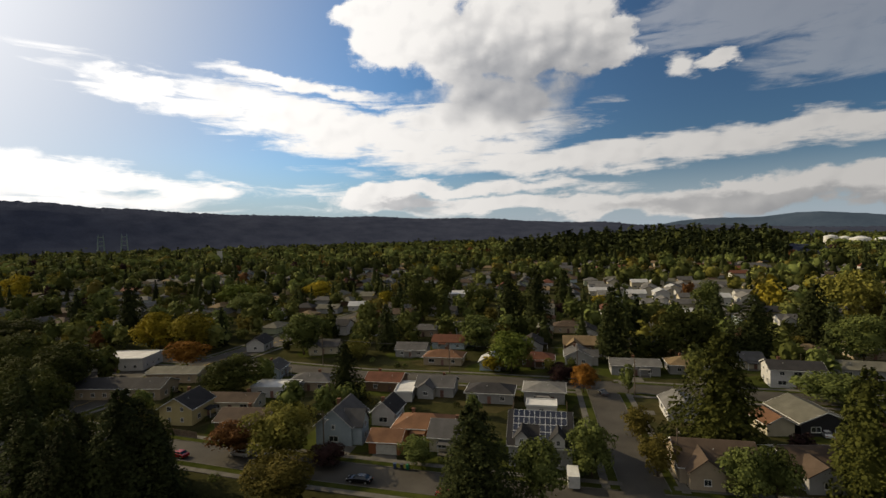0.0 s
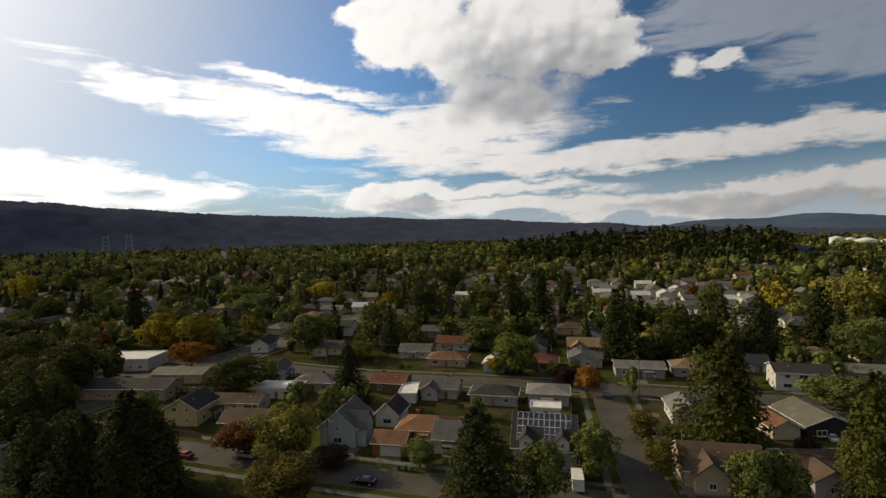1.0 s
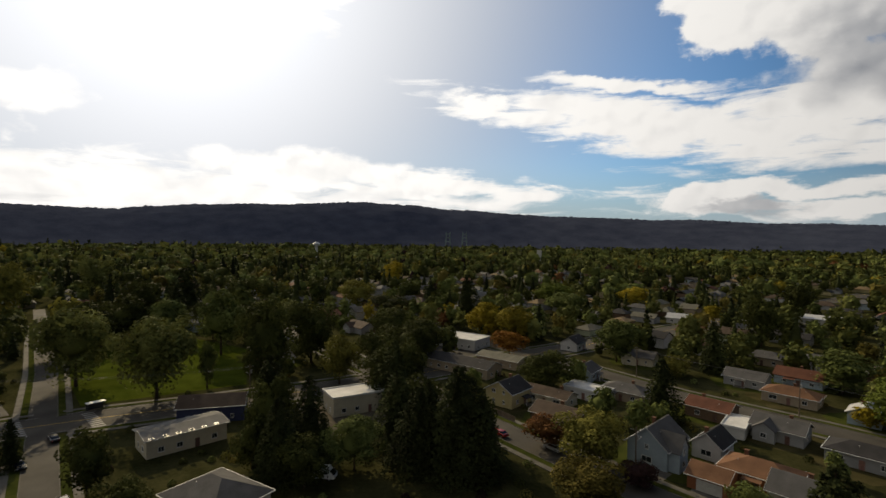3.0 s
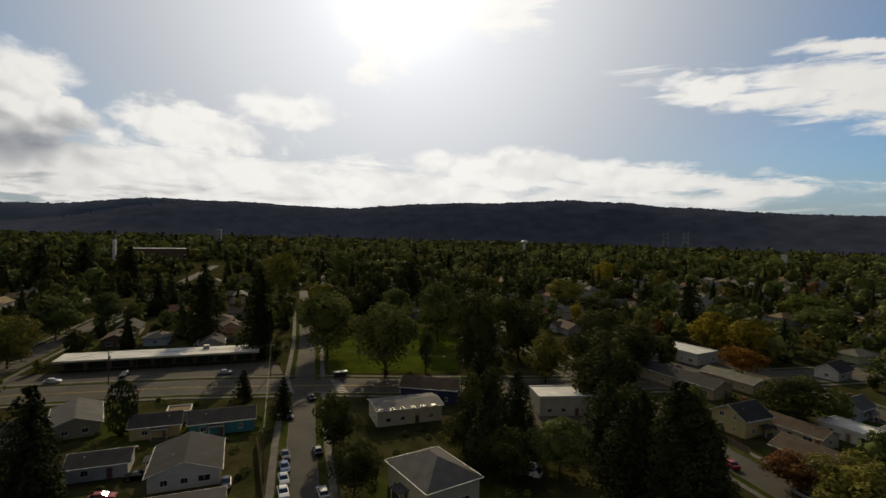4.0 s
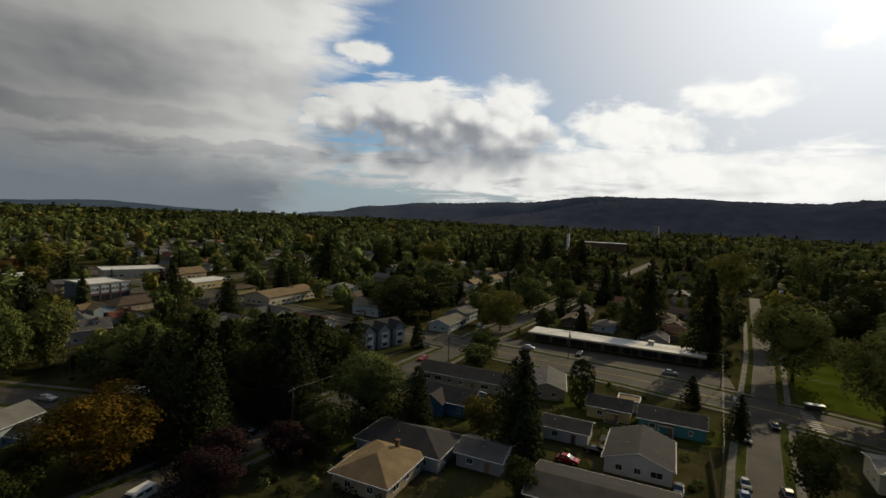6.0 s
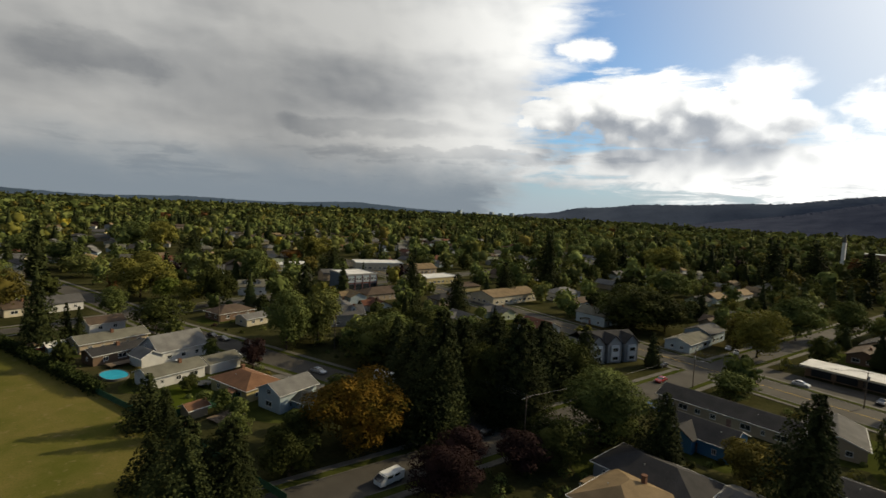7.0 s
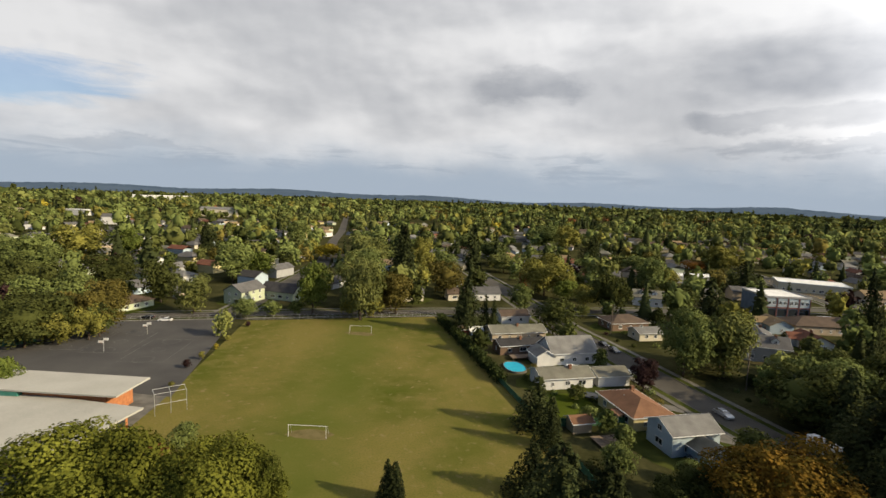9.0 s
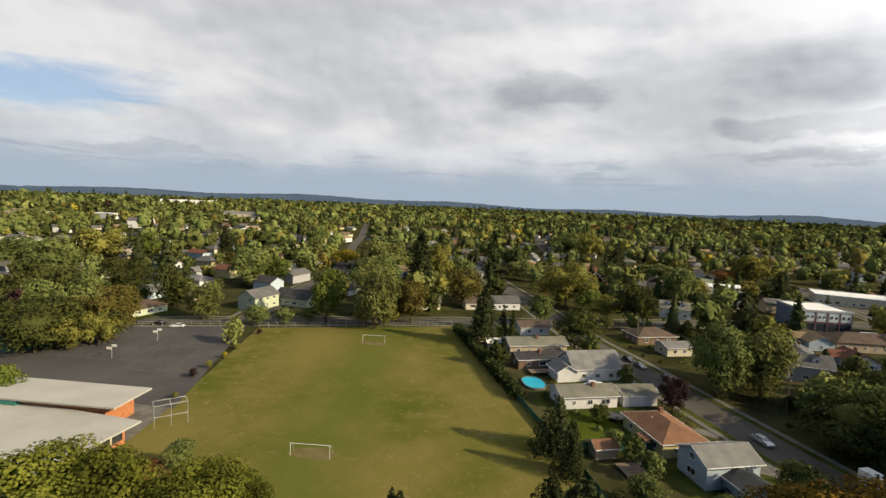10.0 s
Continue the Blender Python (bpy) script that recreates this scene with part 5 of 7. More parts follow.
house(-12.2, -211.5, FA, 3.6, 3.4, 2.6, "h", "red", "tan", "small red shed with a pale roof", rise=1.0, windows=False, chimney=False, name="garden_shed", category="shed")
house(-16.5, -211, FA, 4, 3.4, 2.5, "g", "paleblue", "white", "small pale blue shed with a white roof", rise=0.8, windows=False, chimney=False, name="garden_shed", category="shed")
house(-36.6, -187.6, FA + 90, 6.5, 5.5, 3.0, "g", "white", "lightgrey", "low white wing of a large house", rise=1.5, windows=False, door=False, chimney=False, name="annexe", category="building")
house(-30, -235, FA, 11, 7, 3.0, "g", "white", "brown", "white house with a brown roof", rise=1.6)
house(-72, -236, FA, 15, 10, 3.0, "h", "brown", "brown", "brown house with a brown hipped roof")
house(-76, -222, FA, 9, 7, 2.8, "g", "cream", "lightgrey", "pale garage with a light roof", rise=1.2, chimney=False, name="garage", category="garage")
dormered = house(-107, -206, -14, 13, 8.5, 4.8, "g", "grey", "grey", "grey two-storey house with dormers", rise=2.6, storeys=2)
green_roofed = house(-95, -283, -14, 13, 9, 4.2, "g", "white", "greygreen", "white house with a green-grey roof", rise=2.6, storeys=2)
house(-19, -276, FA, 12, 9, 3.4, "g", "white", "grey", "white house with a grey roof behind the field")
house(15, -265, FA, 11, 9, 3.6, "g", "cream", "grey", "cream house behind the field", rise=2.4, storeys=2)
house(-6, -272, FA, 10, 8, 3.2, "g", "cream", "brown", "cream house with a brown roof")
house(82, -243, 76, 14, 9, 5.4, "g", "green", "grey", "pale green two-storey gabled house", rise=2.6, storeys=2)
house(69.5, -253, -14, 17, 9, 3.8, "x", "green", "dark", "pale green house with a dark roof", rise=2.8)
house(176, -315, -14, 16, 9, 4, "g", "white", "grey", "white house with a grey roof")
cb = thing("commercial_block", pose(-150.5, -281.5, 0, 0, 0, 182) @ Matrix.Diagonal((1, 1, 1.3, 1)), "blue-grey two-storey commercial block with red piers and white roof", "building")
CBR = surf("red_brown_pier", (0.15, 0.070, 0.060), (0.22, 0.105, 0.090), 0.6, 0.85, 0.2)
piece("wall", Soup().box(-9.5, -9.8, -0.2, 9.5, 10, 6.5).mesh("wall", surf("blue_grey_block", (0.10, 0.13, 0.17), (0.15, 0.19, 0.24), 0.5, 0.85, 0.2)), cb)
piece("roof", Soup().box(-9.4, -9.7, 6.502, 9.4, 9.9, 6.7).mesh("roof", ROOFS["white"]), cb)
for lo, hi in (((-9.7, -10.2), (9.7, -9.75)), ((-9.7, 9.95), (9.7, 10.2)), ((-9.7, -9.74), (-9.42, 9.94)), ((9.42, -9.74), (9.7, 9.94))):
    piece("parapet", Soup().box(*lo, 6.4, *hi, 7.05).mesh("parapet", WALLS["grey"]), cb)
for i in range(5):
    piece("pier", Soup().box(-9.6 + i * 4.65, -10.15, -0.1, -9.25 + i * 4.65, -9.81, 6.39).mesh("pier", CBR), cb, label="red painted pier")
for i in range(4):
    cx = -6.97 + i * 4.65
    piece("facade_panel", Soup().box(cx - 1.95, -9.99, 3.4, cx + 1.95, -9.81, 6.2).mesh("facade_panel", WALLS["paleblue"]), cb)
    piece("string_course", Soup().box(cx - 1.95, -10.05, 2.95, cx + 1.95, -9.81, 3.38).mesh("string_course", CBR), cb)
    for sx in (-0.95, 0.95):
        add_window(cb, (1.3, 1.2), pose(cx + sx, -10.0, 4.2))
    piece("shopfront", Soup().box(cx - 1.8, -9.9, 0.3, cx + 1.8, -9.81, 2.6).mesh("shopfront", GLASS), cb)
for i in range(3):
    piece("pilaster", Soup().box(9.502, -6 + i * 6, -0.1, 9.75, -5.4 + i * 6, 6.39).mesh("pilaster", WALLS["blue"]), cb)
HOUSES.append((-150.5, -281.5, 13))
house(-206, -349, -20, 34, 20, 5.0, "f", "cream", "white", "long commercial building with a white flat roof", name="commercial_block", category="building")
house(-150, -248, 2, 26, 12, 3.4, "h", "tan", "brown", "long tan building with a brown roof", name="apartment_row", category="building")
house(-205, -216, 3, 34, 16, 4.4, "g", "cream", "tan", "large cream hall with a low tan roof", rise=2.2, chimney=False, name="hall", category="building")
house(-240, -206, 3, 18, 12, 4.2, "h", "white", "lightgrey", "white building with a pale roof", name="hall", category="building")
house(-208, -280, 3, 26, 14, 4.0, "f", "yellow", "white", "yellow flat-roofed shop building", name="commercial_block", category="building")
house(-146, -362, 3, 26, 12, 4.0, "f", "grey", "white", "grey flat-roofed shop building with white parapet", name="commercial_block", category="building")
house(-222, -318, 3, 22, 12, 4.0, "g", "tan", "tan", "tan shop building with a low roof")
house(-62.2, -136.2, FA + 90, 6, 5.5, 2.7, "g", "paleblue", "greygreen", "low garage wing with a grey-green roof", rise=1.3, windows=False, door=False, chimney=False, name="garage", category="garage")
# white cluster to the north-east
CLUSTER = [(12, 345), (30, 262), (70, 258), (108, 300), (112, 420), (10, 425)]
rng = random.Random(21)
for j in range(7):
    for i in range(6):
        hx, hy = 20 + i * 16.5 + (j % 2) * 5 + rng.uniform(-2, 2), 268 + j * 24 + rng.uniform(-3, 3)
        if inside(hx, hy, CLUSTER):
            house(round(hx, 1), round(hy, 1), rng.choice((0, 90)), 12, 9, rng.choice((3.4, 4.6, 5.2)), "g", rng.choice(("white", "white", "cream")), rng.choice(("lightgrey", "grey", "metal")), "white house with a pale roof among trees", rise=2.0, storeys=1, chimney=False)
house(-134, 287, 10, 14, 9, 3.2, "g", "white", "metal", "white house with a pale roof")
house(-75, 345, 0, 22, 14, 4.0, "g", "white", "metal", "large pale-roofed building among trees", rise=1.6)
house(-75, 269, 0, 16, 9, 3.2, "g", "grey", "dark", "grey house with a dark roof")
house(-71, 212, 0, 14, 9, 3.2, "h", "tan", "grey", "tan house with a grey roof")
house(-18, 247, 0, 14, 9, 3.2, "h", "cream", "orange", "cream house with an orange roof")
house(-5, 226, 0, 13, 9, 3.2, "h", "tan", "brown", "tan house with a brown roof")


def dormers(root, d, h, rise, places):
    """Small gabled dormers with white-framed windows on the rear slope."""
    turn = pose(0, 0, 0, 0, 0, 180)
    for u in places:
        y0, zf = -d * 0.34, h + rise * 0.30
        body = Soup().add([(u - 1.0, y0, zf - 0.4), (u + 1.0, y0, zf - 0.4), (u + 1.0, y0, zf + 1.3), (u, y0, zf + 2.0), (u - 1.0, y0, zf + 1.3), (u + 1.0, 0, zf + 1.3), (u - 1.0, 0, zf + 1.3), (u, 0, zf + 2.0), (u + 1.0, 0, zf - 0.4), (u - 1.0, 0, zf - 0.4)],
                          [(0, 1, 2, 3, 4), (1, 8, 5, 2), (9, 0, 4, 6), (2, 5, 7, 3), (4, 3, 7, 6)])
        piece("dormer", body.mesh("dormer", WHITE), root, turn)
        top = Soup().slab([(u - 1.25, y0 - 0.25, zf + 1.22), (u, y0 - 0.25, zf + 2.14), (u, -0.1, zf + 2.14), (u - 1.25, -0.1, zf + 1.22)], 0.1)
        top.slab([(u, y0 - 0.25, zf + 2.14), (u + 1.25, y0 - 0.25, zf + 1.22), (u + 1.25, -0.1, zf + 1.22), (u, -0.1, zf + 2.14)], 0.1)
        piece("dormer_roof", top.mesh("dormer_roof", ROOFS["grey"]), root, turn)
        add_window(root, (0.8, 1.1), turn @ pose(u, y0 - 0.01, zf + 0.1))


dormers(dormered, 8.5, 4.8, 2.6, (-2.6, 2.6))
dormers(green_roofed, 9, 4.2, 2.6, (-2.8, 2.8))

# ---- shops on the arterial ----
shops = thing("shop_row", pose(-211.5, -51, 0, 0, 0, 91), "long low row of shops with a pale roof and deep eaves", "shop building")
piece("wall", Soup().box(-30, -5, -0.2, 30, 2.4, 3.6).mesh("wall", WALLS["brown"]), shops)
piece("roof", Soup().box(-31, -8.4, 3.602, 31, 3.0, 4.0).mesh("roof", ROOFS["white"]), shops)
piece("fascia", Soup().box(-31, -8.62, 3.45, 31, -8.402, 4.05).mesh("fascia", WALLS["cream"]), shops, label="pale fascia board")
for i in range(9):
    piece("shop_window", Soup().box(-28.6 + i * 6.5, -5.06, 0.4, -23.4 + i * 6.5, -5.002, 2.8).mesh("shop_window", GLASS), shops)
    piece("post", Soup().box(-29.5 + i * 7.3, -8.2, -0.1, -29.3 + i * 7.3, -8.0, 3.6).mesh("post", WALLS["brown"]), shops)
piece("roof_unit", Soup().box(12, -1, 4.002, 14, 1, 5.3).mesh("roof_unit", STEEL), shops, label="grey rooftop air unit")

HOUSES += [(-211, -71, 13), (-211, -51, 13), (-211, -31, 13)]

# ---- three-gabled townhouses ----
town = thing("townhouse_row", pose(-162.4, -126.8, 0, 0, 0, 161), "grey townhouse row with three steep gables and white window bays", "townhouses")
piece("wall", Soup().box(-10, -5, -0.2, 10, 5, 6.4).mesh("wall", WALLS["grey"]), town)
rf, _ = gable_roof(20, 10, 6.4, 2.6, 0.4)
piece("roof", rf.mesh("roof", ROOFS["dark"]), town)
for k in range(3):
    cx = -6.6 + 6.6 * k
    g = Soup().add([(cx - 2.6, -6.4, -0.2), (cx + 2.6, -6.4, -0.2), (cx + 2.6, -5.01, -0.2), (cx - 2.6, -5.01, -0.2), (cx - 2.6, -6.4, 6.4), (cx + 2.6, -6.4, 6.4), (cx + 2.6, -1, 6.4), (cx - 2.6, -1, 6.4), (cx, -6.4, 8.9), (cx, -1, 8.9)],
                   [(0, 1, 5, 8, 4), (1, 2, 6, 5), (3, 0, 4, 7), (4, 8, 9, 7), (8, 5, 6, 9)])
    piece("gable", g.mesh("gable", WALLS["grey"]), town)
    r = Soup()
    r.slab([(cx - 3.0, -6.8, 6.2), (cx, -6.8, 9.1), (cx, -0.2, 9.1), (cx - 3.0, -0.2, 6.2)], 0.16)
    r.slab([(cx, -6.8, 9.1), (cx + 3.0, -6.8, 6.2), (cx + 3.0, -0.2, 6.2), (cx, -0.2, 9.1)], 0.16)
    piece("gable_roof", r.mesh("gable_roof", ROOFS["dark"]), town)
    piece("bay", Soup().box(cx - 1.5, -6.9, 0.6, cx + 1.5, -6.402, 5.8).mesh("bay", WHITE), town, label="white window bay")
    for zz in (1.0, 3.8):
        add_window(town, (2.2, 1.3), pose(cx, -6.91, zz))
HOUSES.append((-161, -124, 12))

# ---- school ----
school = thing("school", pose(0, 0, 0), "low brick school with wide pale flat roofs", "school")
SB = Matrix.Translation((75.9, -126.6, 0)) @ pose(0, 0, 0, 0, 0, -5)
piece("wall", Soup().box(-27, -6.2, -0.2, 27, 11, 2.9, SB).mesh("wall", SCHOOL_BRICK), school)
piece("roof", Soup().box(-29, -8, 3.5, 29, 13, 3.85, SB).mesh("roof", ROOFS["school"]), school)
piece("fascia", Soup().box(-27.4, -6.6, 2.902, 27.4, 11.4, 3.498, SB).mesh("fascia", WHITE), school)
for i in range(6):
    piece("classroom_window", Soup().box(-27.08, -5.6 + i * 2.7, 1.0, -27.002, -3.3 + i * 2.7, 2.7, SB).mesh("classroom_window", GLASS), school)
    piece("mullion", Soup().box(-27.14, -3.25 + i * 2.7, 0.95, -27.004, -2.95 + i * 2.7, 2.75, SB).mesh("mullion", WALLS["cream"]), school)
SA = Matrix.Translation((82, -137.6, 0)) @ pose(0, 0, 0, 0, 0, 2)
piece("hall_wall", Soup().box(-26, -3.5, -0.2, 26, 4.3, 4.9, SA).mesh("hall_wall", SCHOOL_BRICK), school)
piece("hall_roof", Soup().box(-29, -5.0, 4.902, 29, 5.6, 5.25, SA).mesh("hall_roof", ROOFS["school"]), school)
piece("clerestory", Soup().box(-8, 4.31, 3.86, 6, 5.5, 4.8, SA).mesh("clerestory", surf("green_panel", (0.02, 0.14, 0.10), (0.04, 0.20, 0.15), 1, 0.6, 0.1)), school, label="dark green panel below the hall roof")
HOUSES.append((75, -128, 32))

# ---- on the field ----
def goal(x, y, rot):
    g = thing("football_goal", pose(x, y, 0, 0, 0, rot), "white metal football goal frame without a net", "goal", "football goals")
    for sx in (-3.66, 3.66):
        piece("goal_post", Soup().tube((sx, 0, 0), (sx, 0, 2.44), 0.05, 0.05, 10).mesh("goal_post", GOALW), g)
    piece("crossbar", Soup().tube((-3.72, 0, 2.44), (3.72, 0, 2.44), 0.05, 0.05, 10).mesh("crossbar", GOALW), g)
    for sx in (-3.66, 3.66):
        piece("stay", Soup().tube((sx, 0, 2.4), (sx, 1.2, 1.9), 0.03, 0.03, 6).tube((sx, 1.2, 1.9), (sx, 1.9, 0), 0.03, 0.03, 6).mesh("stay", STEEL), g)
    return g


goal(13.4, -132.9, 184)
goal(22.2, -206.4, 7)
mound = surf("bare_goalmouth", (0.11, 0.090, 0.036), (0.165, 0.135, 0.062), 0.6, 0.95, 0.3)
for gx, gy in ((13.4, -134.0), (22.2, -205.2)):
    rng = random.Random(int(gx))
    sheet("bare_goalmouth", [(gx + math.cos(a / 18 * 6.283) * 5.0 * rng.uniform(0.8, 1.1), gy + math.sin(a / 18 * 6.283) * 2.2 * rng.uniform(0.7, 1.2)) for a in range(18)], 0.025, mound, "worn bare earth before a goal", "ground")
bs = thing("backstop", pose(47.2, -136.5, 0, 0, 0, 222), "tall curved steel backstop frame", "backstop")
for k in range(3):
    piece("frame_post", Soup().tube((k * 3.0, 0, 0), (k * 3.0, 0, 4.6), 0.05, 0.05, 8).tube((k * 3.0, 0, 4.6), (k * 3.0 - 0.2, 1.4, 5.2), 0.05, 0.05, 8).mesh("frame_post", STEEL), bs)
piece("rail", Soup().tube((0, 0, 4.6), (6, 0, 4.6), 0.04, 0.04, 6).tube((0, 0, 2.3), (6, 0, 2.3), 0.04, 0.04, 6).tube((-0.2, 1.4, 5.2), (5.8, 1.4, 5.2), 0.04, 0.04, 6).mesh("rail", STEEL), bs)


def hoop(x, y, rot):
    h = thing("basketball_hoop", pose(x, y, 0, 0, 0, rot), "white basketball backboards on a steel pole", "basketball hoop", "basketball hoops")
    piece("post", Soup().tube((0, 0, 0), (0, 0, 3.4), 0.09, 0.08, 8).mesh("post", STEEL), h)
    for sy in (-1, 1):
        piece("backboard", Soup().box(-0.7, sy * 1.2 - 0.03, 2.9, 0.7, sy * 1.2 + 0.03, 3.6).mesh("backboard", GOALW), h)
        piece("arm", Soup().tube((0, 0, 3.3), (0, sy * 1.17, 3.3), 0.05, 0.05, 6).mesh("arm", STEEL), h)
        rim = Soup()
        for i in range(12):
            a, b = i * math.pi / 6, (i + 1) * math.pi / 6
            rim.tube((0.23 * math.cos(a), sy * 1.5 + 0.23 * math.sin(a), 3.05), (0.23 * math.cos(b), sy * 1.5 + 0.23 * math.sin(b), 3.05), 0.015, 0.015, 5)
        piece("ring", rim.mesh("ring", surf("orange_ring", (0.4, 0.1, 0.02), (0.5, 0.14, 0.03), 3, 0.5, 0)), h)
    return h


hoop(87.4, -171.7, 10)
hoop(87.3, -189.7, 10)


COURT_PAINT = surf("worn_court_paint", (0.070, 0.068, 0.064), (0.190, 0.185, 0.170), 0.5, 0.85, 0.1, fine=9)


def court_line(name, pts, wide=0.12, closed=False):
    if closed:
        pts = pts + pts[:1]
    return tagged(new(name, strip(pts, wide / 2, -wide / 2, 0.041, None, 1.0).mesh(name, COURT_PAINT)), "worn white painted court line", "court marking", kind="structure")


for k, (cx, cy) in enumerate(((89.5, -181), (74, -176), (103, -181))):
    ca = radians(10)
    R = lambda u, v: (cx + u * math.cos(ca) - v * math.sin(ca), cy + u * math.sin(ca) + v * math.cos(ca))
    court_line("court_line", [R(-6, -10.5), R(6, -10.5), R(6, 10.5), R(-6, 10.5)], closed=True)
    for e in (-8.5, 8.5):
        court_line("court_line", [R(2.6 * math.cos(i / 20 * 6.283), e + 2.6 * math.sin(i / 20 * 6.283)) for i in range(20)], closed=True)
    court_line("court_line", [R(1.8 * math.cos(i / 20 * 6.283), 1.8 * math.sin(i / 20 * 6.283)) for i in range(20)], closed=True)

# ---- pool and garden things ----
pool = thing("swimming_pool", pose(-28.6, -181.0, 0, 0, 0, FA - 4), "oval swimming pool with a low white rim and bright blue water", "pool")
ring = [(3.0 * math.copysign(abs(math.cos(a)) ** 0.8, math.cos(a)), 4.5 * math.copysign(abs(math.sin(a)) ** 0.8, math.sin(a))) for a in (i / 32 * 6.28319 for i in range(32))]
s = Soup()
n = len(ring)
s.v = [(x, y, 0) for x, y in ring] + [(x, y, 0.55) for x, y in ring] + [(x * 0.95, y * 0.93, 0.55) for x, y in ring] + [(x * 0.95, y * 0.93, 0.1) for x, y in ring]
s.f = [(r * n + i, r * n + (i + 1) % n, (r + 1) * n + (i + 1) % n, (r + 1) * n + i) for r in range(3) for i in range(n)]
piece("rim", s.mesh("rim", CONCRETE), pool)
piece("water", shape("water", [(x * 0.955, y * 0.935, 0.45) for x, y in ring], [tuple(range(n))], WATER), pool)
deck = thing("pool_deck", pose(-32.0, -190.0, 0, 0, 0, FA), "timber deck beside the pool", "deck")
for i in range(14):
    piece("plank", Soup().box(-4.5, -1.6 + i * 0.23, 0.85, 4.5, -1.38 + i * 0.23, 0.9).mesh("plank", TIMBER) if i == 0 else deck.children[0].data, deck, pose(0, i * 0.23, 0) if i else None)
for sx in (-4, 4):
    for sy in (-1.2, 1.2):
        piece("post", Soup().box(sx - 0.06, sy - 0.06, 0, sx + 0.06, sy + 0.06, 0.85).mesh("post", TIMBER), deck)


def boat(x, y, rot, label):
    b = thing("boat", pose(x, y, 0, 0, 0, rot), label, "boat")
    secs = [(-2.8, 1.0, 0.75), (-1, 1.1, 0.7), (1.2, 0.95, 0.72), (2.4, 0.5, 0.8), (3.1, 0.04, 0.95)]
    vs, fs = [], []
    for px, hw, kz in secs:
        vs += [(px, -hw, 1.45), (px, -hw * 0.7, kz - 0.1), (px, 0, kz - 0.25), (px, hw * 0.7, kz - 0.1), (px, hw, 1.45)]
    for i in range(4):
        fs += [(i * 5 + j, i * 5 + j + 1, i * 5 + j + 6, i * 5 + j + 5) for j in range(4)] + [(i * 5 + 4, i * 5, i * 5 + 5, i * 5 + 9)]
    fs.append((0, 1, 2, 3, 4))
    piece("hull", shape("hull", vs, fs, WHITE), b)
    piece("cabin", Soup().box(-0.6, -0.7, 1.451, 1.2, 0.7, 2.0).mesh("cabin", WHITE), b)
    piece("trailer", Soup().box(-2.5, -0.6, 0.35, 2.8, -0.5, 0.45).box(-2.5, 0.5, 0.35, 2.8, 0.6, 0.45).box(-2, -0.95, 0.0, -1.5, -0.75, 0.5).box(-2, 0.75, 0.0, -1.5, 0.95, 0.5).mesh("trailer", STEEL), b)


boat(-58, -180, FA + 20, "white motor boat on a trailer in a driveway")
boat(-44, -181.5, FA, "white motor boat under a pale cover beside a house")


def fence(pts, h=1.8, label="weathered timber board fence", mat=TIMBER):
    """Posts and boards along a line; the boards of one bay are one panel."""
    f = thing("fence", pose(0, 0, 0), label, "fence", "garden fences")
    for (ax, ay), (bx, by) in zip(pts, pts[1:]):
        n = max(1, round(math.hypot(bx - ax, by - ay) / 2.4))
        rot = math.degrees(math.atan2(by - ay, bx - ax))
        bay = math.hypot(bx - ax, by - ay) / n
        s = Soup()
        k = 2 * int(bay / 0.2)
        for j in range(k + 1):
            e = 0.03 if j % 2 else 0.008
            s.v += [(j * bay / k, -e, 0.05), (j * bay / k, e, 0.05), (j * bay / k, e, h - 0.02 * (j % 4)), (j * bay / k, -e, h - 0.02 * (j % 4))]
        for j in range(k):
            s.f += [(4 * j + a, 4 * j + 4 + a, 4 * j + 4 + (a + 1) % 4, 4 * j + (a + 1) % 4) for a in range(4)]
        s.f += [(0, 1, 2, 3), (4 * k + 3, 4 * k + 2, 4 * k + 1, 4 * k)]
        pm, po = s.mesh("panel", mat), Soup().box(-0.06, -0.06, -0.2, 0.06, 0.06, h + 0.1).mesh("post", mat)
        for i in range(n):
            p = (ax + (bx - ax) * i / n, ay + (by - ay) * i / n, 0)
            piece("panel", pm, f, pose(*p, 0, 0, rot))
            piece("post", po, f, pose(*p, 0, 0, rot))
    return f


GREENF = surf("green_fence", (0.03, 0.09, 0.05), (0.06, 0.14, 0.08), 1, 0.8, 0.2)
fence([(-24, -170), (-36, -136), (-45, -104)], 1.5, "low dark fence along the playing field", GREENF)
fence([(-35, -146), (-54, -150)], 1.8, "green timber garden fence between yards", GREENF)
fence([(-24.5, -171), (-1.5, -232)], 1.6, "timber fence behind the hedge along the field")
fence([(-150, -32.5), (-128, -33)], 1.8, "pale new timber fence between gardens", surf("new_timber", (0.30, 0.22, 0.10), (0.44, 0.33, 0.16), 1, 0.8, 0.2))
fence([(-130, -19), (-98, -17)], 1.7)
fence([(-112, 88), (-95, 86)], 1.6)
fence([(-8, 108), (-8, 122)], 1.7)
fence([(-22, 106), (-22, 120)], 1.7)

# hedge along the field
rng = np.random.default_rng(5)
n = 9500
t = rng.random(n)
hx, hy = -24.5 + 22 * t, -169 - 61 * t
c = np.stack([hx + rng.normal(0, 0.75, n), hy + rng.normal(0, 0.75, n), rng.uniform(0.05, 3.0, n)], 1)
tagged(new("hedge", cards("hedge", c, rng.uniform(0.18, 0.4, n), unit(n, rng), LEAF["co"], rng)), "dense dark green hedge along the playing field", "hedge")

# ---- bus shelter, signals ----
sh = thing("bus_shelter", pose(-175.5, 5.5, 0, 0, 0, 100), "glass bus shelter with a white roof", "bus shelter")
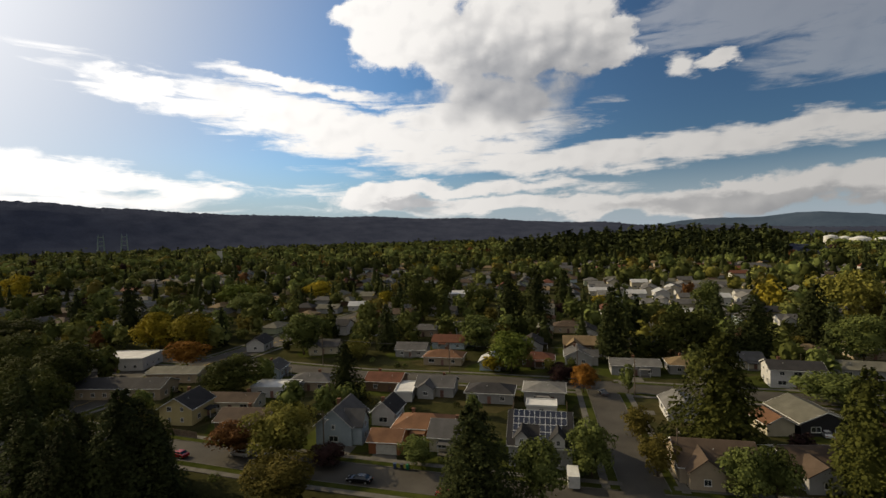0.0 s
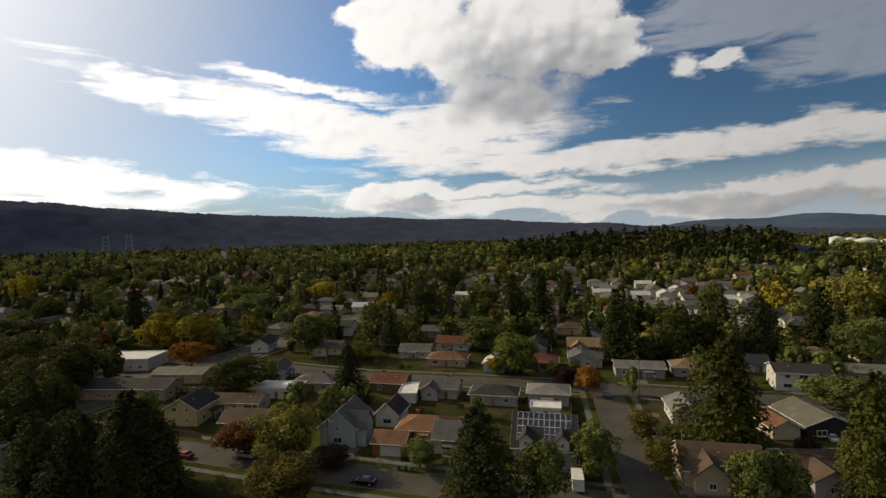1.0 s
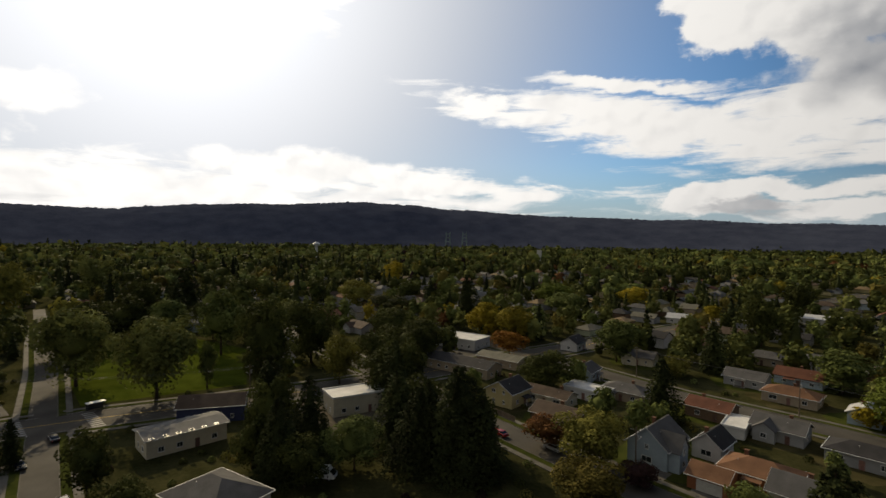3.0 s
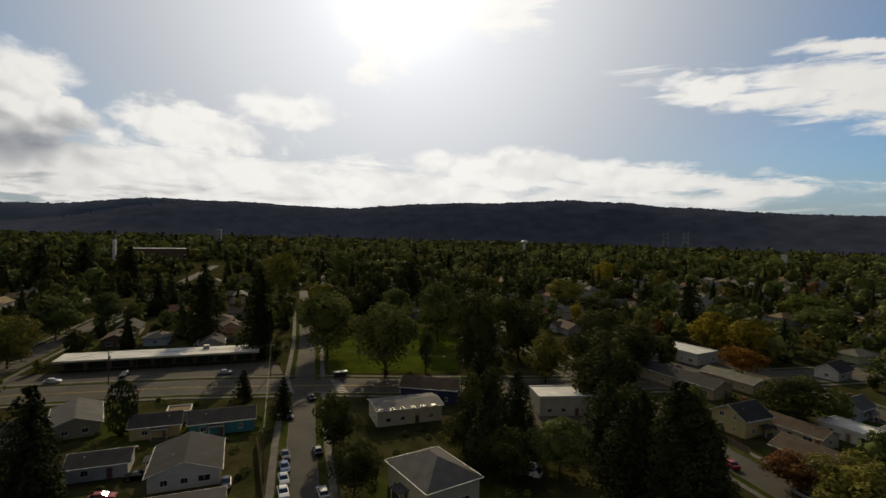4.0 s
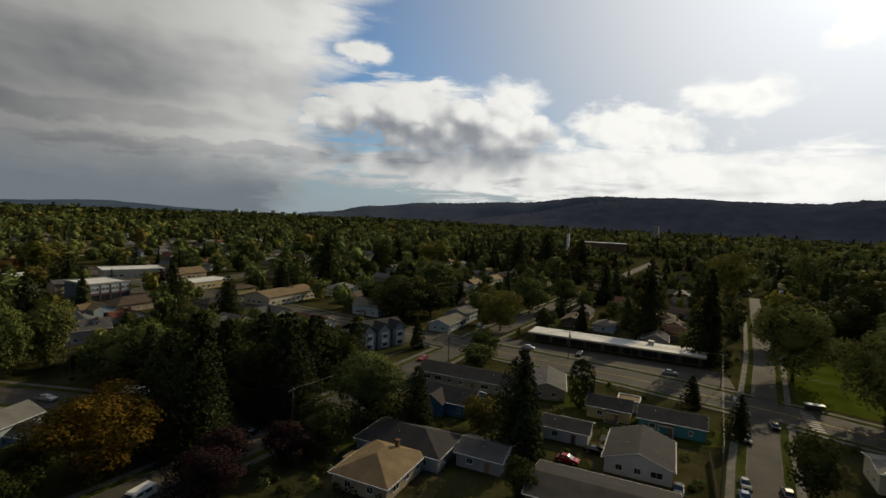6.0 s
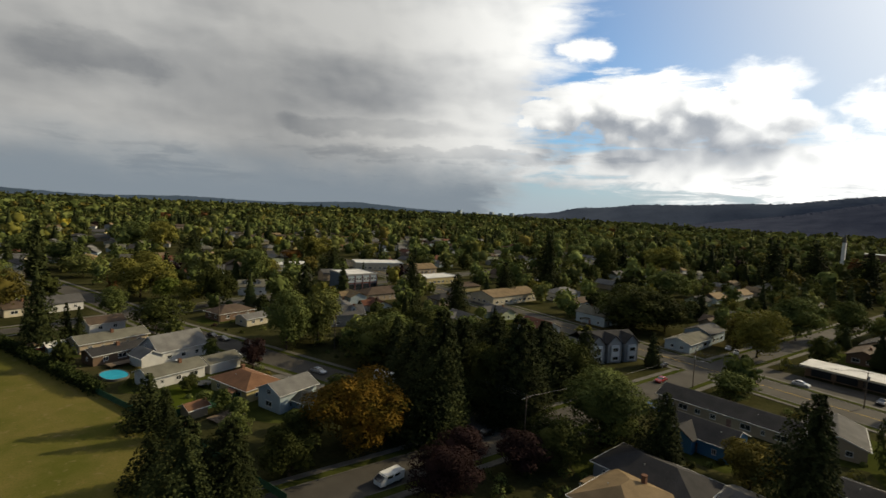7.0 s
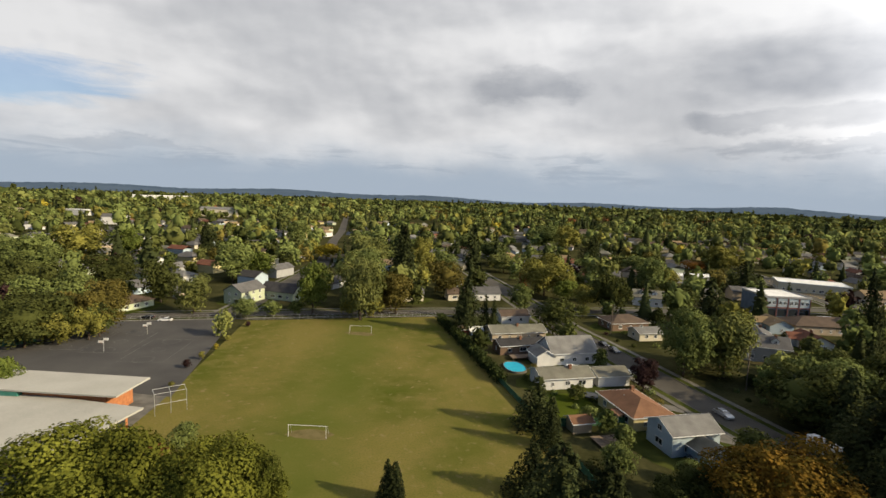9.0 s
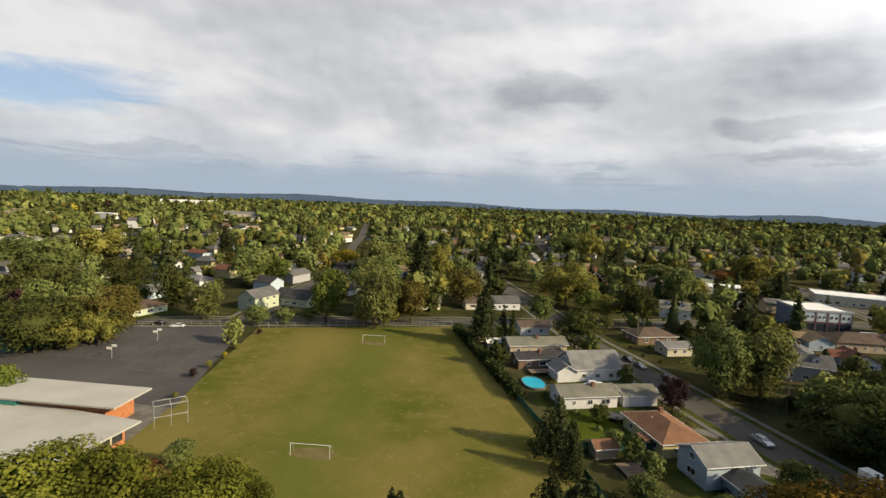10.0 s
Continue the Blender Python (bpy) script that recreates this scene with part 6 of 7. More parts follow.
piece("roof", Soup().box(-2.2, -0.9, 2.45, 2.2, 0.9, 2.6).mesh("roof", WHITE), sh)
for sx in (-2, 2):
    for sy in (-0.7, 0.7):
        piece("post", Soup().box(sx - 0.05, sy - 0.05, 0, sx + 0.05, sy + 0.05, 2.45).mesh("post", BLACKM), sh)
piece("pane", Soup().box(-1.94, 0.68, 0.4, 1.94, 0.71, 2.3).mesh("pane", GLASS), sh)
piece("bench", Soup().box(-1.3, 0.1, 0.42, 1.3, 0.5, 0.5).box(-1.2, 0.2, 0, -1.1, 0.4, 0.42).box(1.1, 0.2, 0, 1.2, 0.4, 0.42).mesh("bench", TIMBER), sh)
for i in range(9):
    tagged(new("crosswalk_bar", shape("crosswalk_bar", [(-178 + i * 1.6, -13.0 + i * 0.1, 0.085), (-177.2 + i * 1.6, -13.0 + i * 0.1, 0.085), (-177.2 + i * 1.6, -10.2 + i * 0.1, 0.085), (-178 + i * 1.6, -10.2 + i * 0.1, 0.085)], [(0, 1, 2, 3)], PAINT_W)), "white painted zebra bar", "road marking", kind="structure")
    tagged(new("crosswalk_bar", shape("crosswalk_bar", [(-175 + i * 1.6, 2.2 + i * 0.1, 0.085), (-174.2 + i * 1.6, 2.2 + i * 0.1, 0.085), (-174.2 + i * 1.6, 5.0 + i * 0.1, 0.085), (-175 + i * 1.6, 5.0 + i * 0.1, 0.085)], [(0, 1, 2, 3)], PAINT_W)), "white painted zebra bar", "road marking", kind="structure")
for off in (-0.25, 0.12):
    tagged(new("centre_line", strip(ROADS["road_arterial"][0], off + 0.12, off, 0.09).mesh("centre_line", PAINT_Y)), "double yellow centre line", "road marking", kind="structure")
for off in (-7.0, 6.9):
    tagged(new("edge_line", strip(ROADS["road_arterial"][0], off + 0.12, off, 0.09, lambda x, y: on_road(x, y, 0, "road_arterial")).mesh("edge_line", PAINT_W)), "white painted edge line", "road marking", kind="structure")

# ---- solar panels ----
SOLAR = surf("solar_cells", (0.010, 0.014, 0.030), (0.022, 0.028, 0.050), 2, 0.12, 0.0)
PV = Soup().box(-0.48, -0.8, 0, 0.48, 0.8, 0.04).mesh("solar_panel", SOLAR)
PVF = Soup().box(-0.52, -0.84, -0.02, 0.52, -0.80, 0.05).box(-0.52, 0.80, -0.02, 0.52, 0.84, 0.05).box(-0.52, -0.8, -0.02, -0.48, 0.8, 0.05).box(0.48, -0.8, -0.02, 0.52, 0.8, 0.05).mesh("frame", WHITE)
slope = math.degrees(math.atan2(4.6, 6.5))
for r in range(4):
    for k in range(10):
        if (r == 0 and k not in (0, 1, 5, 6)) or (r == 1 and k not in (0, 1, 5, 6, 7, 8)):
            continue
        u, v = -5.0 + k * 1.1, -4.95 + r * 1.40
        p = piece("solar_panel", PV, solar, pose(u, v, 4.6 + (6.5 + v) * 4.6 / 6.5 + 0.30, slope))
        piece("frame", PVF, p)
for sx in (-3.6, 3.6):
    g = Soup().add([(sx - 1.3, -5.4, 3.0), (sx + 1.3, -5.4, 3.0), (sx + 1.3, -5.4, 5.2), (sx - 1.3, -5.4, 5.2), (sx, -5.4, 6.6), (sx - 1.3, -2.0, 5.2), (sx + 1.3, -2.0, 5.2), (sx, -1.4, 6.6)],
                   [(0, 1, 2, 4, 3), (1, 6, 2), (0, 3, 5), (2, 6, 7, 4), (3, 4, 7, 5)])
    piece("dormer", g.mesh("dormer", WALLS["white"]), solar, pose(0, -1.5, 1.0))
    r = Soup()
    r.slab([(sx - 1.7, -5.8, 5.0), (sx, -5.8, 6.8), (sx, -1.3, 6.8), (sx - 1.7, -1.3, 5.0)], 0.12)
    r.slab([(sx, -5.8, 6.8), (sx + 1.7, -5.8, 5.0), (sx + 1.7, -1.3, 5.0), (sx, -1.3, 6.8)], 0.12)
    piece("dormer_roof", r.mesh("dormer_roof", ROOFS["dark"]), solar, pose(0, -1.5, 1.0))
    add_window(solar, (0.8, 1.1), pose(sx, -6.91, 4.9))

# ---- cars ----
for cx, cy, cr, cp, cl in ((-78.3, 79.2, 173, "white", 1), (-71.5, 78.5, 173, "black", 1), (-92, 76.5, 172, "red", 1), (-30, 70.2, 175, "red", 1), (-48, 72.5, 178, "black", 1.1), (-62.5, 98, 88, "white", 0.9),
                           (2.5, 133, 100, "grey", 1), (-108, 146, 172, "white", 1), (-106, -14.0, 4, "white", 1), (-111, -13.8, 4, "silver", 1), (-116, -13.5, 4, "blue", 1), (-121.5, -13.2, 4, "black", 1), (-145, -11.6, 5, "black", 1),
                           (-99, -8, 184, "red", 1), (-104, -7.2, 184, "silver", 1), (-122, -6.5, 184, "black", 1), (-158, -5, 184, "black", 1.1), (-156.5, -102.6, 2, "red", 1.05), (-150, -95.5, 93, "black", 1), (-146, -92.5, 93, "silver", 1), (-140.5, -92, 93, "silver", 1),
                           (-134, -93, 93, "blue", 1), (-171, -110, 2, "black", 1.1), (-88, -104.5, 4, "black", 1), (-74.5, -158, 108, "silver", 1.05), (-75.5, -144.5, 108, "silver", 1), (-55, -213.5, 105, "blue", 1), (-59, -209, 108, "black", 1), (-66, -193, 108, "black", 1), (-61, -203, 108, "grey", 1),
                           (100, -207, 15, "black", 1), (92, -205.5, 15, "white", 1), (-195, -60, 0, "black", 1.1), (-190, -30, 90, "silver", 1), (-192, -78, 90, "white", 1), (-215, -108, 20, "silver", 1), (-212, -104, 20, "white", 1),
                           (-120, -40, 90, "black", 1), (-112.5, -24, 3, "black", 1), (-126, -31, 93, "silver", 1), (-113, -44, 90, "red", 1), (-135, 66, 70, "silver", 1), (-128, 72, 70, "black", 1), (-140, 74, 70, "white", 1), (-146, 66, 70, "grey", 1), (-150, 92, 80, "white", 1), (-154, 98, 80, "silver", 1),
                           (-158, 104, 80, "black", 1), (-146, 126, 5, "red", 1), (36, 139, 176, "white", 1), (48, 110, 90, "white", 1), (-160, 124, 80, "white", 1.1), (-166, 116, 80, "silver", 1), (-172, 122, 10, "black", 1), (-52, 139.5, 175, "grey", 1), (-98, 69, 80, "silver", 1), (-104, 66, 80, "black", 1), (-110, 70, 85, "white", 1)):
    car(cx, cy, cr, cp, cl)
van(-7.8, 79, 92, "white van parked beside the street")
van(-61.6, -100.2, 8, "white pickup truck with a canopy at the roadside", length=5.2, high=1.9)
van(-86.5, -142, 110, "white motorhome parked beside the street", length=7.0, high=2.9)
van(-160, -262, 5, "white box truck beside the commercial block", length=7.5, high=3.0)
van(-100.5, 33, 40, "white camper trailer in a yard", length=5.0, high=2.4)

# ---- poles ----
POLES = [(-88, -176, -17, 11.5, True), (-95, -136, -17, 11, False), (-160, -95, 0, 11, True), (-184, -16, 90, 11, False), (-186, -62, 90, 10.5, True), (-112, -17.5, 0, 10.5, False), (-60.5, 83, 0, 9.5, True), (11, 132, 90, 11, True), (-4, 148, 0, 11, False), (-95, 153, 0, 11, False),
         (-46, 148, 0, 11, True), (-178, 132, 0, 11, False), (-156, 40, 90, 11, True), (-65, -225, -17, 11, False), (12, 86, 90, 9, False), (-92, -97, 0, 10.5, False)]
for px, py, pr, ph, pl in POLES:
    utility_pole(px, py, pr, ph, pl, transformer=pl)
for a, b in (((-88, -176), (-95, -136)), ((-95, -136), (-92, -97)), ((-92, -97), (-160, -95)), ((-88, -176), (-65, -225)), ((-160, -95), (-186, -62)), ((-186, -62), (-184, -16)), ((-184, -16), (-112, -17.5)), ((-4, 148), (-46, 148)), ((-46, 148), (-95, 153)), ((-4, 148), (11, 132)), ((-184, -16), (-156, 40))):
    for off in (-1.0, 0.0, 1.0):
        cable((a[0] + off, a[1], 10.3), (b[0] + off, b[1], 10.3), 0.9)

# ---- steel bridge towers far off ----
BR = surf("bridge_green", (0.20, 0.28, 0.25), (0.30, 0.38, 0.34), 0.1, 0.7, 0)
br = thing("suspension_bridge", pose(-1850, 1760, 0, 0, 0, 48), "pale green steel bridge towers above the trees", "bridge")
for k in (-42, 42):
    t = Soup()
    for sx in (-13, 13):
        t.tube((k + sx, 0, -2), (k + sx * 0.7, 0, 74), 3.2, 2.0, 6)
        t.tube((k + sx * 0.7, 0, 74), (k + sx * 0.7, 0, 86), 2.0, 0.3, 6)
    for zz in (34, 52, 70):
        t.box(k - 10, -1.5, zz, k + 10, 1.5, zz + 3.5)
    piece("tower", t.mesh("tower", BR), br)

# ---- small things ----
def bin_(x, y, rot, mat, colour):
    b = thing("wheelie_bin", pose(x, y, 0.06, 0, 0, rot), f"{colour} plastic wheelie bin at the kerb", "bin", "bins at the kerb")
    piece("body", Soup().add([(-0.24, -0.28, 0.05), (0.24, -0.28, 0.05), (0.24, 0.22, 0.05), (-0.24, 0.22, 0.05), (-0.3, -0.36, 0.98), (0.3, -0.36, 0.98), (0.3, 0.34, 0.98), (-0.3, 0.34, 0.98)],
                             [(3, 2, 1, 0), (4, 5, 6, 7), (0, 1, 5, 4), (1, 2, 6, 5), (2, 3, 7, 6), (3, 0, 4, 7)]).mesh("body", mat), b)
    piece("lid", Soup().box(-0.32, -0.38, 0.981, 0.32, 0.38, 1.06).mesh("lid", mat), b)
    for sx in (-0.3, 0.26):
        piece("wheel", Soup().tube((sx, 0.24, 0.1), (sx + 0.05, 0.24, 0.1), 0.1, 0.1, 10).mesh("wheel", RUBBER), b)


BINS = {"dark blue": surf("blue_plastic", (0.02, 0.04, 0.10), (0.03, 0.06, 0.14), 3, 0.5, 0.05), "green": surf("green_plastic", (0.01, 0.16, 0.08), (0.02, 0.22, 0.12), 3, 0.5, 0.05), "dark grey": BLACKM}
bin_(-43.0, 79.1, 10, BINS["dark blue"], "dark blue")
bin_(-41.5, 79.0, 5, BINS["dark grey"], "dark grey")
bin_(-40.2, 79.0, -6, BINS["green"], "green")

DRIVES = [[(-49.8, 84.8), (-44.6, 84.8), (-42.5, 79.8), (-49.5, 79.8)], [(54.4, 145.6), (60.5, 145), (59.5, 141), (53, 141)], [(-57, -179.5), (-53, -180.5), (-58, -186), (-62, -184)],
          [(-62, -163), (-59, -161), (-66, -158), (-67, -161)], [(-67, -150), (-65, -146), (-73, -143), (-75, -147)], [(-8, 94), (-6.5, 94), (-1, 88), (-1, 84)], [(8, 121), (14, 121), (14, 118), (8, 118)],
          [(-100, -27), (-96, -27), (-96, -17), (-100, -17)], [(-58, 88), (-55, 88), (-55, 81), (-58, 81)], [(-48, -203), (-45, -203), (-54, -210), (-56, -207)], [(30, 155), (34, 155), (34, 142), (30, 142)], [(12, 152), (16, 152), (16, 143), (12, 143)]]
for k, d in enumerate(DRIVES):
    sheet("driveway", d, 0.05 + 0.001 * k, CONCRETE, "pale concrete driveway up to a house", "driveway")
sheet("tennis_court", [(112, -176), (119, -181), (160, -184), (160, -160), (119, -167)], 0.045, surf("green_court", (0.02, 0.10, 0.06), (0.04, 0.15, 0.09), 0.3, 0.9, 0.1), "dark green hard court beyond the trees", "court")


def chain_link(pts, h=1.8):
    """A wire fence: posts and two rails; the wire between is too fine to be seen."""
    f = thing("wire_fence", pose(0, 0, 0), "grey chain-link fence with steel posts", "fence", "wire fences")
    post = Soup().tube((0, 0, -0.1), (0, 0, h), 0.045, 0.045, 6).mesh("post", STEEL)
    for (ax, ay), (bx, by) in zip(pts, pts[1:]):
        n = max(1, round(math.hypot(bx - ax, by - ay) / 3.0))
        for i in range(n + 1):
            piece("post", post, f, pose(ax + (bx - ax) * i / n, ay + (by - ay) * i / n, 0))
        for zz in (h - 0.05, 0.15, h * 0.5):
            piece("rail", Soup().tube((ax, ay, zz), (bx, by, zz), 0.018, 0.018, 6).mesh("rail", STEEL), f)


chain_link([(112, -200), (71, -214.5), (66, -213.5), (0, -236)])
chain_link([(150, -196), (108, -201.5)])

# trampoline, garden table and such in the yards
tr = thing("trampoline", pose(-46, -163, 0), "round garden trampoline with a dark mat", "trampoline")
piece("mat", shape("mat", [(1.7 * math.cos(i / 20 * 6.283), 1.7 * math.sin(i / 20 * 6.283), 0.8) for i in range(20)], [tuple(range(20))], BLACKM), tr)
s = Soup()
for i in range(20):
    a, b = i / 20 * 6.283, (i + 1) / 20 * 6.283
    s.tube((1.85 * math.cos(a), 1.85 * math.sin(a), 0.8), (1.85 * math.cos(b), 1.85 * math.sin(b), 0.8), 0.06, 0.06, 6)
piece("rim", s.mesh("rim", BINS["dark blue"]), tr)
for i in range(4):
    a = i * 1.571 + 0.4
    piece("leg", Soup().tube((1.85 * math.cos(a), 1.85 * math.sin(a), 0), (1.85 * math.cos(a), 1.85 * math.sin(a), 0.76), 0.03, 0.03, 6).mesh("leg", STEEL), tr)
for tx, ty in ((-100, -22), (-104.5, -21), (-33, -152)):
    g = thing("garden_table", pose(tx, ty, 0), "white round garden table on a lawn", "table", "garden tables")
    piece("tabletop", Soup().tube((0, 0, 0.7), (0, 0, 0.74), 0.6, 0.6, 16).mesh("tabletop", WHITE), g)
    piece("leg", Soup().tube((0, 0, 0), (0, 0, 0.7), 0.05, 0.05, 8).mesh("leg", STEEL), g)
tm = thing("raised_deck", pose(-45.5, -140.5, 0, 0, 0, FA), "weathered timber deck behind a house", "deck")
pm = Soup().box(-3.2, -0.09, 0.55, 3.2, 0.09, 0.6).mesh("plank", TIMBER)
for i in range(22):
    piece("plank", pm, tm, pose(0, -2.2 + i * 0.2, 0))
for sx in (-3, 3):
    for sy in (-2, 2):
        piece("post", Soup().box(sx - 0.06, sy - 0.06, 0, sx + 0.06, sy + 0.06, 0.55).mesh("post", TIMBER), tm)

# rooftop skylights on the pale workshop
for k in range(6):
    b = thing("skylight", pose(-131.9 - k * 0.12, 9.5 + k * 2.7, 4.45, 0, -6, 92), "small dark skylight set in a pale roof", "skylight", "skylights")
    piece("frame", Soup().box(-0.45, -0.6, 0, 0.45, 0.6, 0.12).mesh("frame", STEEL), b)
    piece("pane", Soup().box(-0.36, -0.5, 0.121, 0.36, 0.5, 0.14).mesh("pane", GLASS), b)

# ---- landmarks far off ----
def tank(x, y, r, h):
    t = thing("storage_tank", pose(x, y, 0), "white cylindrical storage tank far off", "tank", "storage tanks")
    piece("shell", Soup().tube((0, 0, -1), (0, 0, h), r, r, 24).mesh("shell", WHITE), t)
    piece("cap", Soup().tube((0, 0, h), (0, 0, h + r * 0.25), r, r * 0.2, 24).mesh("cap", WHITE), t)


for tx, ty, r, h in ((627, 1341, 14, 19), (650, 1331, 12, 16), (667, 1300, 20, 14), (700, 1280, 16, 12)):
    tank(tx, ty, r, h)
house(1061, -1611, 35, 170, 60, 14, "f", "white", "white", "long white warehouse on the plain far off", windows=False, name="warehouse", category="warehouse", group="far buildings")
house(-768, -154, 99, 62, 22, 18, "f", "brown", "white", "large hall with a bright flat roof above the trees", windows=False, name="hall", category="building", group="far buildings")
house(-1508, -149, 0, 16, 16, 42, "f", "grey", "white", "grey tower block above the trees", windows=False, name="tower_block", category="building", group="far buildings")
house(-607, 785, 30, 8, 7, 27, "f", "white", "white", "tall narrow white building far off", windows=False, name="tower_block", category="building", group="far buildings")
house(424, -832, 10, 60, 14, 12, "g", "cream", "lightgrey", "long cream apartment block far off", windows=False, name="apartment_block", category="building", group="far buildings")
house(419, -594, 20, 26, 14, 9, "g", "white", "grey", "white building among trees far off", windows=False, name="hall", category="building", group="far buildings")
house(578, -722, 0, 34, 16, 8, "f", "white", "white", "white building with a flat roof far off", windows=False, name="hall", category="building", group="far buildings")
# skyline towers: pale blue walls carry the haze in their colour
for k, (tx, ty, w, h) in enumerate(((-2598, -2539, 26, 38), (-2413, -2716, 24, 32), (-2320, -2784, 26, 42), (-2491, -2632, 28, 40), (-2540, -2590, 30, 33))):
    house(tx, ty, 20, w, w, h - 12, "f", "paleblue", "lightgrey", "high-rise on the horizon, coloured pale for haze", windows=False, name="tower_block", category="building", group="skyline towers")
st = thing("church_steeple", pose(-692, -188, 0), "white church steeple above the trees", "church")
piece("tower", Soup().box(-1.6, -1.6, -1, 1.6, 1.6, 31).mesh("tower", WHITE), st)
piece("spire", Soup().add([(-1.8, -1.8, 31.01), (1.8, -1.8, 31.01), (1.8, 1.8, 31.01), (-1.8, 1.8, 31.01), (0, 0, 41)], [(3, 2, 1, 0), (0, 1, 4), (1, 2, 4), (2, 3, 4), (3, 0, 4)]).mesh("spire", ROOFS["grey"]), st)
dm = thing("water_tower", pose(-1069, 553, 0), "pale domed water tower above the trees", "water tower")
piece("leg", Soup().tube((0, 0, -1), (0, 0, 30), 3, 3, 12).mesh("leg", WHITE), dm)
piece("tank", Soup().tube((0, 0, 29), (0, 0, 33), 7, 9, 20).tube((0, 0, 33), (0, 0, 37), 9, 3, 20).mesh("tank", WHITE), dm)
# pale earth mound in the south-east
mv = []
for i in range(25):
    for j in range(9):
        u, v = i / 12 - 1, j / 4 - 1
        mv.append((660 + u * 75 + v * 20, -670 + v * 45 - u * 30, -1 + 15 * max(0, 1 - u ** 4) * max(0, 1 - v * v) * (0.8 + 0.2 * noise.noise((u * 3, v * 3, 0)))))
tagged(new("earth_mound", shape("earth_mound", mv, [(i * 9 + j, i * 9 + 9 + j, i * 9 + 10 + j, i * 9 + 1 + j) for i in range(24) for j in range(8)], surf("bare_earth", (0.20, 0.16, 0.10), (0.30, 0.25, 0.17), 0.05, 0.95, 0.2), True)), "pale bare earth mound on the plain", "mound", kind="structure")

# ---- trees ----
plant("cf", -85.6, 55.8, 22, 8.5)
plant("cf", -94.6, 55.1, 17.5, 6.0)
plant("dk", -108.4, 117.2, 12.6, 9.2)
plant("dk", -167.2, 114.1, 17.2, 8.8)
plant("dk", 30.9, 177.2, 19.5, 7.7)
plant("dk", 39.6, 178.3, 18.4, 7.8)
plant("dk", -82.2, 249.0, 24.4, 8.7)
plant("dk", -173.6, 107.3, 14.4, 10.5)
plant("dk", -133.4, 72.2, 14.4, 8.8)
plant("dk", -262.4, 170.7, 13.6, 14.1)
plant("dk", -95.3, 379.0, 22.9, 10.8)
plant("dk", -160.6, 46.3, 29.8, 7.4)
plant("dk", -186.0, 75.3, 26.0, 10.7)
plant("dk", -118.0, 29.1, 18.9, 4.9)
plant("dk", -122.2, -3.1, 12.7, 4.2)
plant("dk", -226.3, -153.6, 17.9, 14.2)
plant("dk", -103.9, -1.5, 9.6, 4.4)
plant("dk", -99.3, 28.3, 10.5, 4.8)
plant("dk", -159.7, 102.7, 16.4, 9.1)
plant("dk", -194.0, 118.1, 17.8, 10.2)
plant("dk", -290.1, 40.6, 28.8, 11.4)
plant("dk", -337.9, 104.6, 22.9, 13.9)
plant("dk", -94.5, -112.7, 18.8, 4.8)
plant("dk", -207.4, -144.5, 19.2, 15.5)
plant("dk", -219.0, -134.9, 16.7, 11.2)
plant("dk", -72.2, -257.4, 18.9, 7.8)
plant("dk", -116.9, -166.6, 14.3, 6.5)
plant("dk", -338.1, -244.8, 26.5, 10.3)
plant("dk", 110.3, -170.1, 16.9, 10.2)
plant("dk", 111.7, -231.5, 19.5, 8.1)
plant("dk", -44.8, -226.9, 12.0, 7.4)
plant("dk", -92.0, -156.0, 13.6, 10.0)
plant("dk", 147.3, -250.1, 17.9, 11.8)
plant("dk", -42.2, -161.3, 4.3, 2.2)
plant("br", -58.5, 61.8, 10.1, 6.0)
plant("br", 7.4, 101.1, 8.1, 3.4)
plant("br", 8.0, 84.1, 8.7, 3.3)
plant("br", -114.6, -63.0, 9.4, 4.0)
plant("br", 19.9, -245.3, 16.6, 9.2)
plant("br", -1.5, -273.4, 17.9, 7.6)
plant("br", 15.9, -235.6, 18.0, 5.6)
plant("br", 101.1, -187.7, 17.9, 8.4)
plant("cf", -24.6, 65.3, 19.3, 7.7)
plant("cf", -70.4, 116.9, 16.8, 5.5)
plant("cf", -79.7, 181.3, 19.0, 6.2)
plant("cf", 9.2, 174.3, 26.9, 7.9)
plant("cf", 58.7, 180.8, 23.2, 10.0)
plant("cf", 91.2, 212.3, 24.0, 8.5)
plant("cf", -35.1, 253.2, 25.3, 8.5)
plant("cf", -19.7, 238.3, 30.8, 7.5)
plant("cf", -5.5, 306.8, 23.9, 6.5)
plant("cf", -215.4, 189.0, 28.0, 8.1)
plant("cf", -211.9, -19.8, 34.0, 6.3)
plant("cf", -235.2, -41.5, 34.0, 6.6)
plant("cf", -105.6, 25.9, 16.7, 5.0)
plant("cf", -146.4, -13.0, 10.3, 2.8)
plant("cf", -161.7, -23.0, 8.5, 2.8)
plant("cf", -111.9, -53.6, 21.7, 6.4)
plant("cf", -334.9, 72.5, 29.9, 11.2)
plant("cf", -321.1, -73.9, 23.8, 7.7)
plant("cf", -439.4, -114.2, 32.7, 11.7)
plant("cf", -430.0, -166.3, 34.0, 11.8)
plant("cf", -478.8, -155.0, 34.0, 12.9)
plant("cf", -30.4, -103.9, 17.7, 6.4)
plant("cf", -35.8, -101.7, 16.7, 5.6)
plant("cf", -80.1, -110.1, 27.0, 8.4)
plant("cf", -98.2, -105.8, 24.5, 8.6)
plant("cf", -13.2, -214.3, 19.7, 5.8)
plant("cf", -19.7, -215.3, 13.8, 1.9)
plant("cf", -22.6, -214.5, 12.5, 1.9)
plant("cf", -7.3, -114.8, 7.0, 2.3)
